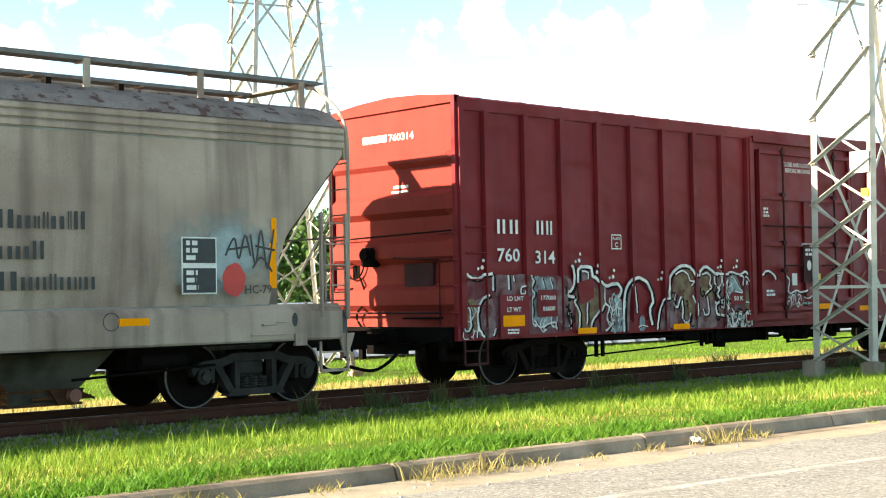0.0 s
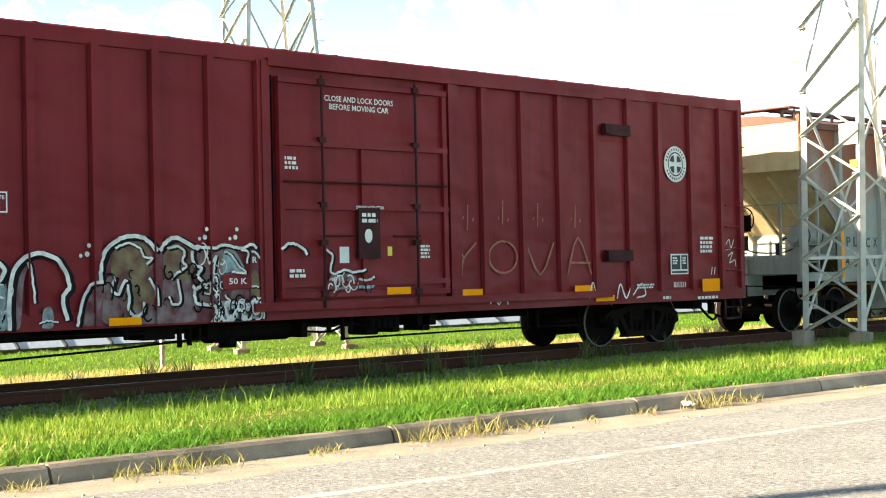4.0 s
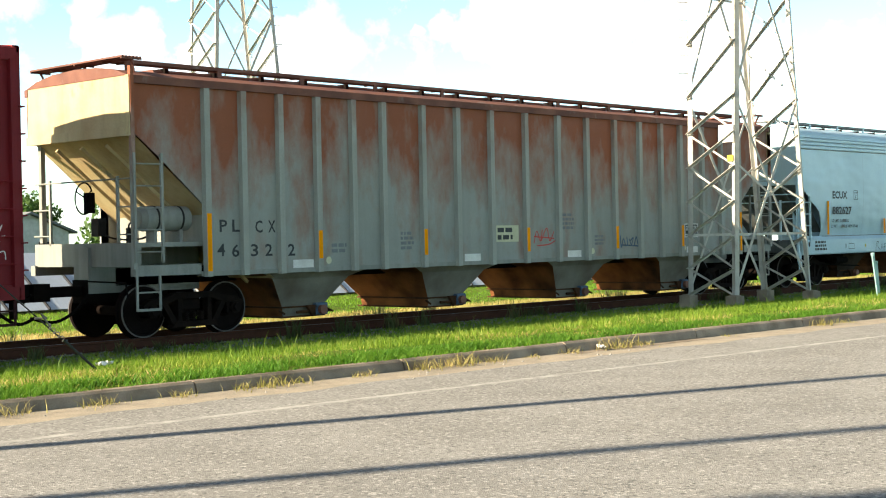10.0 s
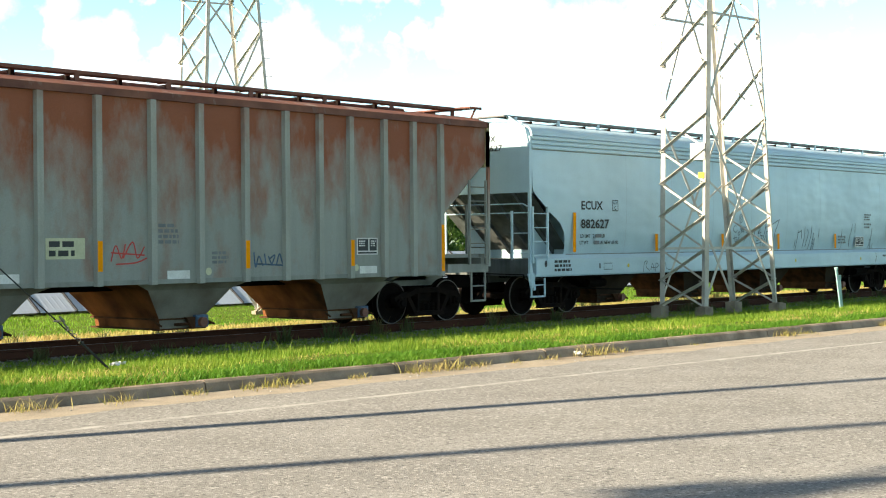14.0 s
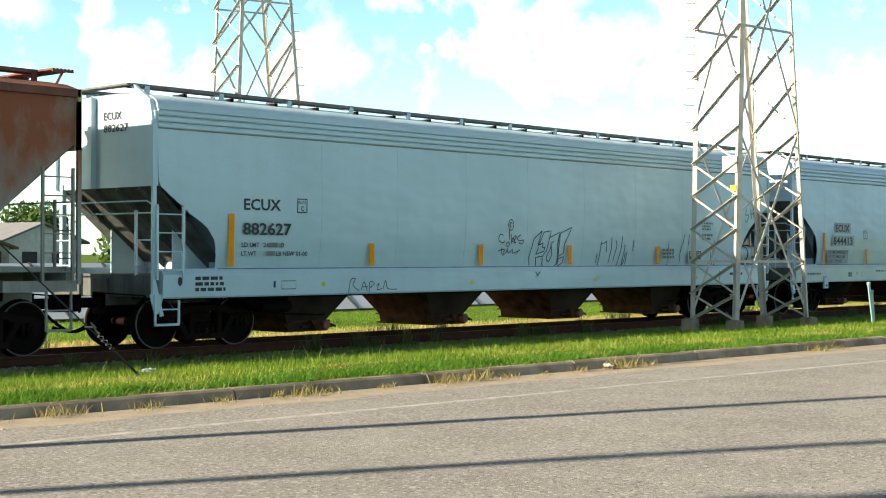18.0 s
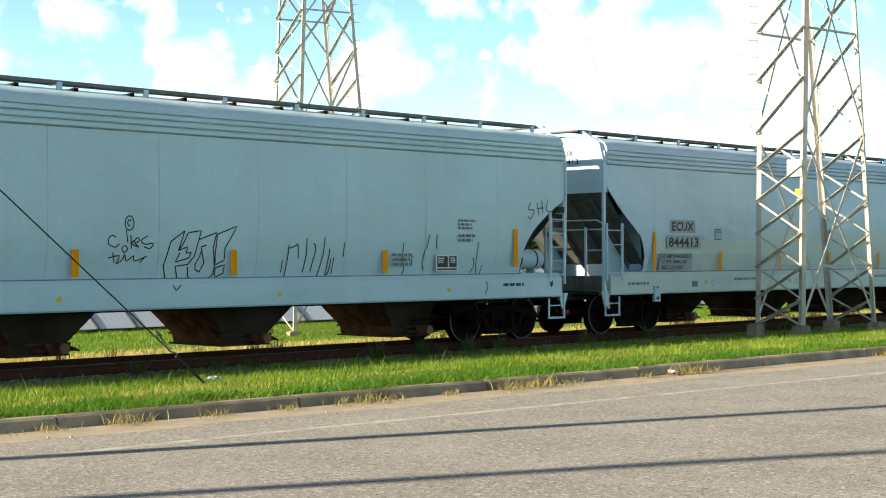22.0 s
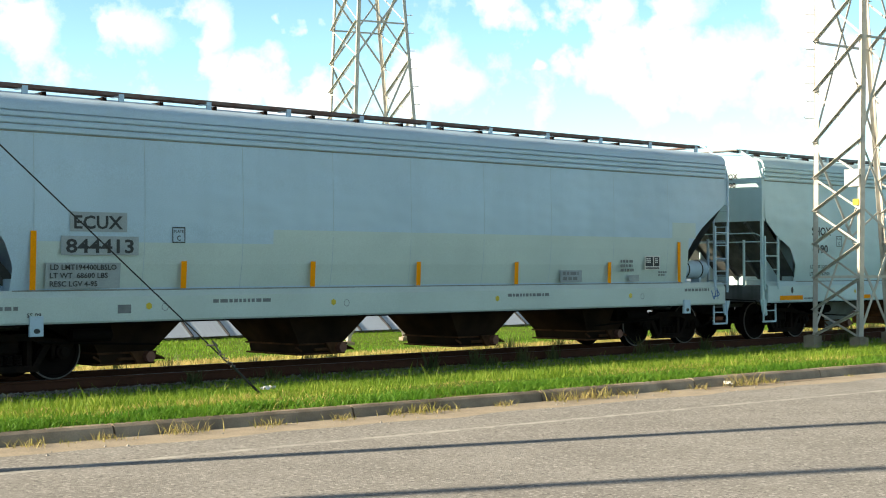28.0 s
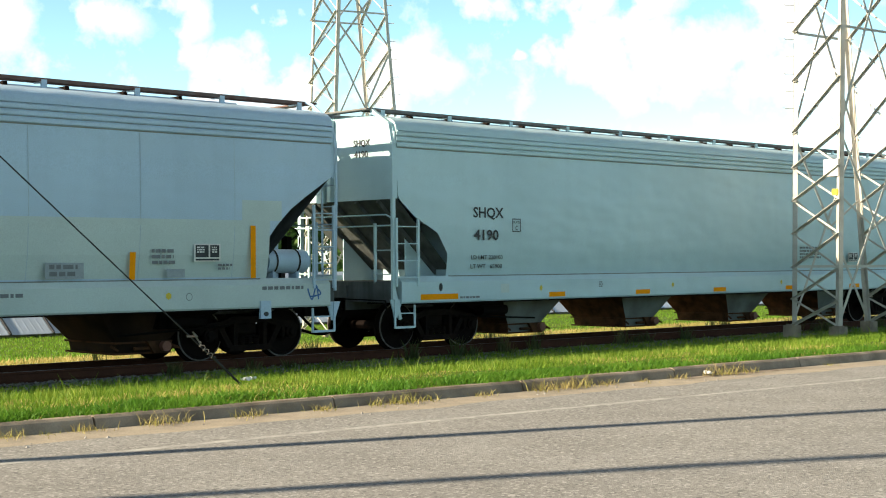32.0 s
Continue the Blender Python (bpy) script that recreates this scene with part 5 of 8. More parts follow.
    dabs = [(M_SPRAY_WHITE, 6.92, 7.72, 0.84, 1.02, 46, 0.022), (M_SPRAY_BLACK, 6.92, 7.72, 0.84, 1.06, 30, 0.022), (t, 3.60, 3.90, 0.84, 1.40, 14, 0.026), (M_SPRAY_WHITE, 3.56, 3.92, 0.84, 1.46, 14, 0.018),
            (M_SPRAY_WHITE, 6.70, 7.10, 1.10, 1.80, 12, 0.018), (M_SPRAY_BLACK, 6.15, 7.10, 1.05, 1.80, 16, 0.024), (M_SPRAY_BLACK, 5.2, 6.05, 0.95, 1.5, 12, 0.022), (M_SPRAY_BLACK, 2.3, 2.62, 0.95, 1.6, 8, 0.03), (M_SPRAY_WHITE, 1.70, 2.20, 0.98, 1.14, 7, 0.016), (M_SPRAY_WHITE, 0.1, 0.4, 0.84, 1.4, 6, 0.018)]
    sprayed(car, fills, lines, dabs, posts, SIDE - 0.006, 5)
    dots(car, ((0.46, 1.94), (2.78, 2.06), (3.24, 1.86), (3.66, 1.78), (5.0, 1.74), (6.80, 1.96), (7.30, 1.96), (8.20, 1.97)), SIDE - 0.02)
    door_lines = [(0.04, [(8.06, 1.80), (8.16, 1.88), (8.30, 1.88), (8.46, 1.80), (8.51, 1.72)]), (0.035, [(8.86, 1.80), (8.98, 1.70), (8.94, 1.50), (9.02, 1.44), (9.20, 1.50), (9.40, 1.46), (9.62, 1.50)]), (0.03, [(8.96, 1.36), (9.10, 1.28), (9.28, 1.34)]), (0.03, [(9.46, 1.36), (9.64, 1.34), (9.78, 1.38)])]
    door_fills = [(g, [(8.90, 1.22), (8.94, 1.42), (9.2, 1.44), (9.40, 1.40), (9.40, 1.22)]), (t, [(9.44, 1.22), (9.46, 1.34), (9.76, 1.34), (9.74, 1.22)])]
    sprayed(car, door_fills, door_lines, [(M_SPRAY_WHITE, 8.92, 9.40, 1.20, 1.36, 12, 0.018), (M_SPRAY_BLACK, 8.92, 9.7, 1.20, 1.36, 8, 0.018)], (), -1.70, 8)


M_SPRAY_GREY = surface("silver_grey_spray", (0.235, 0.165, 0.17), 0.7, spec=0.1, col2=(0.115, 0.03, 0.032), scale=5.0, amount=1.0, bump=0.0)
M_SPRAY_OLIVE = surface("olive_spray", (0.22, 0.165, 0.095), 0.7, spec=0.1, col2=(0.13, 0.055, 0.045), scale=5.0, amount=1.0, bump=0.0)
M_SPRAY_TEAL = surface("pale_teal_spray", (0.30, 0.42, 0.44), 0.7, spec=0.1, col2=(0.16, 0.10, 0.11), scale=6.0, amount=1.0, bump=0.0)
M_SPRAY_MAUVE = surface("mauve_spray", (0.17, 0.075, 0.085), 0.7, spec=0.1, col2=(0.12, 0.014, 0.018), scale=4.0, amount=1.0, bump=0.0)
M_SPRAY_BLACK = surface("black_spray", (0.010, 0.009, 0.010), 0.8, spec=0.04, col2=(0.03, 0.018, 0.02), scale=6.0, amount=0.7, bump=0.0)
M_SPRAY_WHITE = surface("white_spray", (0.80, 0.76, 0.73), 0.7, spec=0.1, col2=(0.46, 0.42, 0.41), scale=7.0, amount=0.9, bump=0.0)
M_CHALK = surface("faded_chalk_paint", (0.34, 0.14, 0.075), 0.8, col2=(0.20, 0.045, 0.035), scale=5.0, amount=0.7, bump=0.0)
# the wall red made brighter and pinker to carry sunlight on the ends
M_RED_END = surface("sunlit_oxide_red_end_paint", (0.28, 0.042, 0.032), 0.7, spec=0.06, col2=(0.25, 0.036, 0.028), scale=1.4, amount=0.6, streak=0.15, bump=0.05)


def car_boxcar():
    L, zt, zf = 19.4, 4.69, 0.80
    car = thing("boxcar", 21.03, TRACK_Y, 0, "oxide red boxcar with silver graffiti along its lower wall", "boxcar", "cars of the train")
    w = Shape()
    for k in (-1, 1):
        w.box(0.0, L, *sorted((k * 1.48, k * 1.57)), 1.02, zt - 0.20)
    pieces("side_wall", w, M_RED, car)
    s = Shape()
    for k in (-1, 1):
        s.prism_x([(k * 1.45, zt - 0.22), (k * 1.615, zt - 0.22), (k * 1.62, zt - 0.03), (k * 1.56, zt), (k * 1.45, zt)][::k], 0, L)
    pieces("top_plate", s, M_RED, car)
    q = Shape()
    for k in (-1, 1):
        q.prism_x([(k * 1.45, zf), (k * 1.60, zf), (k * 1.60, zf + 0.22), (k * 1.45, zf + 0.24)][::k], 0, L)
    pieces("side_sill", q, M_RED, car)
    r = Shape()
    pr = [(1.58, zt - 0.005), (0.8, zt + 0.06), (0, zt + 0.10), (-0.8, zt + 0.06), (-1.58, zt - 0.005), (-1.58, zt - 0.06), (1.58, zt - 0.06)]
    r.prism_x(pr, 0.0, L)
    for i in range(20):
        x = 0.5 + i * (L - 1.0) / 19
        r.prism_x([(1.60, zt), (0.8, zt + 0.09), (0, zt + 0.13), (-0.8, zt + 0.09), (-1.60, zt), (-1.5, zt - 0.03), (1.5, zt - 0.03)], x - 0.04, x + 0.04)
    part("roof", r, M_RED, car)
    u = Shape()
    u.box(0.1, L - 0.1, -1.5, 1.5, 0.98, 1.06)
    u.box(0.5, L - 0.5, -0.3, 0.3, 0.62, 0.98)
    for i in range(12):
        x = 1.2 + i * (L - 2.4) / 11
        u.box(x - 0.05, x + 0.05, -1.48, 1.48, 0.78, 0.98)
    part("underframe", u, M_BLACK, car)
    for x in [0.06, 0.62, 1.54, 2.42, 3.36, 4.26, 5.17, 6.07, 6.95, 7.78, 11.62, 12.24, 13.16, 14.08, 15.0, 15.93, 16.82, 17.77, 18.71, L - 0.07]:
        for k in (-1, 1):
            p = Shape()
            p.prism_z([(x - 0.07, k * 1.57), (x - 0.055, k * 1.642), (x + 0.055, k * 1.642), (x + 0.07, k * 1.57)][::-k], zf + 0.2, zt - 0.2)
            part("wall_post", p, M_RED, car)
        # thin dark strips paint the crease shade beside each post
        g = Shape()
        for dx in (-0.088, 0.076):
            g.box(x + dx, x + dx + 0.012, -1.573, -1.57, zf + 0.24, zt - 0.22)
        if 0.3 < x < L - 0.3:
            pieces("post_edge_shade", g, M_REDDARK, car)
    # pressed ends with five bulging ribs
    for left in (True, False):
        X, g = (0.0, -1) if left else (L, 1)
        e = Shape()
        prof, z = [], 1.0
        zs = [1.0, 1.28, 1.38, 1.62, 1.72, 2.05, 2.15, 2.38, 2.48, 2.80, 2.90, 3.13, 3.23, 3.62, 3.70, 3.80, 3.88, zt + 0.02]
        outs = [0, 0, .13, .13, 0, 0, .13, .13, 0, 0, .13, .13, 0, 0, .08, .08, 0, 0]
        n = len(zs)
        for yy in (-1.585, -1.40, 1.40, 1.585):
            edge = abs(yy) > 1.5
            prof += [(X + g * (0 if edge else o), yy, zz) for zz, o in zip(zs, outs)]
        fs = [(c * n + i, (c + 1) * n + i, (c + 1) * n + i + 1, c * n + i + 1) for c in range(3) for i in range(n - 1)]
        e.add(prof, fs if not left else [f[::-1] for f in fs])
        part("end_wall", e, M_RED_END, car)
        d = Shape()
        d.prism_x([(1.60, zt - 0.10), (1.60, zt + 0.01), (0.8, zt + 0.095), (0, zt + 0.135), (-0.8, zt + 0.095), (-1.60, zt + 0.01), (-1.60, zt - 0.10)], *sorted((X - g * 0.06, X + g * 0.045)))
        part("roof_end_cap", d, M_RED_END, car)
        d = Shape()
        es = Shape()
        es.box(*sorted((X, X + g * 0.14)), -1.5, 1.5, zf - 0.02, 1.02)
        es.box(*sorted((X, X + g * 0.30)), -0.36, 0.36, zf - 0.22, zf + 0.20)
        for yy in (-1.25, -0.75, 0.75, 1.25):
            es.box(*sorted((X + g * 0.02, X + g * 0.11)), yy - 0.05, yy + 0.05, 0.48, zf)
        es.tube([(X + g * 0.24, -1.5, 0.86), (X + g * 0.30, -0.9, 0.74), (X + g * 0.42, -0.1, 0.80)], 0.018, 6)
        part("end_beam", es, M_BLACK, car)
        d.box(*sorted((X - g * 0.02, X + g * 0.06)), -1.60, -1.52, zf, zt)
        d.box(*sorted((X - g * 0.02, X + g * 0.06)), 1.52, 1.60, zf, zt)
        pieces("end_sill", d, M_RED, car)
        for yy in (-1.42, 1.15):
            for i in range(4 if left else 7):
                z = 1.25 + i * 0.42
                rr = Shape()
                rr.tube([(X + g * 0.02, yy - 0.18, z), (X + g * 0.13, yy - 0.18, z), (X + g * 0.13, yy + 0.22, z), (X + g * 0.02, yy + 0.22, z)], 0.013, 6)
                part("end_rung", rr, M_RED, car)
        br = Shape()
        br.box(*sorted((X, X + g * 0.25)), -1.2, -0.5, 1.15, 1.18)
        br.tube([(X + g * 0.12, -1.55, 2.55), (X + g * 0.14, 1.2, 2.5)], 0.015, 6)
        part("brake_step", br, M_BLACK, car)
        if left:
            words("760314", 0.05, 4.10, 0.12, M_SIGNW, car, X - 0.006, width=0.62, end=True)
            eb = Shape()
            for q in range(4):
                eb.add([(X - 0.006, 0.72 - q * 0.16, 4.10), (X - 0.006, 0.58 - q * 0.16, 4.10), (X - 0.006, 0.58 - q * 0.16, 4.22), (X - 0.006, 0.72 - q * 0.16, 4.22)], [(0, 1, 2, 3)])
            for q in range(3):
                eb.add([(X - 0.006, -0.05 + 0.05 * q, 3.30 - 0.09 * q), (X - 0.006, -0.42, 3.30 - 0.09 * q), (X - 0.006, -0.42, 3.35 - 0.09 * q), (X - 0.006, -0.05 + 0.05 * q, 3.35 - 0.09 * q)], [(0, 1, 2, 3)])
            pieces("end_lettering", eb, M_SIGNW, car)
            gb = Shape()
            gb.box(X - 0.22, X - 0.02, 0.30, 0.56, 2.02, 2.34, 0.04)
            gb.tube([(X - 0.28, 0.44, 2.22), (X - 0.18, 0.44, 2.22)], 0.10, 12)
            part("brake_gear_housing", gb, M_BLACK, car)
            gb = Shape()
            gb.box(X - 0.06, X - 0.01, -1.05, -0.35, 1.45, 2.05)
            gb.tube([(X - 0.16, -1.30, 1.05), (X - 0.16, -1.30, 2.1), (X - 0.16, -0.2, 2.15)], 0.018, 6)
            gb.tube([(X - 0.14, 1.3, 1.25), (X - 0.14, -1.3, 1.25)], 0.02, 6)
            pieces("end_fitting", gb, M_REDDARK, car)
            hand_wheel(car, X, 0.95, 2.1, -1)
            ch = Shape()
            ch.tube(bezier([(-0.05, 0.8, 1.85), (-0.1, 0.6, 1.5), (-0.1, 0.85, 1.2), (-0.05, 0.7, 0.95)], 6), 0.02, 6)
            part("brake_chain", ch, M_BLACK, car)
        coupler(car, 0.0 if left else L, -1 if left else 1, L)
        x0 = 0.10 if left else L - 0.60
        for i in range(4):
            z = 1.35 + i * 0.42
            rr = Shape()
            rr.tube([(x0, SIDE + 0.02, z), (x0, SIDE - 0.05, z), (x0 + 0.5, SIDE - 0.05, z), (x0 + 0.5, SIDE + 0.02, z)], 0.013, 6)
            part("side_rung", rr, M_RED, car)
        step(car, x0, 0.42, 0.85, M_REDDARK)
    # sliding plug door
    d = Shape()
    d.box(8.05, 11.35, -1.64, -1.59, 1.12, 4.28)
    door = part("door", d, M_RED, car)
    f = Shape()
    for z in (1.14, 1.30, 2.42, 3.34, 4.24):
        f.box(8.05, 11.35, -1.705, -1.64, z - 0.04, z + 0.04)
    for x, zz in ((8.10, 4.19), (9.62, 3.29), (11.30, 4.19)):
        f.box(x - 0.045, x + 0.045, -1.695, -1.64, 1.19, zz)
    pieces("door_rib", f, M_RED, door)
    for x in (8.82, 10.66):
        r = Shape()
        r.tube([(x, -1.72, 0.95), (x, -1.72, 4.35)], 0.022, 8)
        for z in (1.15, 1.9, 2.45, 3.4, 4.25):
            r.box(x - 0.06, x + 0.06, -1.74, -1.66, z - 0.04, z + 0.04)
        part("lock_rod", r, M_REDDARK, door)
    for z, x0, x1 in ((2.0, 8.82, 9.40), (2.0, 10.15, 10.70), (2.78, 8.1, 11.3)):
        h = Shape()
        h.tube([(x0, -1.73, z), (x1, -1.73, z)], 0.018, 6)
        part("door_handle", h, M_REDDARK, door)
    g = Shape()
    g.box(9.48, 9.90, -1.72, -1.64, 1.66, 2.42)
    part("lock_housing", g, M_REDDARK, door)
    o = Shape()
    o.box(7.9, 15.2, -1.68, -1.60, zt - 0.27, zt - 0.16)
    o.box(7.6, 15.3, -1.70, -1.585, 0.93, 1.05)
    pieces("door_track", o, M_RED, car)
    for x in (7.99, 11.41):
        p = Shape()
        p.box(x - 0.02, x + 0.02, -1.60, -1.572, 1.06, 4.30)
        part("door_seal", p, M_BLACK, car)
    for x in (7.86, 11.50):
        p = Shape()
        p.box(x - 0.07, x + 0.07, -1.66, -1.585, zf + 0.2, zt - 0.2)
        part("door_post", p, M_RED, car)
    for z in (3.90, 1.66):
        a = Shape()
        a.box(15.22, 15.95, -1.66, -1.60, z - 0.10, z + 0.10)
        a.box(15.20, 15.36, -1.72, -1.66, z - 0.08, z + 0.08)
        part("door_stop", a, M_REDDARK, car)
    words("CLOSE AND LOCK DOORS", 8.93, 3.99, 0.085, M_SIGNW, door, -1.646, width=1.34)
    words("BEFORE MOVING CAR", 9.02, 3.87, 0.085, M_SIGNW, door, -1.646, width=1.16)
    words("OPENING INSTRUCTION", 9.44, 2.40, 0.05, M_SIGNW, door, -1.709, width=0.55)
    t = bars(8.16, 8.42, 2.96, 3.14, 3, -1.648, seed=7)
    bars(10.78, 10.98, 1.66, 1.86, 4, -1.648, t, seed=8)
    bars(9.54, 9.84, 2.20, 2.34, 2, -1.725, t, seed=9)
    part("small_print", t, M_SIGNW, door)
    c = Shape()
    c.add([(9.66 + 0.075 * math.cos(v), -1.728, 2.0 + 0.105 * math.sin(v)) for v in np.linspace(0, 6.28, 19)[:-1]], [tuple(range(17, -1, -1))])
    c.plate(9.16, 9.34, 1.60, 1.84, -1.648)
    pieces("door_sticker", c, M_SIGNW, door)
    yl = Shape()
    yl.plate(10.10, 10.19, 1.70, 1.84, -1.648)
    part("yellow_tag", yl, M_YELLOW, door)
    reflectors(car, (10.02,), 1.11, 1.22, 0.48, y=-1.712)
    reflectors(car, (11.66, 14.38), 1.05, 1.15, 0.48, y=-1.63)
    reflectors(car, (14.93,), 0.86, 0.96, 0.50, y=-1.63)
    reflectors(car, (18.02,), 0.96, 1.20, 0.55, y=-1.63)
    reflectors(car, (0.90,), 1.00, 1.18, 0.50, y=-1.656)
    reflectors(car, (2.70, 5.30), 0.83, 0.93, 0.48, y=-1.656)
    y = -1.60
    b = Shape()   # owner's initials as plain blocks
    for x0, x1 in ((0.83, 1.08), (1.12, 1.38), (1.76, 1.98), (2.00, 2.19)):
        w = x1 - x0
        b.plate(x0 + 0.10 * w, x0 + 0.34 * w, 2.51, 2.74, y).plate(x0 + 0.60 * w, x0 + 0.84 * w, 2.51, 2.74, y)
    pieces("lettering", b, M_SIGNW, car)
    words("760", 0.85, 2.06, 0.22, M_SIGNW, car, y, width=0.52, bold=0.02)
    words("314", 1.74, 2.03, 0.22, M_SIGNW, car, y, width=0.48, bold=0.02)
    plate_mark(car, 3.68, 2.28, 0.27, 0.26, M_SIGNW, y)
    boxcar_graffiti(car)
    pb = Shape()
    for x0, x1, z0, z1, tilt in ((0.84, 1.52, 0.84, 1.52, 0.0), (1.73, 2.20, 1.14, 1.59, 0.0), (2.72, 3.14, 1.38, 1.76, 0.06), (7.08, 7.56, 1.26, 1.46, 0.0)):
        pb.add([(x0 + tilt, -1.65, z0 - tilt), (x1, -1.65, z0 + tilt), (x1 - 0.3 * tilt, -1.65, z1 + 0.4 * tilt), (x0, -1.65, z1 - tilt)], [(0, 1, 2, 3)])
    pieces("repaint_patch", pb, M_RED, car)
    words("LD LMT", 1.00, 1.42, 0.075, M_SIGNW, car, -1.654, width=0.38)
    words("177000", 1.80, 1.42, 0.075, M_SIGNW, car, -1.654, width=0.36)
    words("LT WT", 1.00, 1.24, 0.075, M_SIGNW, car, -1.654, width=0.32)
    words("86000", 1.84, 1.24, 0.075, M_SIGNW, car, -1.654, width=0.30)
    words("50 K", 7.18, 1.33, 0.085, M_SIGNW, car, -1.654, width=0.30)
    words("R", 7.58, 1.62, 0.09, M_SIGNW, car, -1.654, width=0.08)
    sp = bars(1.0, 1.3, 0.88, 0.96, 2, -1.654, seed=11)
    bars(8.2, 8.5, 1.40, 1.52, 2, -1.69, sp, seed=12)
    part("small_print", sp, M_SIGNW, car)
    # round emblem
    lg = Shape()
    lg.add([(17.31 + 0.335 * math.cos(v), y, 3.355 + 0.335 * math.sin(v)) for v in np.linspace(0, 6.2832, 41)[:-1]], [tuple(range(40))])
    em = part("round_emblem", lg, M_SIGNW, car, "white round emblem with a dark ring and cross")
    cr = Shape()
    cr.ribbon([(17.31 + 0.215 * math.cos(v), 3.355 + 0.215 * math.sin(v)) for v in np.linspace(0, 6.2832, 37)], 0.025, y - 0.004)
    for i in range(26):
        v = i * 6.2832 / 26
        if 0.25 < v % 3.1416 < 2.9:
            cr.ribbon([(17.31 + rr * math.cos(v), 3.355 + rr * math.sin(v)) for rr in (0.255, 0.30)], 0.03, y - 0.004)
    part("emblem_ring", cr, M_SIGNB, em)
    cx = Shape()
    for v in (0.785, 2.356, 3.927, 5.498):
        cx.add([(17.31 + rr * math.cos(v + o), y - 0.005, 3.355 + rr * math.sin(v + o)) for rr, o in ((0.05, 0), (0.18, -0.5), (0.19, 0), (0.18, 0.5))], [(0, 1, 2, 3)])
    pieces("emblem_cross", cx, M_SIGNB, em)
    data_label(car, 17.10, 17.63, 1.30, 1.68, y)
    words("BX-211", 17.18, 1.06, 0.10, M_SIGNW, car, y, width=0.36)
    t2 = bars(18.02, 18.45, 1.70, 2.00, 4, y, seed=13)
    bars(16.1, 16.6, 1.06, 1.14, 2, y, t2, seed=14)
    bars(16.85, 17.15, 0.85, 0.90, 1, -1.606, t2, seed=15)
    bars(17.9, 18.6, 0.82, 0.87, 1, -1.606, t2, seed=16)
    part("small_print", t2, M_SIGNW, car)
    scrawl(car, "graffiti", [[(18.85, 1.86), (18.95, 1.95), (19.0, 1.78), (19.1, 1.95)], [(18.9, 1.62), (19.05, 1.7), (18.95, 1.5), (19.12, 1.55), (19.15, 1.42)], [(18.83, 1.75), (19.15, 1.78)]], 0.018, M_SIGNW, y)
    scrawl(car, "graffiti", [[(18.3, 1.28), (18.34, 1.42)], [(18.4, 1.28), (18.43, 1.42)], [(14.75, 0.9), (14.85, 1.2), (14.95, 0.92)], [(14.78, 1.0), (14.95, 1.02)], [(12.3, 0.90), (12.42, 1.02), (12.5, 0.88), (12.62, 1.02), (12.72, 0.88)]], 0.02, M_SIGNW, -1.632)
    scrawl(car, "graffiti", [[(15.5, 0.9), (15.6, 1.15), (15.75, 0.9), (15.9, 1.12)], [(15.95, 0.95), (16.2, 1.15), (16.3, 0.95), (16.05, 0.9)]], 0.03, M_SPRAY_WHITE, -1.632)
    scrawl(car, "chalk_writing", [[(11.62, 1.86), (11.75, 1.66)], [(12.05, 1.9), (11.75, 1.64), (11.70, 1.36)]], 0.035, M_CHALK, y, 3)
    scrawl(car, "chalk_writing", [[(12.66 + 0.33 * math.cos(v), 1.66 + 0.26 * math.sin(v)) for v in np.linspace(1.2, 7.6, 14)]], 0.035, M_CHALK, y, 3)
    scrawl(car, "chalk_writing", [[(13.22, 1.88), (13.55, 1.35), (13.90, 1.9)]], 0.035, M_CHALK, y, 3)
    scrawl(car, "chalk_writing", [[(14.24, 1.34), (14.52, 1.99), (14.86, 1.34)], [(14.28, 1.55), (14.84, 1.54)]], 0.035, M_CHALK, y, 3)
    scrawl(car, "chalk_mark", [[(x, 2.1 + d), (x + 0.02, 2.5 + d)] for x, d in ((11.85, 0.0), (12.66, 0.1), (13.5, 0.06), (14.45, 0.05))] + [[(x - 0.1, 2.28), (x - 0.08, 2.32)] for x in (11.85, 12.66, 13.5, 14.45)] + [[(x + 0.12, 2.25), (x + 0.14, 2.3)] for x in (11.85, 12.66, 13.5, 14.45)], 0.02, M_CHALK, y, 3)
    for x in (1.62 + 0.89, L - 1.62 - 0.89):
        truck(car, x)
    tk = Shape()
    tk.tube([(7.25, -0.95, 0.66), (8.65, -0.95, 0.66)], 0.17, 14)
    tk.tube([(7.62, -0.95, 0.42), (7.62, -0.95, 0.66)], 0.13, 10)
    tk.box(7.05, 7.22, -1.30, -0.7, 0.56, 0.80)
    tk.box(8.70, 8.80, -1.30, -0.7, 0.52, 0.80)
    for x0, x1, z0 in ((6.0, 6.48, 0.60), (9.90, 10.12, 0.50), (10.14, 10.40, 0.58), (10.42, 10.56, 0.52), (10.96, 11.34, 0.60), (11.05, 11.2, 0.52)):
        tk.box(x0, x1, -1.36, -0.9, z0, 0.80, 0.02)
    for q in range(5):
        tk.tube([(9.96 + 0.12 * q, -1.40, 0.60), (9.96 + 0.12 * q, -1.40, 0.74)], 0.05, 8)
    tk.tube([(2.8, -1.2, 0.40), (5.6, -1.22, 0.50), (7.5, -1.25, 0.61)], 0.018, 6)
    tk.tube([(9.55, -1.25, 0.46), (12.4, -1.25, 0.47), (15.0, -1.25, 0.45)], 0.018, 6)
    tk.tube(bezier([(8.8, -1.3, 0.72), (9.2, -1.3, 0.66), (9.5, -1.3, 0.70), (9.9, -1.3, 0.64)], 5), 0.025, 6)
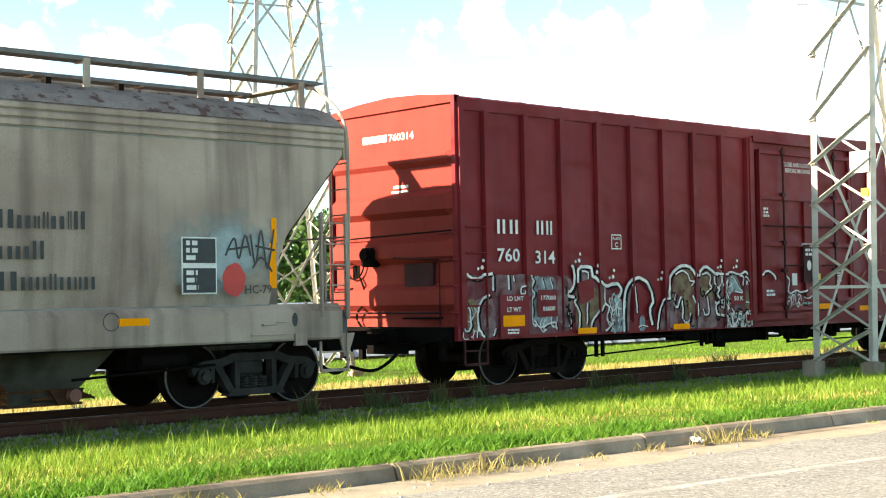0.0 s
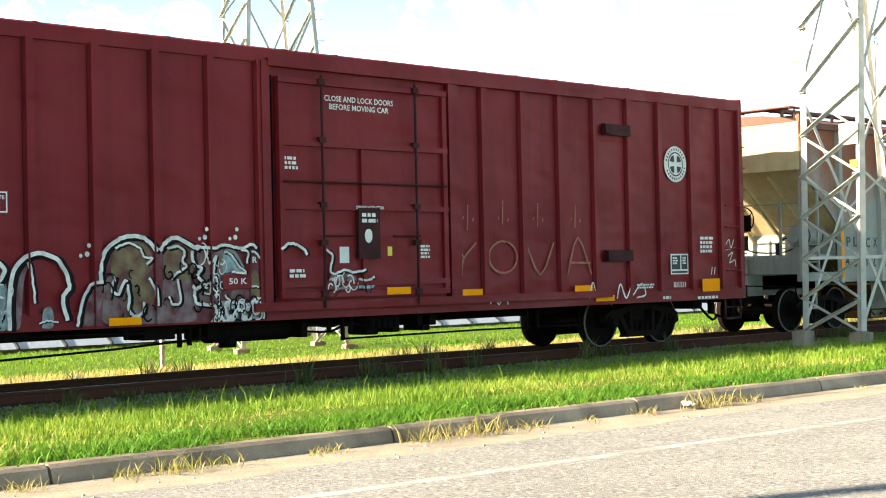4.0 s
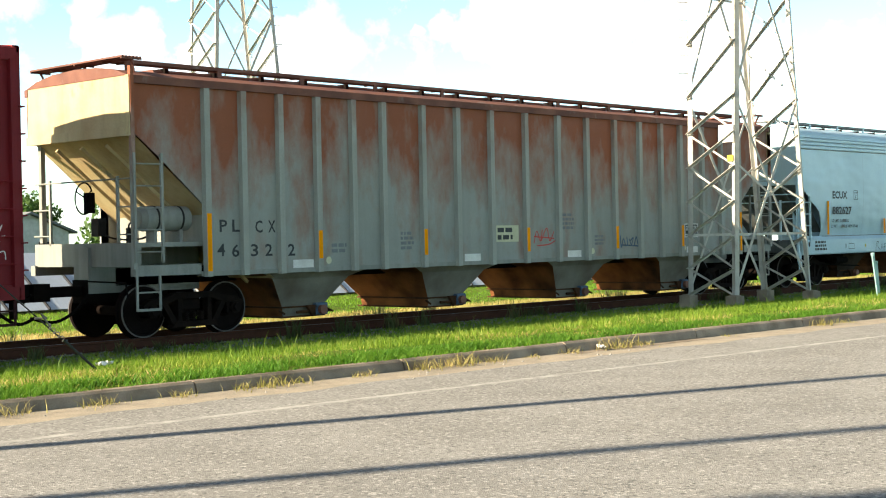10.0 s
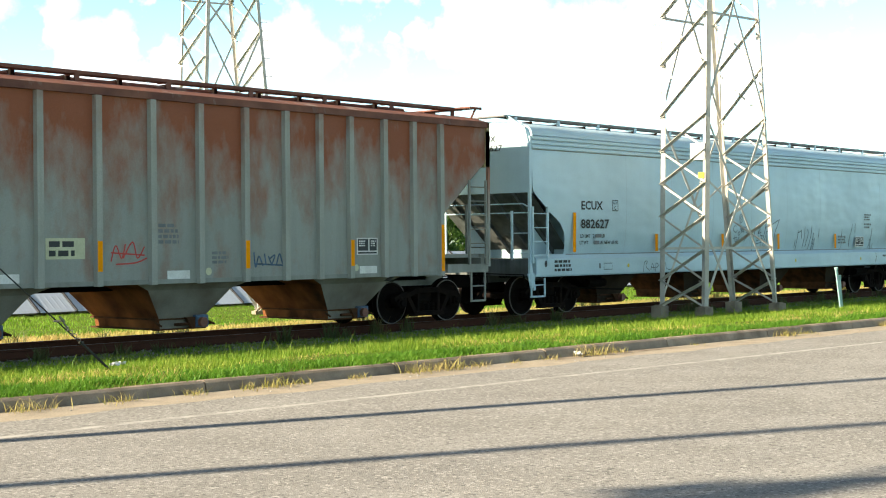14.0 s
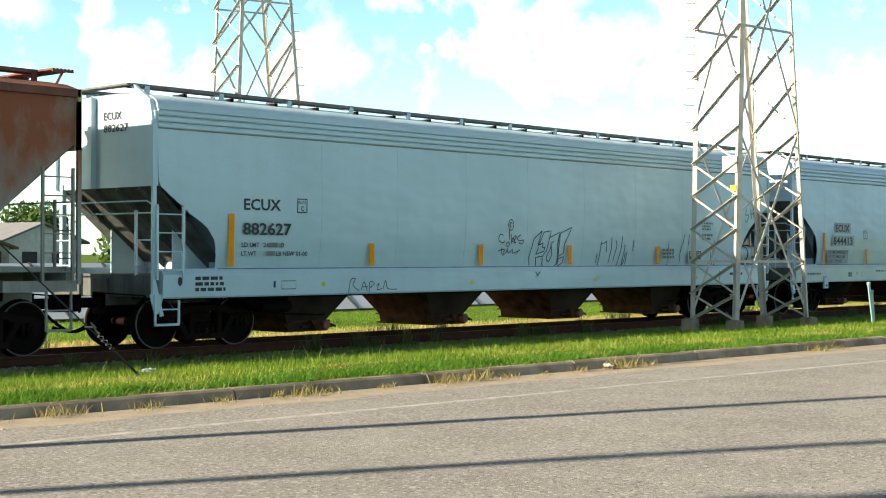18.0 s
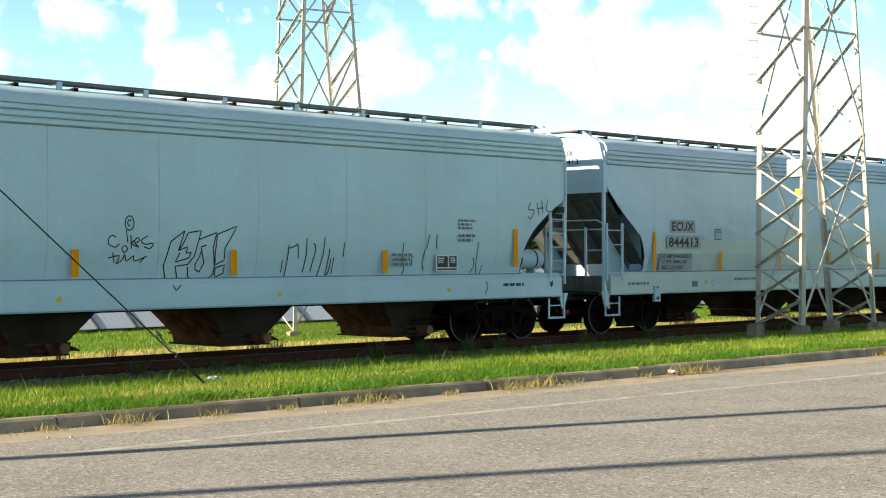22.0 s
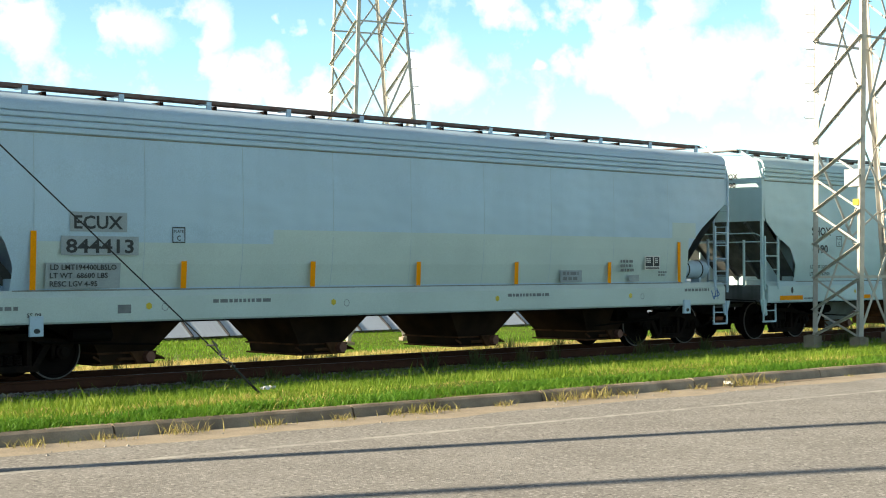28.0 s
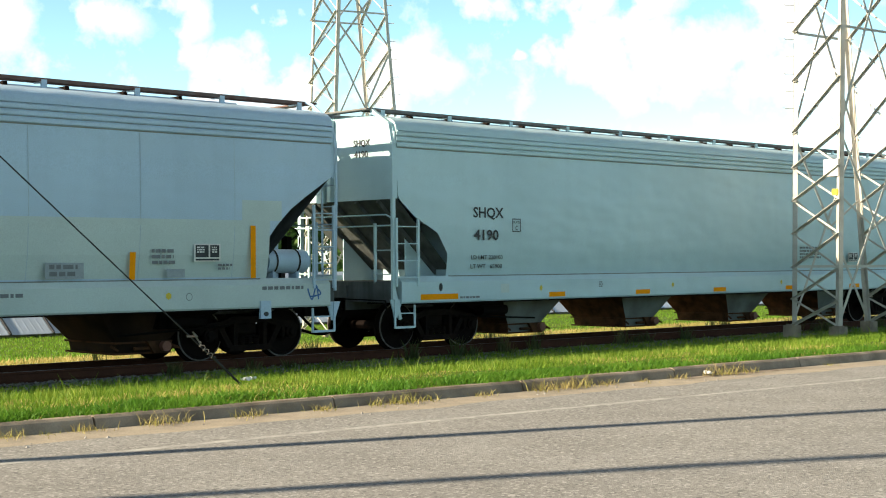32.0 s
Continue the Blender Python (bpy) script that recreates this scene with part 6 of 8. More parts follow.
    tk.tube(bezier([(8.8, -1.2, 0.60), (9.3, -1.2, 0.58), (9.6, -1.2, 0.66), (9.9, -1.2, 0.58)], 5), 0.02, 6)
    tk.tube([(4.3, -1.36, 0.72), (6.0, -1.36, 0.70)], 0.022, 6)
    tk.box(5.55, 6.8, -1.42, -1.36, 0.74, 0.80)
    tk.box(3.0, 4.3, -1.42, -1.30, 0.70, 0.80)
    for x, z0 in ((3.55, 0.40), (3.72, 0.40), (5.75, 0.62), (6.58, 0.48), (6.74, 0.50), (6.9, 0.60), (9.46, 0.44), (9.62, 0.56), (9.2, 0.58), (13.5, 0.42), (13.75, 0.42)):
        tk.box(x - 0.022, x + 0.022, -1.34, -1.28, z0, 0.82)
    pieces("brake_gear", tk, M_BLACK, car)
    return car


# ---- third car: grey, rust-streaked ribbed hopper ----
def car_ribbed_hopper():
    L, zt, zf = 20.52, 4.40, 1.10
    car = thing("hopper_car", 42.5, TRACK_Y, 0, "grey ribbed hopper car with rust running down from its roof", "hopper car", "cars of the train")
    cut = [(0.0, 4.6), (0.0, 3.55), (0.59, 3.08), (1.49, 2.30), (1.50, 1.0)]
    prof = [(1.52, zf), (1.52, 1.5), (1.52, 2.3), (1.52, 3.08), (1.52, 3.55), (1.52, 4.0), (1.52, zt)]
    part("body", side_sheets(prof, None, (cut, cut), L), M_GREY, car)
    for x in (1.58, 2.39, 3.25, 4.16, 5.07, 5.88, 7.00, 8.03, 9.09, 10.23, 11.36, 12.42, 13.49, 14.50, 15.39, 16.23, 17.21, 18.09, 18.95):
        for k in (-1, 1):
            p = Shape()
            p.prism_z([(x - 0.08, k * 1.52), (x - 0.06, k * 1.605), (x + 0.06, k * 1.605), (x + 0.08, k * 1.52)][::-k], zf - 0.07, zt - 0.132)
            part("side_post", p, M_GREY_POST, car)
    c = Shape()
    for k in (-1, 1):
        c.box(0.0, L, *sorted((k * 1.50, k * 1.60)), zt - 0.13, zt + 0.0)
    pieces("top_chord", c, M_RUSTROOF, car)
    s = Shape()
    for k in (-1, 1):
        s.box(1.45, L - 1.45, *sorted((k * 1.40, k * 1.535)), zf - 0.06, zf + 0.02)
        s.box(0.05, 1.40, *sorted((k * 1.45, k * 1.588)), 1.08, 1.26)
        s.box(L - 1.40, L - 0.05, *sorted((k * 1.45, k * 1.588)), 1.08, 1.26)
    pieces("side_sill", s, M_GREY_PLAIN, car)
    r = Shape()
    pts = [(1.56, zt), (1.2, zt + 0.11), (0.7, zt + 0.19), (0, zt + 0.22), (-0.7, zt + 0.19), (-1.2, zt + 0.11), (-1.56, zt)]
    r.prism_x(pts, 0.0, L)
    part("roof", r, M_RUSTROOF, car)
    for left in (True, False):
        X = (lambda x: x) if left else (lambda x: L - x)
        g = 1 if left else -1
        e = Shape()
        e.add([(X(0.01), y, z) for y, z in [(-1.52, 3.42), (1.52, 3.42)] + pts], [tuple(range(9))])
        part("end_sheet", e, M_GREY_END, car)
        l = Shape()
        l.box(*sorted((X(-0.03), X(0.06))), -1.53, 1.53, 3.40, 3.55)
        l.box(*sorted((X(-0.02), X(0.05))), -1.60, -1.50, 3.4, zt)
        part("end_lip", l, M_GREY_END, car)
        # left slope coloured as sunlit, right slope as shaded
        sl = Shape()
        x1 = X(3.1)
        sl.add([(X(0.02), -1.5, 3.52), (X(0.02), 1.5, 3.52), (x1, 1.5, 0.95), (x1, -1.5, 0.95)], [(0, 1, 2, 3)])
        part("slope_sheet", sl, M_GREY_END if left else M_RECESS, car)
        for y in (-0.75, 0.0, 0.75):
            sl = Shape()
            sl.bar((X(0.1), y, 3.28), (x1, y, 0.88), 0.05, 0.06)
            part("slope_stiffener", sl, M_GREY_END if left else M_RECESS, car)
        end_works(car, L, M_GREY_PLAIN, left, left, 3.3, deck=1.66 if left else 1.5)
        coupler(car, 0.05 if left else L - 0.05, -1 if left else 1, L)
    a = Shape()
    a.box(0.0, 0.07, SIDE - 0.02, SIDE + 0.05, 1.2, 4.55)
    pieces("corner_post", a, M_GREY, car)
    ladder(car, 0.03, 0.58, 1.30, 3.12, 5, M_GREY_PLAIN)
    step(car, 0.08, 0.52, 1.1, M_GREY_PLAIN, 0.46)
    ladder(car, L - 0.72, L - 0.16, 1.25, 3.1, 6, M_GREY_PLAIN)
    step(car, L - 0.62, 0.45, 1.1, M_GREY_PLAIN, 0.46)
    t = Shape()
    t.box(L - 0.05, L + 0.02, SIDE, SIDE + 0.06, 1.2, 4.2)
    pieces("corner_post", t, M_GREY, car)
    cs = Shape()
    cs.box(0.6, L - 0.6, -0.22, 0.22, 0.90, 1.2)
    part("centre_sill", cs, M_BLACK, car)
    fs = Shape()
    fs.box(3.0, L - 3.0, -1.48, 1.48, 1.10, 1.16)
    part("floor_sheet", fs, M_RUSTY, car)
    for x in (4.2, 8.15, 12.4, 16.6):
        bay(car, x, M_BAYGREY, 1.28, 1.0)
    for x in (1.64, L - 1.45):
        truck(car, x)
    running_board(car, L, 0.62, 0.92, 4.74, M_RUSTROOF, 0.15, span=1.9, post_mat=M_RUSTROOF, under=zt + 0.25, foot=1.3)
    hatch_covers(car, L, zt + 0.27, M_RUSTROOF)
    for x in (0.2, L - 0.2):
        w = Shape()
        for i in range(6):
            w.box(x - 0.2 + i * 0.07, x - 0.16 + i * 0.07, -1.4, 1.4, 4.71, 4.74)
        for y in (-1.38, 0, 1.38):
            w.bar((x - 0.2, y, 4.70), (x + 0.2, y, 4.70), 0.03)
            w.bar((x, y, 4.70), (x + (0.1 if x < 1 else -0.1), y * 0.95, zt + 0.05), 0.04)
        part("end_walkway", w, M_RUSTROOF, car)
    y = -1.526
    for ch, x, z in (("P", 1.86, 1.80), ("L", 2.14, 1.80), ("C", 2.66, 1.78), ("X", 2.96, 1.78), ("4", 1.80, 1.38), ("6", 2.12, 1.36), ("3", 2.55, 1.36), ("2", 2.88, 1.36), ("2", 3.42, 1.35)):
        words(ch, x, z, 0.22, M_SIGNB, car, y, width=0.17)
    reflectors(car, (1.53, 4.11, 6.95, 10.18, 13.44, 16.18, 18.90), 1.28, 1.80, 0.10, y=-1.608)
    reflectors(car, (1.53, 18.90), 1.80, 2.12, 0.10, y=-1.608)
    reflectors(car, (1.53, 18.90), 1.12, 1.28, 0.10, y=-1.608)
    wl = Shape()
    for x in (3.54, 8.23, 11.69, 16.5):
        wl.plate(x, x + 0.50, 1.09, 1.27, y)
    pieces("white_patch", wl, M_SIGNW, car)
    pl = Shape()
    pl.plate(9.22, 9.98, 1.50, 1.85, y)
    sign = part("placard", pl, M_CREAM, car)
    part("placard_print", bars(9.28, 9.92, 1.55, 1.80, 2, y - 0.004, seed=20), M_SIGNB, sign)
    data_label(car, 16.42, 17.02, 1.50, 1.84, y, cell=M_SIGNB)
    sp = bars(4.5, 4.9, 1.38, 1.55, 2, y, seed=21)
    bars(6.35, 6.75, 1.4, 1.75, 4, y, sp, seed=22)
    bars(11.5, 12.0, 1.75, 2.1, 4, y, sp, seed=23)
    bars(12.7, 13.1, 1.38, 1.6, 3, y, sp, seed=24)
    part("small_print", sp, M_FAINT, car)
    scrawl(car, "graffiti", [[(10.5, 1.45), (10.6, 1.72), (10.72, 1.5), (10.8, 1.75)], [(10.75, 1.5), (10.95, 1.78), (11.05, 1.5), (11.2, 1.7)], [(10.5, 1.6), (11.2, 1.55)], [(10.6, 1.4), (11.0, 1.42), (11.25, 1.5)]], 0.025, M_REDP, y)
    scrawl(car, "graffiti", [[(13.70, 1.58), (13.74, 1.30), (13.82, 1.50), (13.92, 1.32)], [(13.96, 1.55), (14.0, 1.34)], [(14.06, 1.50), (14.14, 1.36), (14.22, 1.52), (14.08, 1.44)], [(14.26, 1.34), (14.34, 1.54), (14.42, 1.36), (14.5, 1.46)], [(13.72, 1.36), (14.48, 1.32)]], 0.032, M_BLUEF, y)
    ds = Shape()
    for x in (4.42, 8.06, 12.62, 16.40):
        ds.add([(x + 0.07 * math.cos(v), y - 0.004, 1.24 + 0.07 * math.sin(v)) for v in np.linspace(0, 6.28, 15)[:-1]], [tuple(range(14))])
    pieces("round_sticker", ds, M_CREAM, car)
    for x in (4.2, 8.15, 12.4, 16.6):
        gb = Shape()
        gb.box(x + 0.22, x + 0.50, -1.16, -1.06, 0.21, 0.44, 0.02)
        part("gate_box", gb, M_BLUEF, car, "faded blue gate latch box")
    return car


M_RUSTROOF = surface("rusted_roof_paint", (0.20, 0.075, 0.045), 0.75, col2=(0.11, 0.04, 0.03), scale=2.0, amount=0.9, rust=((0.26, 0.20, 0.17), 0.58, 0.66, 0.7), bump=0.2)
# grey end paint with warm sunlight put into its yellow, plus rust patches
M_GREY_END = surface("sunlit_end_paint", (0.56, 0.45, 0.26), 0.6, spec=0.15, col2=(0.46, 0.31, 0.15), scale=1.5, amount=0.6, streak=0.25, rust=((0.26, 0.12, 0.06), 0.66, 0.74, 0.7), rust_z=(3.0, 4.8), bump=0.05)
M_BAYGREY = surface("rust_washed_grey_paint", (0.25, 0.23, 0.19), 0.8, spec=0.1, col2=(0.13, 0.10, 0.075), scale=1.3, amount=0.9, bump=0.15)
M_BAYGREY3 = surface("dusty_grey_bay_paint", (0.20, 0.215, 0.205), 0.8, spec=0.1, col2=(0.09, 0.08, 0.065), scale=1.3, amount=0.8, bump=0.15)
M_CREAM = surface("yellowed_placard", (0.62, 0.60, 0.40), 0.6, bump=0.0)
M_FAINT = surface("faded_lettering", (0.18, 0.19, 0.20), 0.6, scale=8.0, amount=0.6, bump=0.0)


# ---- fourth to sixth cars: pale curved-side hoppers ----
def seams(car, xs, z0, z1, mat):
    for x in xs:
        s = Shape()
        pr = [(1.46, 1.36), (1.50, 1.55), (1.555, 1.85), (1.585, 2.2), (1.60, 2.6), (1.60, 3.0), (1.59, 3.4), (1.578, 3.86)]
        n = len(pr)
        vs = [(x + dx, -(y + 0.004), z) for dx in (-0.006, 0.006) for y, z in pr]
        s.add(vs, [(i, n + i, n + i + 1, i + 1) for i in range(n - 1)])
        part("weld_seam", s, mat, car)


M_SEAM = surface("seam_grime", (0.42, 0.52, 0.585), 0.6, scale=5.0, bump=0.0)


def car_pale_hopper_one():
    L = 20.75
    cut = [(0.16, 4.6), (0.18, 2.90), (0.65, 2.56), (0.81, 2.43), (1.22, 2.20), (1.42, 1.95), (1.48, 1.7), (1.50, 1.3)]
    car = curved_hopper("hopper_car", "pale grey curved-side hopper car with black lettering and scribbles", 64.4, L, M_WHITE, cut,
                        [(0.16, 4.6), (0.18, 3.0), (0.45, 2.86), (0.80, 2.63), (1.10, 2.40), (1.32, 2.15), (1.45, 1.9), (1.50, 1.6), (1.50, 1.3)], 2.88, 4.20, (1.62, L - 1.55),
                        (4.3, 8.4, 12.55, 16.7), bay_slope=M_RUSTY)
    end_ladders(car, L, M_WHITE)
    seams(car, (3.98, 6.05, 8.12, 10.19, 12.26, 14.33, 16.40, 18.47), 1.4, 3.86, M_SEAM)
    y = -1.607
    words("ECUX", 2.06, 2.51, 0.21, M_SIGNB, car, y, width=0.89, bold=0.032)
    words("882627", 2.04, 2.06, 0.22, M_SIGNB, car, y, width=1.17, bold=0.032)
    plate_mark(car, 3.35, 2.48, 0.25, 0.27, M_SIGNB, y)
    words("LD LMT", 2.02, 1.83, 0.085, M_SIGNB, car, -1.592, width=0.42)
    words("LT WT", 2.02, 1.67, 0.085, M_SIGNB, car, -1.576, width=0.36)
    words("LB NEW 01-00", 2.85, 1.67, 0.085, M_SIGNB, car, -1.576, width=0.78)
    words("LB", 2.90, 1.83, 0.085, M_SIGNB, car, -1.592, width=0.14)
    words("21", 2.53, 1.83, 0.085, M_SIGNB, car, -1.592, width=0.12)
    sp = Shape()
    sp.plate(2.67, 2.88, 1.83, 1.915, -1.592).plate(2.62, 2.82, 1.67, 1.755, -1.578)
    part("repainted_figures", sp, M_FAINT, car)
    reflectors(car, (1.70,), 1.48, 2.43, 0.12, 0.02, y=-1.612)
    for x in (5.26, 8.54, 11.66, 15.24):
        reflectors(car, (x,), 1.48, 1.92, 0.13, 0.0, y=-1.598)
    reflectors(car, (18.95,), 1.58, 2.38, 0.13, y=-1.612)
    data_label(car, 16.68, 17.29, 1.51, 1.83, -1.59)
    t = bars(17.3, 17.8, 2.35, 2.55, 3, y, seed=31)
    bars(17.3, 17.8, 2.1, 2.25, 2, y, t, seed=32)
    bars(15.5, 16.1, 1.62, 1.86, 3, -1.59, t, seed=33)
    part("small_print", t, M_FAINT, car)
    t = bars(0.95, 1.65, 1.04, 1.30, 3, -1.628, seed=34)
    bars(18.6, 19.3, 1.18, 1.24, 1, -1.628, t, seed=36)
    part("small_print", t, M_SIGNB, car)
    o = Shape()
    for x in (0.62, L - 0.62):
        o.add([(x + 0.05 * math.cos(v), -1.628, 1.22 + 0.08 * math.sin(v)) for v in np.linspace(0, 6.28, 15)[:-1]], [tuple(range(13, -1, -1))])
    pieces("sill_hole", o, M_SIGNB, car)
    o = Shape()
    for x in (4.0, 8.3, 12.7, 17.0):
        o.add([(x + 0.05 * math.cos(v), -1.628, 1.13 + 0.05 * math.sin(v)) for v in np.linspace(0, 6.28, 13)[:-1]], [tuple(range(11, -1, -1))])
    pieces("lube_sticker", o, M_YELLOW, car)
    o = Shape()
    o.ribbon([(2.95, 1.05), (3.3, 1.05), (3.3, 1.2), (2.95, 1.2), (2.95, 1.05)], 0.014, -1.628)
    o.plate(2.75, 2.80, 1.08, 1.2, -1.628)
    part("stencil_box", o, M_SIGNB, car)
    scrawl(car, "graffiti", [[(4.66, 0.95), (4.72, 1.2), (4.85, 1.22), (4.78, 1.1), (4.95, 0.98)], [(5.0, 1.0), (5.08, 1.16), (5.16, 0.98)], [(5.02, 1.06), (5.18, 1.06)], [(5.22, 0.95), (5.24, 1.16), (5.36, 1.12), (5.24, 1.04)], [(5.42, 1.08), (5.5, 1.12), (5.44, 1.0), (5.58, 1.02)], [(5.6, 1.0), (5.68, 1.18), (5.74, 1.02), (6.0, 1.0)]], 0.016, M_SIGNB, -1.629)
    scrawl(car, "graffiti", [[(9.55, 2.24), (9.59, 2.03)], [(9.36, 2.12), (9.30, 2.15), (9.23, 2.11), (9.23, 2.01), (9.36, 1.96), (9.43, 2.02)], [(9.53, 1.99), (9.48, 1.93), (9.53, 1.87), (9.59, 1.93), (9.54, 1.99)], [(9.64, 2.16), (9.66, 1.94)], [(9.74, 2.09), (9.66, 2.02), (9.80, 1.96)], [(9.74, 2.03), (9.81, 2.07), (9.77, 2.12), (9.71, 2.05), (9.80, 1.97)], [(9.97, 2.15), (9.84, 2.07), (9.93, 2.01), (10.08, 2.03), (10.02, 1.94), (9.90, 1.97)], [(9.23, 1.78), (9.44, 1.82), (9.39, 1.69), (9.50, 1.75), (9.54, 1.84), (9.58, 1.73), (9.71, 1.82), (9.73, 1.73), (9.97, 1.81)], [(9.84, 1.70), (9.93, 1.80)], [(9.31, 1.87), (9.35, 1.71)]] + [[(9.61 + 0.085 * math.cos(v), 2.355 + 0.12 * math.sin(v)) for v in np.linspace(-1.6, 4.8, 10)], [(9.61 + 0.035 * math.cos(v), 2.36 + 0.05 * math.sin(v)) for v in np.linspace(0.5, 5.2, 7)]], 0.02, M_SIGNB, curved=True, n=3)
    scrawl(car, "graffiti", [[(10.70, 2.24), (10.43, 2.06), (10.31, 1.65), (10.38, 1.39), (10.50, 1.23), (10.63, 1.35), (10.55, 1.64), (10.80, 1.67), (10.90, 1.79)], [(10.70, 2.24), (10.59, 1.91), (10.67, 2.00), (10.77, 2.21), (11.04, 2.25), (10.91, 1.78)], [(10.59, 1.91), (10.77, 1.97), (10.74, 1.86), (10.85, 1.88), (10.81, 1.78), (10.54, 1.71), (10.62, 1.87)], [(11.01, 2.10), (11.36, 2.22), (11.30, 1.94), (11.36, 1.64), (11.34, 1.50), (11.21, 1.39), (10.96, 1.35), (10.82, 1.47), (10.80, 1.63)], [(11.16, 2.00), (11.05, 1.97), (11.08, 1.84), (11.13, 1.70), (11.05, 1.54), (10.96, 1.58), (10.95, 1.67), (11.02, 1.79), (11.07, 1.94)]], 0.022, M_SIGNB, curved=True, n=0)
    scrawl(car, "graffiti", [[(11.38, 2.19), (11.80, 2.34), (11.55, 1.94), (11.55, 1.74), (11.37, 1.66), (11.35, 1.84), (11.38, 2.19)], [(11.38, 1.61), (11.57, 1.66), (11.55, 1.51), (11.38, 1.44), (11.38, 1.61)]], 0.022, M_SIGNB, curved=True, n=0)
    drips = [[(12.84, 1.74), (12.83, 1.51)], [(12.97, 2.02), (12.94, 1.64), (12.91, 1.42)], [(12.94, 1.95), (13.07, 1.98), (13.18, 2.03)], [(13.18, 2.01), (13.20, 1.76)], [(13.38, 2.13), (13.38, 1.84), (13.33, 1.51)], [(13.54, 2.05), (13.60, 1.95), (13.54, 1.68), (13.51, 1.53)], [(13.81, 2.16), (13.78, 1.84), (13.71, 1.53), (13.67, 1.44)], [(13.94, 1.95), (13.90, 1.63), (13.87, 1.36)], [(13.98, 1.76), (13.95, 1.52), (13.90, 1.46)], [(14.05, 1.79), (14.02, 1.47)]]
    specks = [[(14.29, 2.06), (14.27, 1.79)], [(15.81, 2.06), (15.80, 1.79), (15.87, 1.56), (15.81, 1.43)], [(16.06, 1.82), (16.06, 1.62)], [(16.40, 1.95), (16.35, 1.67), (16.41, 1.52)], [(16.51, 2.24), (16.44, 1.95)], [(16.71, 2.24), (16.71, 1.96)], [(17.78, 1.78), (17.83, 1.61), (17.73, 1.47)], [(17.92, 2.10), (17.88, 1.72), (17.93, 1.41)], [(18.07, 1.63), (18.03, 1.39), (18.13, 1.19), (18.05, 1.01)]]
    scrawl(car, "paint_drip", drips, 0.022, M_SIGNB, curved=True, n=4)
    scrawl(car, "paint_drip", specks, 0.022, M_SIGNB, curved=True, n=4)
    scrawl(car, "graffiti", [[(19.5, 2.95), (19.42, 2.8), (19.6, 2.78), (19.5, 2.6), (19.4, 2.66)], [(19.7, 2.95), (19.75, 2.68)], [(19.85, 3.0), (19.88, 2.72)], [(19.68, 2.82), (19.92, 2.84)], [(20.05, 3.02), (20.0, 2.8), (20.2, 2.76)]], 0.03, M_FAINT, y)
    words("ECUX", 0.05, 4.10, 0.14, M_SIGNB, car, 0.174, width=0.55, end=True)
    words("882627", 0.05, 3.88, 0.14, M_SIGNB, car, 0.174, width=0.75, end=True)
    return car


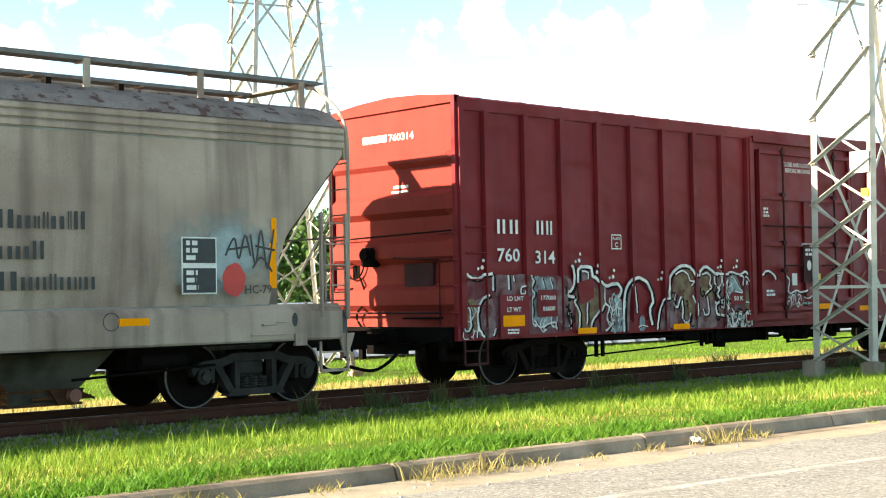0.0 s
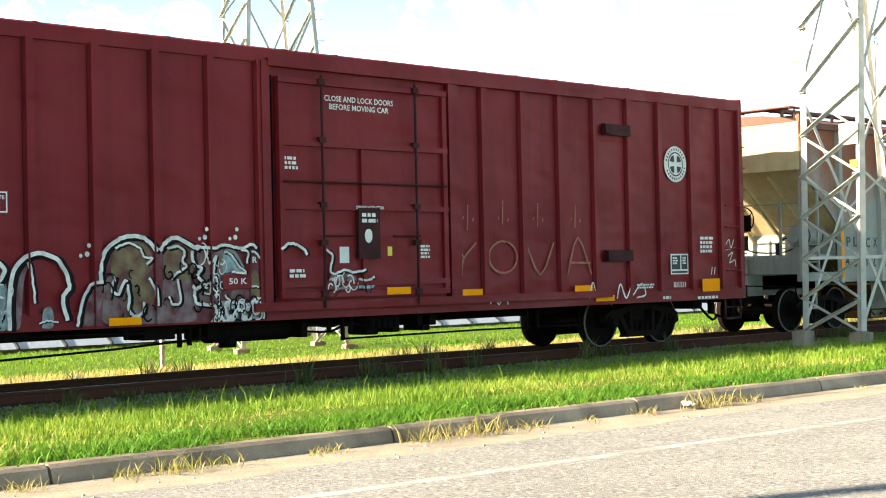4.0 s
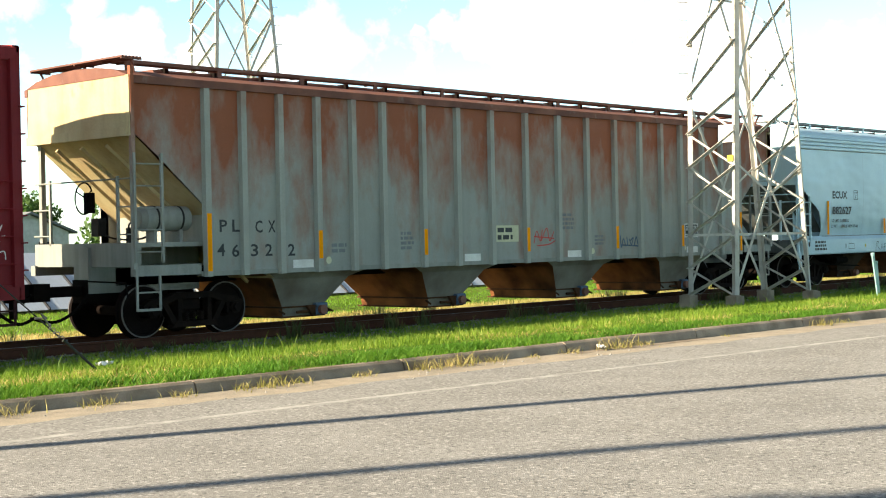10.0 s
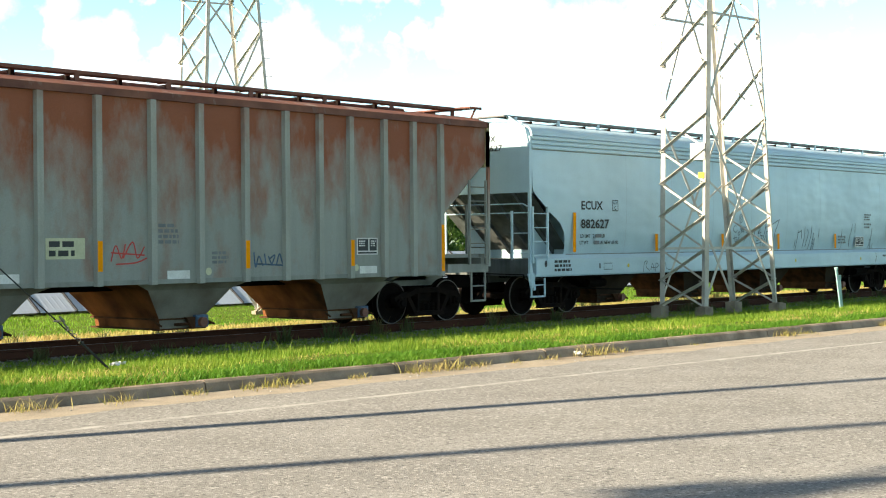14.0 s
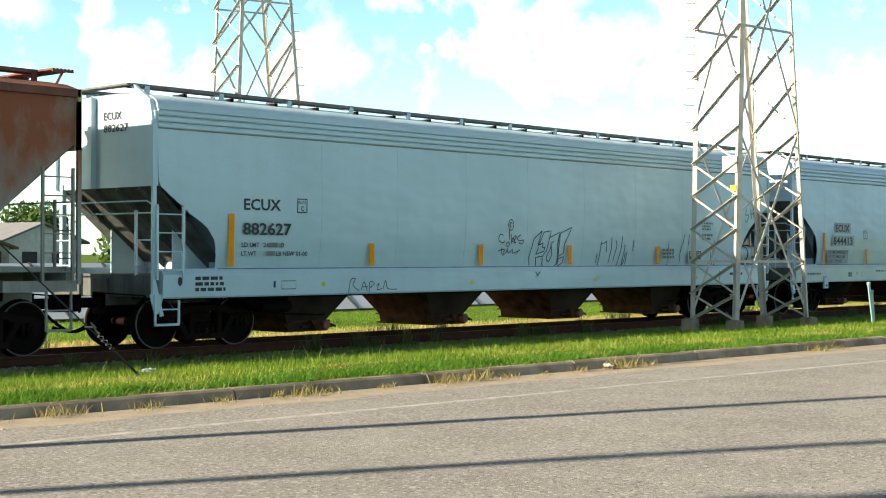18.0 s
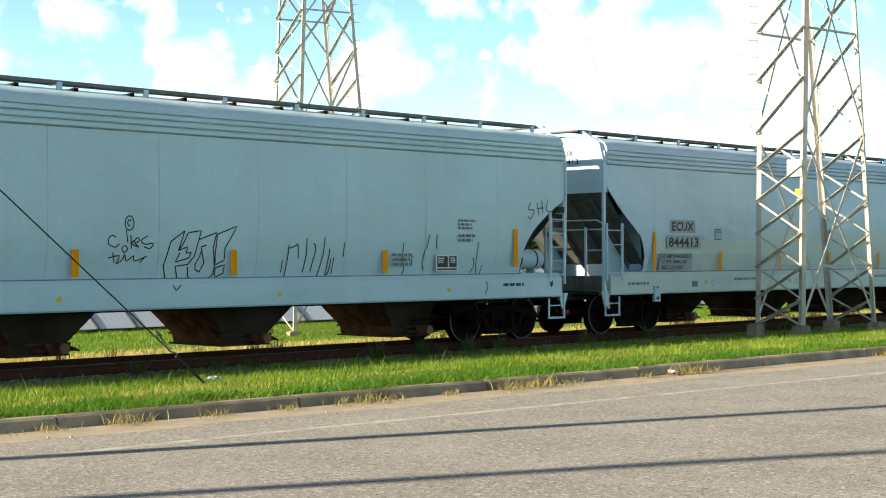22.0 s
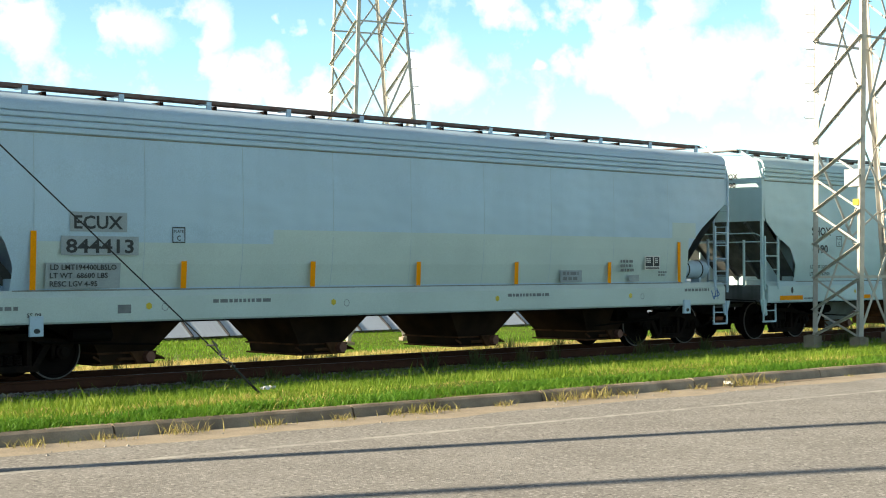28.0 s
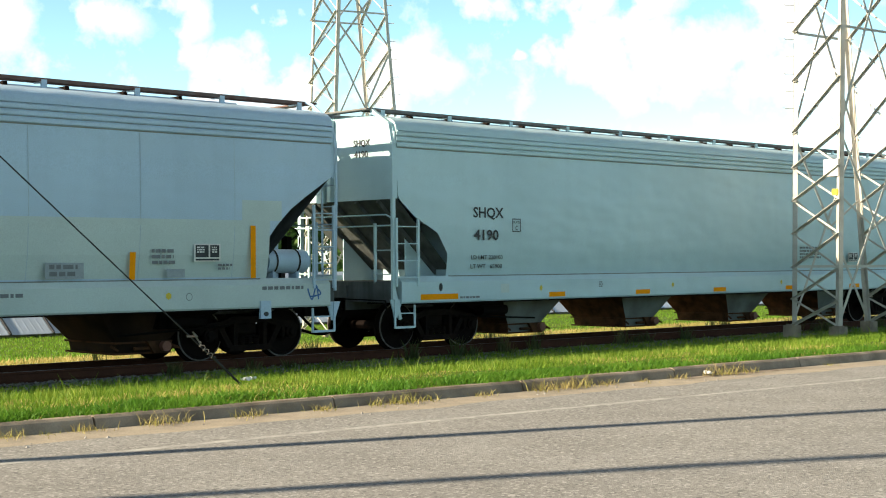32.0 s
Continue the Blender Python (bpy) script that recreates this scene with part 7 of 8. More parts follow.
def car_pale_hopper_two():
    L = 19.70
    cut = [(0.18, 4.6), (0.20, 3.34), (0.74, 2.80), (1.46, 2.24), (1.63, 1.80), (1.60, 1.3)]
    car = curved_hopper("hopper_car", "pale blue-grey hopper car with seamed sides and a cream repainted band", 86.3, L, M_WHITE2, cut,
                        [(0.18, 4.6), (0.20, 3.28), (0.45, 3.12), (0.80, 2.90), (1.15, 2.66), (1.42, 2.40), (1.62, 2.15), (1.72, 1.90), (1.75, 1.6), (1.75, 1.3)], 3.25, 4.20, (1.82, L - 1.65),
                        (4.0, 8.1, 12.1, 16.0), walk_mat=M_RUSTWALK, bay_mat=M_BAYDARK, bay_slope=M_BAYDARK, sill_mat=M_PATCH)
    end_ladders(car, L, M_WHITE2)
    seams(car, (1.95, 3.89, 5.81, 7.77, 9.64, 11.57, 13.51, 15.49, 17.35), 1.4, 3.86, M_SEAM)
    y = -1.607
    pt = Shape()
    pr = [(1.46, 1.38), (1.50, 1.55), (1.555, 1.85), (1.585, 2.2), (1.598, 2.45)]
    for x0, x1, top in ((6.45, 17.4, 4), (17.4, 18.1, 4), (2.0, 6.45, 3)):
        n = top + 1
        pt.add([(x, -(yy + 0.002), z) for x in (x0, x1) for yy, z in pr[:n]], [(i, n + i, n + i + 1, i + 1) for i in range(n - 1)])
    pt.plate(17.5, 18.35, 2.45, 2.80, -1.603)
    part("repainted_band", pt, M_PATCH, car)
    bg = Shape()
    bg.plate(2.55, 3.56, 2.36, 2.67, y - 0.001).plate(2.40, 3.77, 1.99, 2.29, y - 0.001)
    bg.add([(2.15, -1.562, 1.47), (3.45, -1.562, 1.47), (3.45, -1.60, 1.87), (2.15, -1.60, 1.87)], [(0, 1, 2, 3)])
    bg.plate(13.79, 14.46, 1.48, 1.73, -1.588).plate(16.0, 16.35, 1.48, 1.62, -1.575)
    pieces("stencil_patch", bg, M_GREYPATCH, car)
    words("ECUX", 2.62, 2.41, 0.21, M_SIGNB, car, y - 0.006, width=0.86, bold=0.032)
    words("844413", 2.48, 2.03, 0.22, M_SIGNB, car, y - 0.006, width=1.20, bold=0.032)
    words("LD LMT194400LBSLO", 2.22, 1.76, 0.085, M_SIGNB, car, -1.606, width=1.15)
    words("LT WT  68600 LBS", 2.22, 1.63, 0.085, M_SIGNB, car, -1.596, width=1.0)
    words("RESC LGV 4-95", 2.22, 1.50, 0.085, M_SIGNB, car, -1.586, width=0.82)
    plate_mark(car, 4.40, 2.20, 0.25, 0.26, M_SIGNB, y)
    reflectors(car, (1.87,), 1.45, 2.36, 0.10, 0.02, y=-1.612)
    for x in (4.56, 7.24, 9.76, 12.41, 15.27):
        reflectors(car, (x,), 1.45, 1.90, 0.11, 0.02, y=-1.597)
    reflectors(car, (17.67,), 1.45, 2.36, 0.11, y=-1.612)
    data_label(car, 16.52, 17.05, 1.74, 2.04, -1.60)
    t = bars(13.86, 14.40, 1.52, 1.70, 2, -1.594, seed=41)
    bars(15.7, 16.2, 1.7, 1.95, 3, -1.60, t, seed=42)
    bars(17.0, 17.3, 1.6, 1.7, 2, -1.59, t, seed=43)
    part("small_print", t, M_FAINT, car)
    t = bars(5.18, 6.52, 1.20, 1.26, 1, -1.628, seed=44)
    bars(12.2, 13.5, 1.20, 1.26, 1, -1.628, t, seed=45)
    bars(0.9, 1.9, 1.14, 1.20, 1, -1.628, t, seed=46)
    bars(17.9, 18.9, 1.24, 1.30, 1, -1.628, t, seed=47)
    part("small_print", t, M_FAINT, car)
    words("SS 09", 1.82, 1.03, 0.07, M_SIGNB, car, -1.628, width=0.24)
    for x in (1.86, L - 1.85):
        j = Shape()
        j.box(x, x + 0.22, -1.66, -1.60, 0.74, 1.05)
        jp = part("jacking_pad", j, M_WHITE2, car)
        k = Shape()
        k.add([(x + 0.11 + 0.055 * math.cos(v), -1.664, 0.82 + 0.04 * math.sin(v)) for v in np.linspace(0, 6.28, 13)[:-1]], [tuple(range(11, -1, -1))])
        part("pad_hole", k, M_SIGNB, jp)
    o = Shape()
    for x in (3.95, 7.75, 11.9, 16.0):
        o.add([(x + 0.06 * math.cos(v), -1.628, 1.17 + 0.06 * math.sin(v)) for v in (0.52, 1.57, 2.62, 3.67, 4.71, 5.76)], [(5, 4, 3, 2, 1, 0)])
    pieces("lube_sticker", o, M_YELLOW, car)
    o = Shape()
    for x in (4.25, 8.05, 16.4):
        o.ribbon([(x + 0.06 * math.cos(v), 1.15 + 0.06 * math.sin(v)) for v in np.linspace(0, 6.28, 15)], 0.01, -1.628)
    o.plate(3.38, 3.62, 1.06, 1.20, -1.627)
    pieces("round_mark", o, M_FAINT, car)
    scrawl(car, "graffiti", [[(18.9, 1.25), (19.0, 1.05), (19.1, 1.3), (19.15, 1.05)], [(18.95, 1.1), (19.2, 1.15), (19.05, 1.3)]], 0.03, M_BLUEP, -1.629)
    words("ECUX", -0.10, 4.12, 0.13, M_SIGNB, car, 0.20, width=0.5, end=True)
    words("844413", -0.05, 3.92, 0.13, M_SIGNB, car, 0.20, width=0.7, end=True)
    return car


M_RUSTWALK = surface("rusty_grating", (0.15, 0.11, 0.095), 0.7, metal=0.2, col2=(0.13, 0.055, 0.04), scale=5.0, amount=0.9, bump=0.15)
M_GREYPATCH = surface("grey_stencil_patch", (0.34, 0.38, 0.40), 0.6, scale=4.0, amount=0.5, bump=0.0)


def car_pale_hopper_three():
    L = 20.6
    cut = [(0.16, 4.6), (0.20, 2.93), (0.65, 2.57), (1.24, 2.28), (1.53, 1.87), (1.56, 1.3)]
    car = curved_hopper("hopper_car", "pale green-grey curved-side hopper car with short black lettering", 107.2, L, M_WHITE3, cut, cut, 2.92, 4.22, (1.75, L - 1.75),
                        (4.5, 8.4, 12.4, 16.5), bay_mat=M_BAYGREY3, bay_slope=M_RUSTY)
    end_ladders(car, L, M_WHITE3)
    y = -1.607
    words("SHQX", 2.20, 2.60, 0.21, M_SIGNB, car, y, width=0.87, bold=0.032)
    words("4190", 2.22, 2.15, 0.21, M_SIGNB, car, y, width=0.70, bold=0.032)
    plate_mark(car, 3.32, 2.32, 0.25, 0.27, M_SIGNB, y)
    words("LD LMT 220100", 2.15, 1.76, 0.085, M_SIGNB, car, -1.588, width=0.90)
    words("LT WT   65900", 2.15, 1.58, 0.085, M_SIGNB, car, -1.568, width=0.90)
    reflectors(car, (0.75,), 0.98, 1.09, 1.0, y=-1.628)
    for x in (4.40, 7.26, 10.16, 13.2, 16.2):
        reflectors(car, (x,), 0.97, 1.07, 0.50, y=-1.628)
    o = Shape()
    for x in (4.15, 8.6, 13.0):
        o.add([(x + 0.05 * math.cos(v), -1.628, 1.16 + 0.07 * math.sin(v)) for v in (0, 1.57, 3.14, 4.71)], [(3, 2, 1, 0)])
    pieces("lube_sticker", o, M_YELLOW, car)
    t = bars(1.8, 2.4, 0.99, 1.03, 1, -1.628, seed=51)
    bars(6.0, 6.15, 1.15, 1.27, 3, -1.628, t, seed=52)
    bars(13.9, 14.9, 1.75, 2.05, 4, -1.59, t, seed=53)
    part("small_print", t, M_FAINT, car)
    o = Shape()
    o.add([(1.28 + 0.05 * math.cos(v), -1.628, 1.22 + 0.08 * math.sin(v)) for v in np.linspace(0, 6.28, 15)[:-1]], [tuple(range(13, -1, -1))])
    pieces("sill_hole", o, M_SIGNB, car)
    o = Shape()
    o.plate(2.95, 3.2, 1.08, 1.26, -1.627)
    part("stencil_box", o, M_PATCH, car)
    data_label(car, 16.2, 16.7, 1.65, 1.9, -1.59)
    words("SHQX", -0.30, 3.98, 0.13, M_SIGNB, car, 0.19, width=0.5, end=True, bold=0.032)
    words("4190", -0.32, 3.76, 0.13, M_SIGNB, car, 0.19, width=0.42, end=True, bold=0.032)
    v = Shape()
    v.box(0.10, 0.2, 0.55, 0.75, 2.9, 4.5)
    part("end_stiffener", v, M_WHITE3, car)
    return car


TRAIN = [car_tan_hopper(), car_boxcar(), car_ribbed_hopper(), car_pale_hopper_one(), car_pale_hopper_two(), car_pale_hopper_three()]
for ob in scene.objects:
    if ob.name.startswith(("small_print", "placard_print", "graffiti_outline", "graffiti_highlight", "graffiti_tint")):
        tagged(ob, kind="stuff")


# ---- ground, road and track ----
def kerb_y(x):
    """The back edge of the kerb."""
    return 12.92 - 0.038 * x


def make_ground():
    xs = list(np.concatenate([np.linspace(-400, -20, 12), np.linspace(-12, 80, 93), np.linspace(90, 900, 20)]))
    offs = [(-700, -0.25), (-60, -0.25), (-0.5, -0.25), (-0.06, 0.10), (0.25, 0.145), (1.2, 0.16), (2.4, 0.10), (3.6, 0.00), (4.6, -0.09)]
    fixed = [(18.7, -0.18), (19.4, -0.23), (20.0, -0.26), (22.8, -0.26), (23.4, -0.22), (24.2, -0.18), (26.0, -0.22), (28.5, -0.30), (33, -0.32), (45, -0.3), (80, -0.2), (200, 0.2), (900, 1.0)]
    ny = len(offs) + len(fixed)
    vs = []
    for x in xs:
        rows = [(kerb_y(max(-30, min(100, x))) + o, z) for o, z in offs] + fixed
        for k, (y, z) in enumerate(rows):
            b = 0.05 * noise.noise((x * 0.35, y * 0.35, 0)) + 0.02 * noise.noise((x * 1.7, y * 1.7, 3)) if 4 < k < ny - 3 and not 19.3 < y < 23 else 0
            vs.append((x, y, z + b))
    s = Shape()
    s.add(vs, [(i * ny + j, (i + 1) * ny + j, (i + 1) * ny + j + 1, i * ny + j + 1) for i in range(len(xs) - 1) for j in range(ny - 1)])
    g = part("ground", s, M_SOIL, smooth=True)
    tagged(g, "rough green lawn with dry yellow patches", "ground", kind="structure")


def make_road():
    s = Shape()
    xs = np.linspace(-60, 200, 131)
    a = [(x, kerb_y(x) - 0.16, 0.0) for x in xs]
    b = [(x, kerb_y(x) - 6.0, 0.05) for x in xs]
    c = [(x, -16.0, 0.02) for x in xs]
    d = [(x, kerb_y(x) - 0.16, -0.3) for x in xs]
    n = len(xs)
    s.add(c + b + a + d, [(r * n + i, r * n + i + 1, (r + 1) * n + i + 1, (r + 1) * n + i) for r in range(3) for i in range(n - 1)])
    road = part("road", s, M_ASPH)
    tagged(road, "sun-bleached grey asphalt road with fine cracks", "road", kind="structure")
    l = Shape()
    def lane(x, o, lift):
        o = min(5.5, max(0.5, o - 0.06 + 0.032 * max(0.0, x - 8)))
        return (x, kerb_y(x) - o, 0.05 * (o - 0.16) / 5.84 + lift)

    l.add([lane(x, o, lift) for o, lift in ((2.055, -0.002), (2.03, 0.003), (1.93, 0.003), (1.905, -0.002)) for x in xs], [(r * n + i, r * n + i + 1, (r + 1) * n + i + 1, (r + 1) * n + i) for r in range(3) for i in range(n - 1)])
    m = part("road_line", l, M_LINE)
    tagged(m, "faded white edge line on the road", "road marking", kind="structure")
    # kerb stones, cast in lengths
    x, k = -30.0, 0
    kerb = thing("kerb", 0, 0, 0, "worn concrete kerb in cast lengths along the grass verge", "kerb")
    tagged(kerb, kind="structure")
    r = random.Random(4)
    while x < 110:
        w = 3.05
        p = Shape()
        dz = 0.012 * (r.random() - 0.5)
        for i in range(4):
            xa, xb = x + 0.012 + i * (w - 0.024) / 4, x + 0.012 + (i + 1) * (w - 0.024) / 4
            ya, yb = kerb_y(xa), kerb_y(xb)
            A = [(-0.42, -0.05), (-0.42, 0.012), (-0.20, 0.02), (-0.165, 0.13), (-0.13, 0.155), (0.0, 0.155), (0.0, -0.05)]
            q = len(A)
            p.add([(xa, ya + o, z + dz) for o, z in A] + [(xb, yb + o, z + dz) for o, z in A],
                  [(j, (j + 1) % q, q + (j + 1) % q, q + j)[::-1] for j in range(q)] + [tuple(range(q)), tuple(range(2 * q - 1, q - 1, -1))])
        part("kerb_length", p, M_KERB, kerb)
        x += w


M_KERB = surface("dirty_kerb_concrete", (0.35, 0.285, 0.215), 0.95, spec=0.1, col2=(0.17, 0.135, 0.10), scale=2.5, amount=0.9, fine=70, bump=0.3, vary=0.12)


def make_track():
    t = thing("railway_track", 0, TRACK_Y, 0, "rusty rails on dark timber sleepers and weedy ballast", "railway track")
    tagged(t, kind="structure")
    for k in (-1, 1):
        s = Shape()
        o = k * (GAUGE / 2 + 0.035)
        pr = [(-0.075, -0.172), (0.075, -0.172), (0.075, -0.16), (0.012, -0.145), (0.010, -0.045), (0.036, -0.035), (0.036, -0.004), (0.028, 0.0), (-0.028, 0.0), (-0.036, -0.004), (-0.036, -0.035), (-0.010, -0.045), (-0.012, -0.145), (-0.075, -0.16)]
        s.prism_x([(y + o, z) for y, z in pr], -120, 260)
        part("rail", s, M_RAIL, t)
        h = Shape()
        h.box(-120, 260, o - 0.022, o + 0.022, 0.0, 0.0015)
        part("rail_head", h, M_RIM, t)
    b = Shape()
    xs = np.linspace(-120, 260, 381)
    A = [(-2.2, -0.27), (-1.7, -0.20), (-0.8, -0.19), (0.8, -0.19), (1.7, -0.20), (2.2, -0.27)]
    q = len(A)
    rr = random.Random(2)
    b.add([(x, y + 0.08 * (rr.random() - 0.5), z + 0.03 * (rr.random() - 0.5)) for x in xs for y, z in A], [(i * q + j, (i + 1) * q + j, (i + 1) * q + j + 1, i * q + j + 1) for i in range(len(xs) - 1) for j in range(q - 1)])
    part("ballast_bed", b, M_BALLAST, t)
    s = Shape()
    s.box(-0.11, 0.11, -1.3, 1.3, -0.34, -0.174)
    me = s.mesh("sleeper", M_TIE)
    for i in range(150):
        o = new("sleeper", me)
        o.parent = t
        o.matrix_basis = pose(-8 + i * 0.53, rr.uniform(-0.06, 0.06), rr.uniform(-0.012, 0.0), 0, 0, rr.uniform(-1.5, 1.5))


def make_sand():
    s = Shape()
    xs = np.linspace(-10, 60, 281)
    n = len(xs)
    rows = []
    for k, (o, z) in enumerate(((0.215, 0.024), (0.40, 0.017), (0.5, 0.007), (0.78, 0.008), (0.92, -0.004))):
        rows += [(x, kerb_y(x) - o - (0.22 * noise.noise((x * 0.9, 0, 7)) + 0.12 * noise.noise((x * 4.0, 0, 2)) if k > 2 else 0), z) for x in xs]
    s.add(rows, [(r * n + i, (r + 1) * n + i, (r + 1) * n + i + 1, r * n + i + 1) for r in range(4) for i in range(n - 1)])
    tagged(part("gutter_sand", s, M_SAND), "pale washed sand lying along the gutter", "sand", kind="stuff")


def make_stones():
    """Loose ballast stones on the near shoulder and between the rails."""
    r = np.random.RandomState(6)
    n = 9000
    x = 1 + 45 * r.uniform(0, 1, n) ** 1.3
    y = np.where(r.uniform(0, 1, n) < 0.75, r.uniform(19.35, 20.6, n), r.uniform(22.2, 23.2, n))
    z = np.interp(y - TRACK_Y, [-2.2, -1.7, -0.8, 0.8, 1.7, 2.2], [-0.27, -0.205, -0.19, -0.19, -0.205, -0.27])
    q = r.uniform(0.018, 0.042, n)
    base = np.array([(1, 0, 0), (0, 1, 0), (-1, 0, 0), (0, -1, 0), (0.2, 0.1, 0.8), (-0.1, 0, -0.6)])
    v = (base[None] * q[:, None, None] * r.uniform(0.6, 1.3, (n, 6, 1)) + np.stack([x, y, z + 0.01], 1)[:, None]).reshape(-1, 3)
    f = [(0, 1, 4), (1, 2, 4), (2, 3, 4), (3, 0, 4), (1, 0, 5), (2, 1, 5), (3, 2, 5), (0, 3, 5)]
    me = bpy.data.meshes.new("ballast_stones")
    me.from_pydata(v.tolist(), [], [tuple(6 * i + a for a in t) for i in range(n) for t in f])
    me.materials.append(M_STONE)
    tagged(new("ballast_stones", me), "loose grey ballast stones beside the rails", "ballast", kind="stuff")


M_STONE = surface("grey_ballast_stone", (0.30, 0.28, 0.26), 0.9, spec=0.1, col2=(0.14, 0.12, 0.11), scale=9.0, amount=0.9, bump=0.2)
make_stones()
make_ground()
make_road()
make_sand()
make_track()


# ---- steel lattice towers ----
LEAN = -0.023     # the towers lean a little off the upright, by metres a metre along (1, -1)


def tower(cx, cy, turn, zg, wx, wy, kx, ky, H, narrow, wide, label, k_b=1.0):
    """A four-legged lattice tower on concrete footings: widths at the foot and their taper, panel heights on the narrow and the wide faces."""
    t = thing("lattice_tower", cx, cy, zg, label, "lattice tower", "lattice towers", rz=turn)
    a = radians(turn)
    lx, ly = 0.707 * LEAN * (math.cos(a) - math.sin(a)), -0.707 * LEAN * (math.sin(a) + math.cos(a))

    def corner(i, z):
        sx, sy = ((-1, 1), (-1, -1), (1, -1), (1, 1))[i]
        return Vector((sx * (wx - kx * z) / 2 + lx * z, sy * (wy - ky * z) / 2 + ly * z, z))

    def brace(i, z0, j, z1, w, inset=0.0, name="brace"):
        out = (corner(i, 0) + corner(j, 0)).normalized()
        s = Shape()
        s.bar(corner(i, z0) - out * inset, corner(j, z1) - out * inset, w * k_b, 0.012, up=out)
        part(name, s, M_TOWER, t)

    for i in range(4):
        c = corner(i, 0)
        l = Shape()
        l.angle(corner(i, 0.0), corner(i, H), 0.118 * k_b, 0.014, (-c.x, -c.y, 0))
        part("leg", l, M_TOWER, t)
        f = Shape()
        f.prism_z([(c.x + a, c.y + b) for a, b in ((-0.15, -0.15), (0.15, -0.15), (0.15, 0.15), (-0.15, 0.15))], -0.6, 0.10)
        f.box(c.x - 0.10, c.x + 0.10, c.y - 0.10, c.y + 0.10, 0.10, 0.12)
        part("footing", f, M_KERB, t)
    for i, j in ((0, 1), (2, 3)):
        for z0, z1 in zip(narrow, narrow[1:]):
            brace(*((1, z0, 0, z1) if i == 0 else (2, z0, 3, z1)), 0.046, 0.016)
            out = (corner(i, 0) + corner(j, 0)).normalized() * (1 if i == 0 else -1)
            p, q = (corner(1, z1), corner(0, z0)) if i == 0 else (corner(2, z1), corner(3, z0))
            s = Shape()
            s.bar(p + out * 0.04, q + out * 0.04, 0.010, 0.08 * k_b, up=out)
            s.bar(p - Vector((0, 0, 0.03)), q - Vector((0, 0, 0.03)), 0.046 * k_b, 0.010, up=out)
            part("brace", s, M_TOWER, t)
            for q, z in ((i, z0), (j, z0)):
                g = Shape()
                c = corner(q, z)
                d = (corner(j if q == i else i, z) - c).normalized()
                g.bar(c, c + d * 0.14, 0.11 * k_b, 0.010, up=(0, 0, 1))
                part("gusset", g, M_TOWER, t)
    for i, j in ((1, 2), (3, 0)):
        for n, (z0, z1) in enumerate(zip(wide, wide[1:])):
            brace(i, z0, j, z1, 0.075)
            brace(j, z0, i, z1, 0.06, 0.016)
            zm = z0 + (z1 - z0) * 0.5
            if n == 0:
                m = (corner(i, zm) + corner(j, zm)) / 2
                for q in (i, j):
                    s = Shape()
                    s.bar(corner(q, zm + 0.75), m, 0.05 * k_b, 0.010, up=(corner(i, 0) + corner(j, 0)).normalized())
                    part("brace", s, M_TOWER, t)
                brace(i, 1.5, j, 1.5, 0.06, 0.03, "strut")
            else:
                brace(i, zm, j, zm, 0.06, 0.03, "strut")
    return t, corner


near, nc = tower(30.31, 17.90, -6.3, 0.05, 2.97, 1.345, 0.120, -0.007, 15.0, (0.1, 0.72, 1.48, 2.28, 3.07, 3.87, 4.72, 5.97, 7.17, 8.37, 9.6, 10.8, 12.0, 13.2, 14.4), (0.12, 4.72, 9.6, 13.8),
                 "weathered steel lattice tower standing on four concrete footings")
for k in range(16):
    c = nc(0, 4.9 + k * 0.42)
    s = Shape()
    s.tube([tuple(c), (c.x - 0.12 - 0.06 * (k % 2), c.y + 0.12, c.z), (c.x - 0.13 - 0.06 * (k % 2), c.y + 0.13, c.z + 0.03)], 0.012, 6)
    part("step_bolt", s, M_TOWER, near)
c = nc(1, 3.85)
s = Shape()
s.box(c.x - 0.03, c.x - 0.01, c.y + 0.02, c.y + 0.44, 3.62, 4.02)
part("notice_plate", s, M_SIGNW, near, "blank white notice plate")
s = Shape()
s.box(c.x - 0.04, c.x - 0.02, c.y + 0.04, c.y + 0.20, 3.18, 3.32)
part("yellow_tag", s, M_YELLOW, near)
far, fc = tower(25.34, 30.64, -17.2, -0.30, 2.63, 2.03, 0.124, 0.012, 14.5, (0.1, 1.0, 1.9, 2.8, 3.7, 4.7, 5.6, 6.4, 7.15, 7.97, 8.95, 10.2, 11.2, 12.2, 13.2, 14.2), (0.1, 4.1, 7.97, 9.95, 12.0, 14.0), "pale steel lattice tower standing beyond the track", 0.8)
for k in range(14):
    c = fc(2, 5.2 + k * 0.5)
    s = Shape()
    s.tube([tuple(c), (c.x + 0.14, c.y - 0.08, c.z)], 0.012, 6)
    part("step_bolt", s, M_TOWER, far)


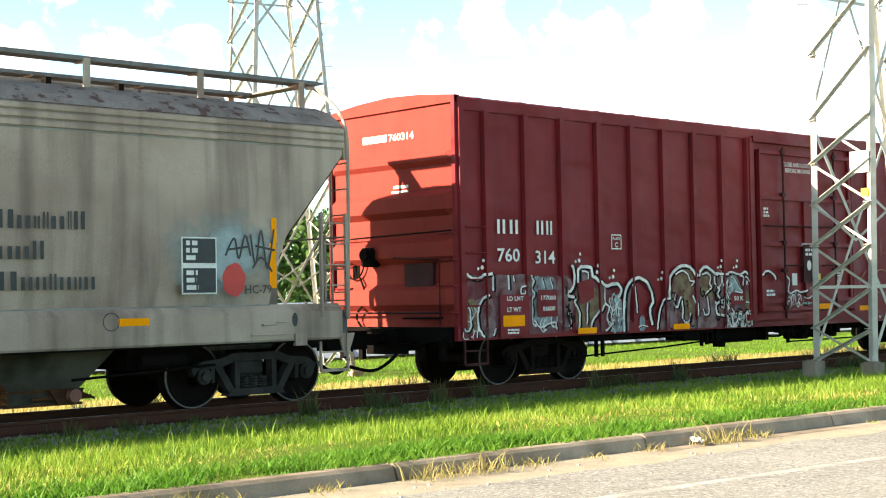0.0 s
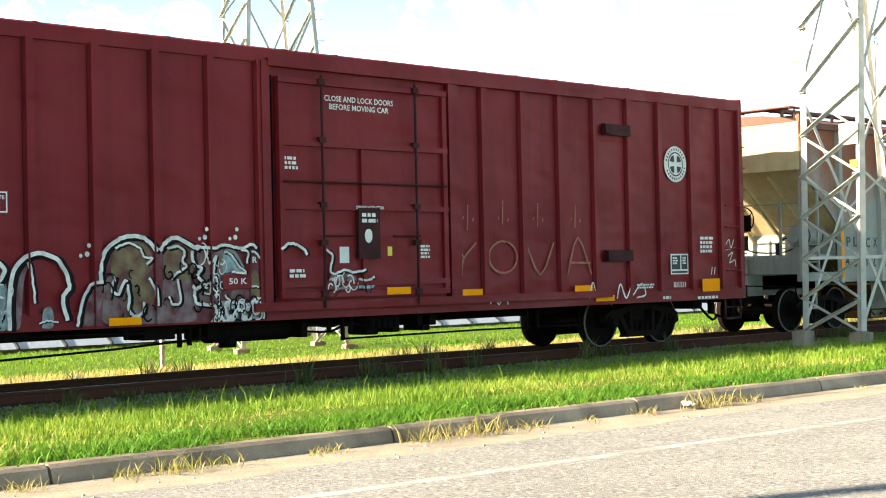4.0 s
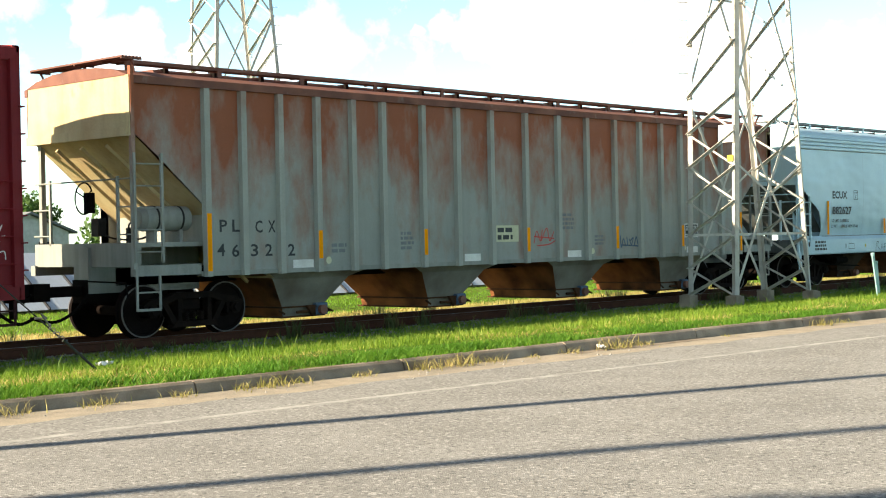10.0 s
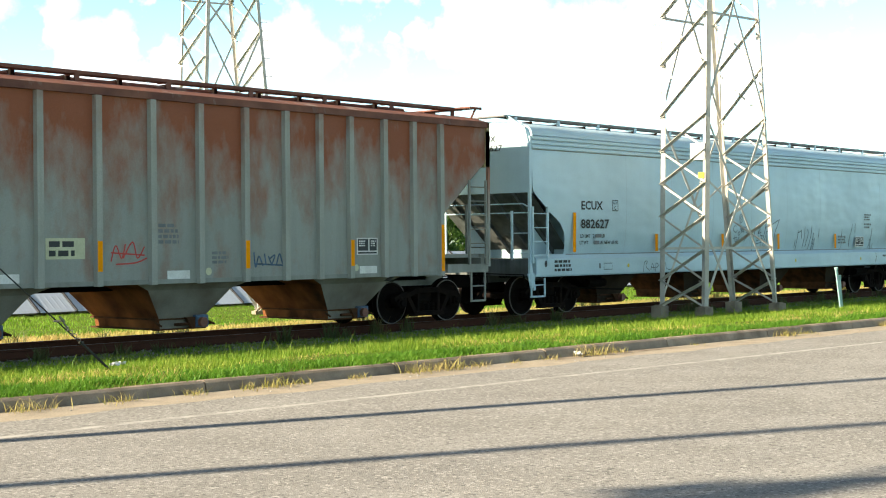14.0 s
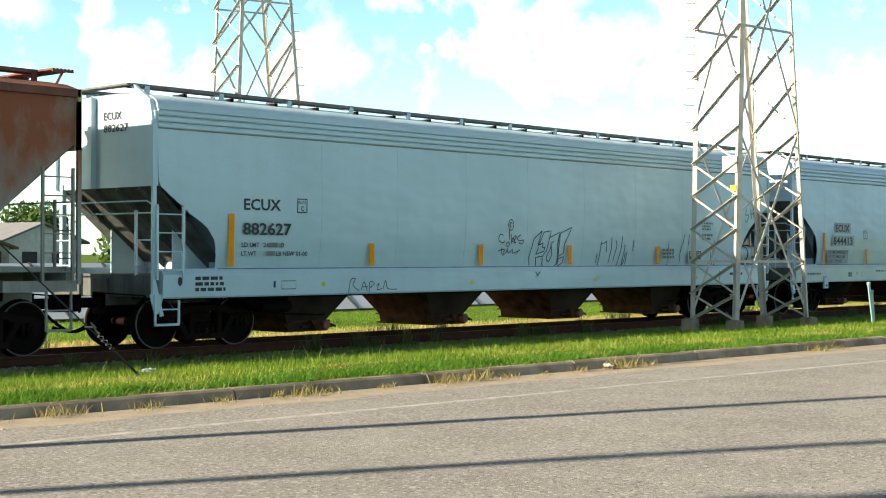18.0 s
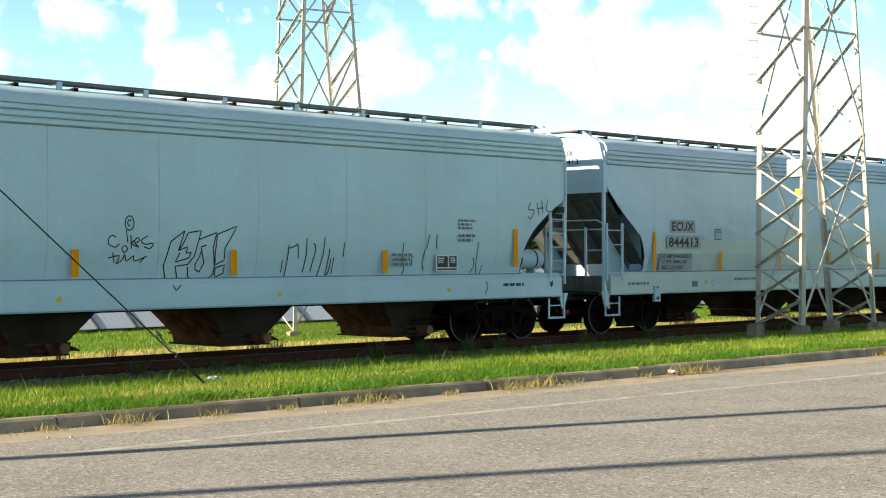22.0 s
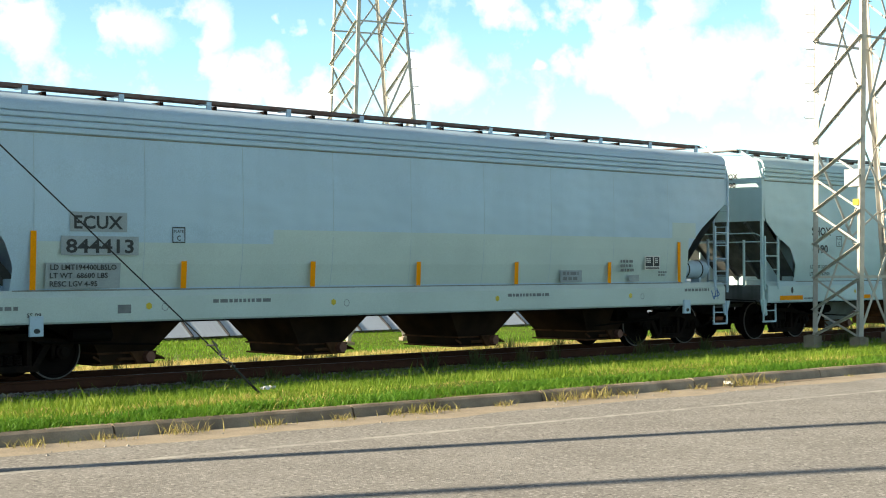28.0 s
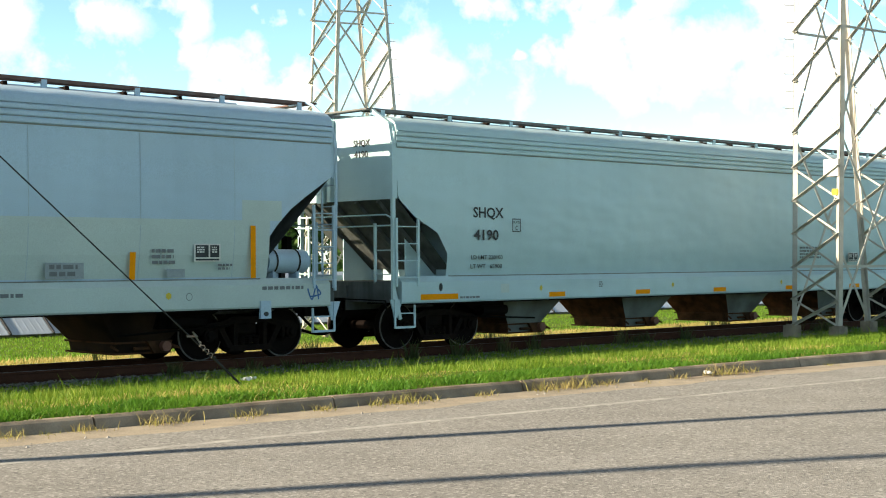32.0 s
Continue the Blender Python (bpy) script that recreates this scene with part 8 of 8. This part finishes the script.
# ---- grass, weeds and trees ----
def leaf_material(name, a, b, c, through=0.45):
    m = bpy.data.materials.new(name)
    m.use_nodes = True
    n, l = m.node_tree.nodes, m.node_tree.links
    p = n["Principled BSDF"]
    out = n["Material Output"]
    geo = n.new("ShaderNodeNewGeometry")
    ramp = n.new("ShaderNodeValToRGB")
    ramp.color_ramp.elements[0].color, ramp.color_ramp.elements[1].color = (*a, 1), (*c, 1)
    e = ramp.color_ramp.elements.new(0.6)
    e.color = (*b, 1)
    co = n.new("ShaderNodeTexCoord")
    no = n.new("ShaderNodeTexNoise")
    no.inputs["Scale"].default_value, no.inputs["Detail"].default_value = 0.7, 4.0
    l.new(co.outputs["Object"], no.inputs["Vector"])
    mx = n.new("ShaderNodeMath")
    mx.operation = "MULTIPLY_ADD"
    mx.inputs[1].default_value = 0.55
    mr = n.new("ShaderNodeMapRange")
    mr.inputs["From Min"].default_value, mr.inputs["From Max"].default_value, mr.inputs["To Min"].default_value, mr.inputs["To Max"].default_value = 0.35, 0.7, 0.0, 0.5
    l.new(no.outputs["Fac"], mr.inputs["Value"])
    l.new(geo.outputs["Random Per Island"], mx.inputs[0])
    l.new(mr.outputs["Result"], mx.inputs[2])
    l.new(mx.outputs["Value"], ramp.inputs["Fac"])
    l.new(ramp.outputs["Color"], p.inputs["Base Color"])
    p.inputs["Roughness"].default_value = 0.6
    p.inputs["Specular IOR Level"].default_value = 0.25
    tr = n.new("ShaderNodeBsdfTranslucent")
    l.new(ramp.outputs["Color"], tr.inputs["Color"])
    mix = n.new("ShaderNodeMixShader")
    mix.inputs["Fac"].default_value = through
    l.new(p.outputs["BSDF"], mix.inputs[1])
    l.new(tr.outputs["BSDF"], mix.inputs[2])
    l.new(mix.outputs["Shader"], out.inputs["Surface"])
    return m


M_GRASS = leaf_material("summer_grass", (0.055, 0.13, 0.010), (0.185, 0.295, 0.024), (0.40, 0.41, 0.085))
M_LAWN = leaf_material("mown_lawn", (0.11, 0.235, 0.018), (0.16, 0.30, 0.022), (0.24, 0.345, 0.04))
M_DRY = leaf_material("dry_grass", (0.40, 0.36, 0.09), (0.50, 0.40, 0.14), (0.48, 0.32, 0.14))
M_TUFT = leaf_material("leafy_tufts", (0.06, 0.17, 0.012), (0.11, 0.24, 0.02), (0.20, 0.30, 0.03))
M_WEED = leaf_material("straw_weeds", (0.28, 0.28, 0.06), (0.44, 0.36, 0.14), (0.50, 0.37, 0.19))
M_DARKWEED = leaf_material("dark_weeds", (0.05, 0.07, 0.02), (0.09, 0.10, 0.03), (0.16, 0.11, 0.04), 0.3)
M_LEAF = leaf_material("tree_leaves", (0.03, 0.075, 0.012), (0.06, 0.12, 0.02), (0.10, 0.16, 0.035), 0.35)


def blades(name, x, y, z, h, w, lean, material, label, category, seed):
    """Many bent blades in one mesh; all arguments are arrays of one length."""
    r = np.random.RandomState(seed)
    n = len(x)
    a = r.uniform(0, 2 * np.pi, n)
    b = r.uniform(0, 2 * np.pi, n)
    ux, uy = np.cos(a) * w / 2, np.sin(a) * w / 2
    dx, dy = np.cos(b) * lean * h, np.sin(b) * lean * h
    v = np.empty((n, 5, 3), np.float32)
    v[:, 0] = np.stack([x - ux, y - uy, z], 1)
    v[:, 1] = np.stack([x + ux, y + uy, z], 1)
    v[:, 2] = np.stack([x + 0.7 * ux + 0.35 * dx, y + 0.7 * uy + 0.35 * dy, z + 0.6 * h], 1)
    v[:, 3] = np.stack([x - 0.7 * ux + 0.35 * dx, y - 0.7 * uy + 0.35 * dy, z + 0.6 * h], 1)
    v[:, 4] = np.stack([x + dx, y + dy, z + h], 1)
    me = bpy.data.meshes.new(name)
    me.vertices.add(n * 5)
    me.vertices.foreach_set("co", v.ravel())
    base = np.arange(n, dtype=np.int32)[:, None] * 5
    me.loops.add(n * 7)
    me.loops.foreach_set("vertex_index", (base + np.array([0, 1, 2, 3, 3, 2, 4], np.int32)).ravel())
    me.polygons.add(n * 2)
    st = np.arange(n, dtype=np.int32)[:, None] * 7 + np.array([0, 4], np.int32)
    me.polygons.foreach_set("loop_start", st.ravel())
    me.materials.append(material)
    me.update(calc_edges=True)
    me.validate()
    ob = new(name, me)
    return tagged(ob, label, category, kind="stuff")


def ground_z(x, y):
    o = y - (12.92 - 0.038 * x)
    za = np.interp(o, [-0.06, 0.25, 1.2, 2.4, 3.6, 4.6], [0.10, 0.145, 0.16, 0.10, 0.00, -0.09])
    zb = np.interp(y, [18.7, 19.4, 20.0, 22.8, 23.4, 24.2, 26.0, 28.5, 33, 45], [-0.18, -0.23, -0.26, -0.26, -0.22, -0.18, -0.22, -0.30, -0.32, -0.3])
    f = np.clip((y - 16.9) / 1.4, 0, 1)
    return za * (1 - f) + zb * f - 0.03


def verge():
    r = np.random.RandomState(11)
    n = 380000
    x = 2 + 76 * r.uniform(0, 1, n) ** 1.55
    o = r.uniform(-0.02, 1, n)
    yk = 12.92 - 0.038 * x
    far = 19.8 + 0.62 * np.clip((x - 8) / 6, 0, 1)
    y = yk + 0.02 + o * (far - yk)
    patch = np.array([noise.noise((float(a) * 0.9, float(b) * 0.9, 5)) for a, b in zip(x[::50], y[::50])])
    patch = np.repeat(patch, 50)[:n]
    h = (0.045 + 0.075 * np.clip((o - 0.03) / 0.35, 0, 1) * np.clip((1.02 - o) / 0.45, 0, 1)) * r.uniform(0.5, 1.3, n) * (1 + 0.8 * patch)
    tall = r.uniform(0, 1, n) > 0.985
    h[tall] *= 1.8
    blades("verge_grass", x, y, np.where(y > 19.3, np.maximum(ground_z(x, y), np.interp(y, [19.2, 19.7, 20.6], [-0.27, -0.205, -0.195])), ground_z(x, y)), h, r.uniform(0.005, 0.013, n) * (1 + x / 45), r.uniform(0.1, 0.75, n), M_GRASS, "bright green roadside grass with yellowing blades", "grass", 1)
    # straw patches and dark leafy tufts near the kerb
    for m, mat, name, label, hh, lo, hi, spread in ((64, M_DRY, "straw_grass", "patches of dried yellow grass in the verge", 0.075, 0.2, 2.0, 0.26), (420, M_TUFT, "leafy_tufts", "low dark green leafy tufts over the kerb", 0.10, -0.04, 0.6, 0.13)):
        n = m * 110
        cx = 3 + 45 * r.uniform(0, 1, m) ** 1.4
        co = r.uniform(lo, hi, m)
        k = r.randint(0, m, n)
        x = cx[k] + r.normal(0, spread * 1.5, n)
        oo = np.clip(co[k] + r.normal(0, spread * 0.6, n), -0.06, 5)
        y = 12.92 - 0.038 * x + oo
        blades(name, x, y, np.maximum(ground_z(x, y), 0.10), hh * r.uniform(0.5, 1.4, n), r.uniform(0.01, 0.022, n), r.uniform(0.3, 1.0, n), mat, label, "grass", m)
    n = 60000
    x = 6 + 95 * r.uniform(0, 1, n) ** 1.3
    y = 23.0 + 2.6 * r.uniform(0, 1, n) ** 1.4
    h = 0.12 * r.uniform(0.5, 1.4, n)
    blades("dry_verge_grass", x, y, ground_z(x, y), h, r.uniform(0.012, 0.03, n), r.uniform(0.1, 0.7, n), M_DRY, "dry yellow grass beside the far rail", "grass", 2)
    n = 70000
    x = 12 + 90 * r.uniform(0, 1, n) ** 1.2
    y = 26.0 + 11 * r.uniform(0, 1, n)
    h = 0.08 * r.uniform(0.5, 1.4, n)
    blades("lawn_grass", x, y, ground_z(x, y), h, r.uniform(0.015, 0.035, n), r.uniform(0.1, 0.7, n), M_LAWN, "mown green lawn beyond the railway", "grass", 3)
    # dark weeds on the ballast and at the rails
    n = 9000
    cx = r.uniform(4, 80, 150)
    cy = np.where(r.uniform(0, 1, 150) < 0.55, r.uniform(22.35, 22.9, 150), r.uniform(20.0, 20.5, 150))
    k = r.randint(0, 150, n)
    x = cx[k] + r.normal(0, 0.09, n)
    y = cy[k] + r.normal(0, 0.07, n)
    blades("track_weeds", x, y, np.full(n, -0.24), r.uniform(0.12, 0.42, n) * (0.5 + (k % 7) / 8), r.uniform(0.015, 0.035, n), r.uniform(0.1, 0.6, n), M_DARKWEED, "dark scrubby weeds growing along the rails", "weeds", 4)


def gutter_weeds():
    r = np.random.RandomState(21)
    spots = [(5.6, 0.2), (6.05, 0.12), (6.5, 0.2), (7.37, 0.28), (8.44, 0.22), (9.39, 0.2), (10.2, 0.2), (10.6, 0.28), (11.0, 0.2), (11.9, 0.18), (13.0, 0.32), (13.6, 0.34), (14.2, 0.2), (14.9, 0.14), (15.7, 0.2), (16.7, 0.38), (17.3, 0.2), (22.3, 0.34), (23.0, 0.2), (19.4, 0.12), (26.0, 0.25), (31.0, 0.25), (4.6, 0.2), (3.9, 0.25)]
    for i, (cx, size) in enumerate(spots):
        n = int(105 * size / 0.25)
        x = cx + r.normal(0, 0.55 * size, n)
        y = 12.92 - 0.038 * x - 0.24 - np.abs(r.normal(0, 0.09, n))
        h = 0.66 * size * r.uniform(0.1, 1.0, n) ** 1.5
        blades("gutter_weed", x, y, np.full(n, 0.0), h, r.uniform(0.006, 0.014, n), r.uniform(0.3, 1.3, n), M_WEED, "dry straw-coloured weed clump in the gutter", "weeds", 30 + i)


def litter():
    for x, y, w, rz, label in ((9.75, 14.2, 0.22, 20, "crumpled white plastic litter lying in the grass"), (16.35, 11.98, 0.16, 70, "small white paper cup lying at the kerb")):
        s = Shape()
        r = random.Random(int(x * 10))
        n = 7
        vs = [(w * (i / (n - 1) - 0.5) + 0.02 * r.random(), 0.5 * w * (j / (n - 1) - 0.5) + 0.02 * r.random(), 0.03 + 0.05 * r.random()) for i in range(n) for j in range(n)]
        s.add(vs, [(i * n + j, (i + 1) * n + j, (i + 1) * n + j + 1, i * n + j + 1) for i in range(n - 1) for j in range(n - 1)])
        o = part("litter", s, M_SIGNW)
        o.matrix_basis = pose(x, y, 0.20 if y > 13 else 0.02, 0, 0, rz)
        tagged(o, label, "litter")
    # crumbs of stone along the gutter
    r = random.Random(9)
    s = Shape()
    for _ in range(130):
        x = 3 + 26 * r.random() ** 1.3
        y = 12.92 - 0.038 * x - 0.45 - abs(r.gauss(0, 0.35))
        q = 0.008 + 0.014 * r.random() ** 2
        s.add([(x - q, y - q, 0.0), (x + q, y - q, 0.0), (x + q, y + q, 0.0), (x - q, y + q, 0.0), (x, y, 0.008 + 0.8 * q)], [(0, 1, 4), (1, 2, 4), (2, 3, 4), (3, 0, 4)])
    tagged(part("road_grit", s, M_CONC), "pale loose grit scattered on the asphalt", "grit", kind="stuff")


def tree(x, y, H, spread, seed, label="leafy green broadleaf tree beyond the lawn", group="trees beyond the lawn", bare=0.15, leaves=170):
    t = thing("tree", x, y, -0.25, label, "tree", group)
    r = random.Random(seed)
    s = Shape()
    s.tube([(0, 0, 0), (0.05, 0.03, H * 0.2), (0.0, 0.1, H * 0.45), (0.1, 0.0, H * 0.75)], 0.16, 9, r2=0.05)
    limbs = []
    for k in range(9):
        a = k * 2.4 + r.random()
        z0 = H * (bare + 0.4 * (1 - bare) * k / 5.7)
        e = (math.cos(a) * spread * (0.45 + 0.4 * r.random()), math.sin(a) * spread * (0.45 + 0.4 * r.random()), z0 + H * (1 - bare) * (0.14 + 0.29 * r.random()))
        limbs.append(e)
        s.tube([(0, 0, z0), (e[0] * 0.5, e[1] * 0.5, z0 + (e[2] - z0) * 0.35), e], 0.06 * min(1.0, spread), 6, r2=0.02 * min(1.0, spread))
    part("trunk", s, M_BARK, t, smooth=True)
    c = Shape()
    cl = [(e, spread * (0.28 + 0.2 * r.random())) for e in limbs]
    cl += [((r.gauss(0, spread * 0.4), r.gauss(0, spread * 0.4), H * (bare + 0.1 * (1 - bare) + 0.82 * (1 - bare) * r.random())), spread * (0.22 + 0.22 * r.random())) for _ in range(14)]
    for (cx, cy, cz), rad in cl:
        for _ in range(leaves):
            d = Vector((r.gauss(0, 1), r.gauss(0, 1), r.gauss(0, 0.8))).normalized() * rad * (0.55 + 0.5 * r.random())
            p = Vector((cx, cy, cz)) + d
            if p.z < 0.1:
                continue
            u = Vector((r.gauss(0, 1), r.gauss(0, 1), r.gauss(0, 1))).normalized()
            v = u.cross(d).normalized()
            q = 0.09 + 0.11 * r.random()
            c.add([p - u * q, p + v * q * 0.55, p + u * q, p - v * q * 0.55], [(0, 1, 2, 3)])
    part("crown", c, M_LEAF, t)
    return t


M_BARK = surface("grey_bark", (0.10, 0.08, 0.06), 0.9, col2=(0.05, 0.04, 0.03), scale=5.0, bump=0.6)
verge()
gutter_weeds()
litter()
# unseen stand-in, shaped and placed only to cast a blotchy road shadow
tree(-14.2, 13.9, 11.95, 0.5, 5, "slender bare-stemmed tree out of view, added to shadow the road", "", 0.88, 6)
proto = [tree(59.0, 70.0, 5.6, 2.6, 1), tree(63.5, 71.5, 5.0, 2.4, 2)]
for i, (x, y) in enumerate(((49.5, 69.0), (54.0, 72.0), (67.5, 70.0), (73.0, 73.0), (79.0, 71.0), (47.0, 79.0), (86.0, 76.0), (95.0, 80.0), (106.0, 84.0), (118.0, 88.0), (132.0, 92.0), (148.0, 96.0), (166.0, 100.0), (57.0, 78.0), (68.0, 79.0), (33.6, 46.5), (37.4, 45.5), (41.0, 46.6), (44.8, 47.2), (50.5, 49.0), (126.0, 80.0), (140.0, 78.0))):
    copy_thing(proto[i % 2], pose(x, y, -0.25, 0, 0, 47 * i))


# ---- beyond the track, and beside the road ----
def long_shed():
    """A long low building whose sloping metal roof comes down close to the lawn."""
    b = thing("metal_shed", 0, 36.2, -0.32, "long low shed with a pale ribbed metal roof", "shed")
    y1, z0, z1 = 2.3, 0.10, 1.72
    s = Shape()
    prof = []
    for k in range(6):
        xx = 0.02 + k * 0.207
        prof += [(xx, 0.0), (xx + 0.13, 0.0), (xx + 0.155, 0.003), (xx + 0.18, 0.003)]
    prof.append((1.26, 0.0))
    n = len(prof)
    s.add([(x, 0.0, z0 + o) for x, o in prof] + [(x, y1, z1 + o) for x, o in prof], [(i, i + 1, n + i + 1, n + i) for i in range(n - 1)])
    me = s.mesh("roof_panel", M_SHED)
    p = Shape()
    p.bar((0, 0, z0 + 0.02), (0, y1, z1 + 0.02), 0.05, 0.05)
    mb = p.mesh("roof_batten", M_SIGNB)
    for k in range(69):
        for name, data in (("roof_panel", me), ("roof_batten", mb)):
            o = new(name, data)
            o.parent = b
            o.matrix_basis = pose(2.0 + k * 1.3, 0, 0)
    w = Shape()
    w.box(2.0, 91.7, 0.35, 0.45, -0.2, 0.30)
    part("wall", w, M_CONC, b)
    e = Shape()
    for xx in (2.0, 91.6):
        e.prism_x([(0.1, -0.2), (2 * y1 - 0.1, -0.2), (2 * y1 - 0.1, 0.1), (y1, z1 - 0.05), (0.1, 0.1)], xx, xx + 0.1)
    pieces("gable_wall", e, M_SHED, b)
    r = Shape()
    r.add([(2, y1, z1), (91.7, y1, z1), (91.7, y1 * 2, 0.1), (2, y1 * 2, 0.1)], [(0, 1, 2, 3)])
    part("back_roof", r, M_SHED, b)


M_SHED = surface("pale_metal_roofing", (0.50, 0.56, 0.65), 0.5, col2=(0.43, 0.49, 0.57), scale=0.6, amount=0.5, bump=0.03, vary=0.06)
M_POSTW = surface("white_painted_post", (0.70, 0.68, 0.62), 0.6, col2=(0.45, 0.42, 0.36), scale=4.0, bump=0.1)
M_TEAL = surface("pale_teal_marker", (0.30, 0.48, 0.46), 0.5, scale=3.0, bump=0.0)
M_WOOD = surface("weathered_pole_wood", (0.16, 0.12, 0.09), 0.9, col2=(0.09, 0.065, 0.05), scale=4.0, streak=0.5, bump=0.4)
M_WIRE = surface("dark_steel_cable", (0.012, 0.012, 0.013), 0.6, scale=8.0, bump=0.0)
long_shed()


def house(x, y, w, d, eave, ridge, wall, roof, label):
    """A small gabled building; its gable end faces the railway."""
    h = thing("house", x, y, -0.3, label, "house", "houses beyond the lawn")
    b = Shape()
    b.prism_y([(0, -0.3), (w, -0.3), (w, eave), (w / 2, ridge), (0, eave)], 0, d)
    part("wall", b, wall, h)
    for k in (-1, 1):
        r = Shape()
        xa, xb = (w / 2, -0.35) if k < 0 else (w / 2, w + 0.35)
        zb = eave - 0.35 * (ridge - eave) / (w / 2)
        r.add([(xa, -0.35, ridge + 0.02), (xb, -0.35, zb + 0.02), (xb, d + 0.35, zb + 0.02), (xa, d + 0.35, ridge + 0.02), (xa, -0.35, ridge + 0.14), (xb, -0.35, zb + 0.14), (xb, d + 0.35, zb + 0.14), (xa, d + 0.35, ridge + 0.14)],
              [(0, 1, 2, 3), (7, 6, 5, 4), (0, 4, 5, 1), (1, 5, 6, 2), (2, 6, 7, 3), (3, 7, 4, 0)])
        part("roof", r, roof, h)
    for wx in (0.25, 0.62):
        f = Shape()
        f.box(w * wx, w * wx + 0.9, -0.05, 0.05, 0.9, 2.1)
        o = part("window", f, M_SIGNB, h)
        f = Shape()
        f.box(w * wx - 0.08, w * wx + 0.98, -0.07, -0.02, 0.80, 0.90)
        part("sill", f, M_POSTW, o)


M_ROOFG = surface("grey_shingles", (0.20, 0.20, 0.21), 0.9, scale=2.0, bump=0.3)
M_ROOFB = surface("brown_shingles", (0.15, 0.095, 0.07), 0.9, scale=2.0, bump=0.3)
house(40.2, 70.0, 5.0, 6.0, 2.65, 3.62, M_POSTW, M_ROOFG, "small white gabled house with a grey roof")
house(34.7, 66.0, 3.6, 5.0, 2.3, 2.9, M_CONC, M_ROOFB, "small pale gabled house with a brown roof")

s = Shape()
s.box(-0.03, 0.03, -0.03, 0.03, -0.1, 1.28)
s.add([(-0.03, -0.03, 1.28), (0.03, -0.03, 1.28), (0.03, 0.03, 1.28), (-0.03, 0.03, 1.28), (0, 0, 1.31)], [(0, 1, 4), (1, 2, 4), (2, 3, 4), (3, 0, 4)])
p = part("marker_post", s, M_TOWER)
p.matrix_basis = pose(19.15, 26.0, -0.22)
tagged(p, "thin grey metal post standing in dry grass", "post", "marker posts")
copy_thing(p, pose(16.2, 28.9, -0.30))

m = thing("marker_stake", 32.5, 15.75, 0.08, "pale teal plastic marker stakes leaning in the grass", "marker")
for dx, a in ((0.0, -14), (0.22, -9)):
    s = Shape()
    s.box(-0.05, 0.05, -0.015, 0.015, -0.05, 0.95 - dx)
    s.tube([(0, 0, 0.93 - dx), (0, 0, 0.99 - dx)], 0.05, 8)
    o = part("stake", s, M_TEAL, m)
    o.matrix_basis = pose(dx, dx * 0.4, 0, 0, a, 0)


def utility_pole(x, y, H, label, lean=0.0):
    u = thing("utility_pole", x, y, 0.05, label, "utility pole", "utility poles")
    s = Shape()
    s.tube([(0, -0.03 * lean, -0.4), (0.02, lean * 0.5, H * 0.5), (0, lean, H)], 0.14, 12, r2=0.11)
    part("pole", s, M_WOOD, u, smooth=True)
    c = Shape()
    c.box(-0.06, 0.06, lean - 1.1, lean + 1.1, H - 0.75, H - 0.62)
    part("crossarm", c, M_WOOD, u)
    for yy in (-0.95, -0.4, 0.4, 0.95):
        i = Shape()
        i.tube([(0, lean + yy, H - 0.62), (0, lean + yy, H - 0.5), (0, lean + yy, H - 0.44)], 0.045, 8)
        part("insulator", i, M_CONC, u)


utility_pole(-3.0, 14.0, 13.0, "weathered wooden utility pole held by a guy wire", 1.65)
utility_pole(-12.2, 16.35, 13.4, "weathered wooden utility pole on the grass verge", -0.8)
g = thing("guy_wire", 9.86, 14.50, 0.14, "dark steel guy wire anchored in the grass", "guy wire")
s = Shape()
s.tube([(0, 0, 0.0), (-12.70, 0.98, 11.25)], 0.009, 6)
part("cable", s, M_WIRE, g)
s = Shape()
s.tube([(0.12, 0, -0.3), (0.0, 0, 0.0), (-0.45, 0.01, 0.398)], 0.017, 8)
part("anchor_rod", s, M_WIRE, g)
s = Shape()
s.tube([(-0.42 + 0.022 * math.cos(k * 1.1) - k * 0.010, 0.024 * math.sin(k * 1.1), 0.37 + k * 0.0089 + 0.018 * math.cos(k * 1.1)) for k in range(24)], 0.007, 5)
s.tube([(-0.62, 0.0, 0.55), (-0.78, -0.06, 0.72), (-0.68, -0.02, 0.66), (-0.80, 0.04, 0.66)], 0.012, 5)
part("wire_grip", s, M_GALV, g)


# ---- what moves ----
LAG = [(0.0, 0.45), (0.5, 0.53), (1.0, 0.53), (1.5, 0.55), (2.0, 0.56), (2.5, 0.6), (3.0, 0.63), (3.5, 0.64), (5.5, 0.77), (6.0, 0.73), (6.5, 0.65), (7.0, 0.5), (7.5, 0.38), (8.0, 0.22), (8.5, 0.15), (9.0, 0.17), (9.5, 0.18), (10.0, 0.19), (11.5, 0.19), (12.0, 0.2), (12.5, 0.19), (13.0, 0.19), (13.5, -0.01), (14, -0.19), (32, -0.19)]


def rolled(t):
    """Metres that the train has gone since the start."""
    return SPEED * t + float(np.interp(t, [q[0] for q in LAG], [q[1] for q in LAG]))


def motions():
    for car in TRAIN:
        s0 = car.matrix_basis.translation.x
        walk(car, [(k * 0.5, pose(s0 + 0.067 - rolled(k * 0.5), TRACK_Y, 0)) for k in range(65)])
    turn = math.degrees(1.0 / WHEEL_R)
    for w in WHEELSETS:
        x = w.matrix_basis.translation.x
        walk(w, [(k * 0.16, pose(x, 0, WHEEL_R, 0, -turn * rolled(k * 0.16), 0)) for k in range(201)])


motions()
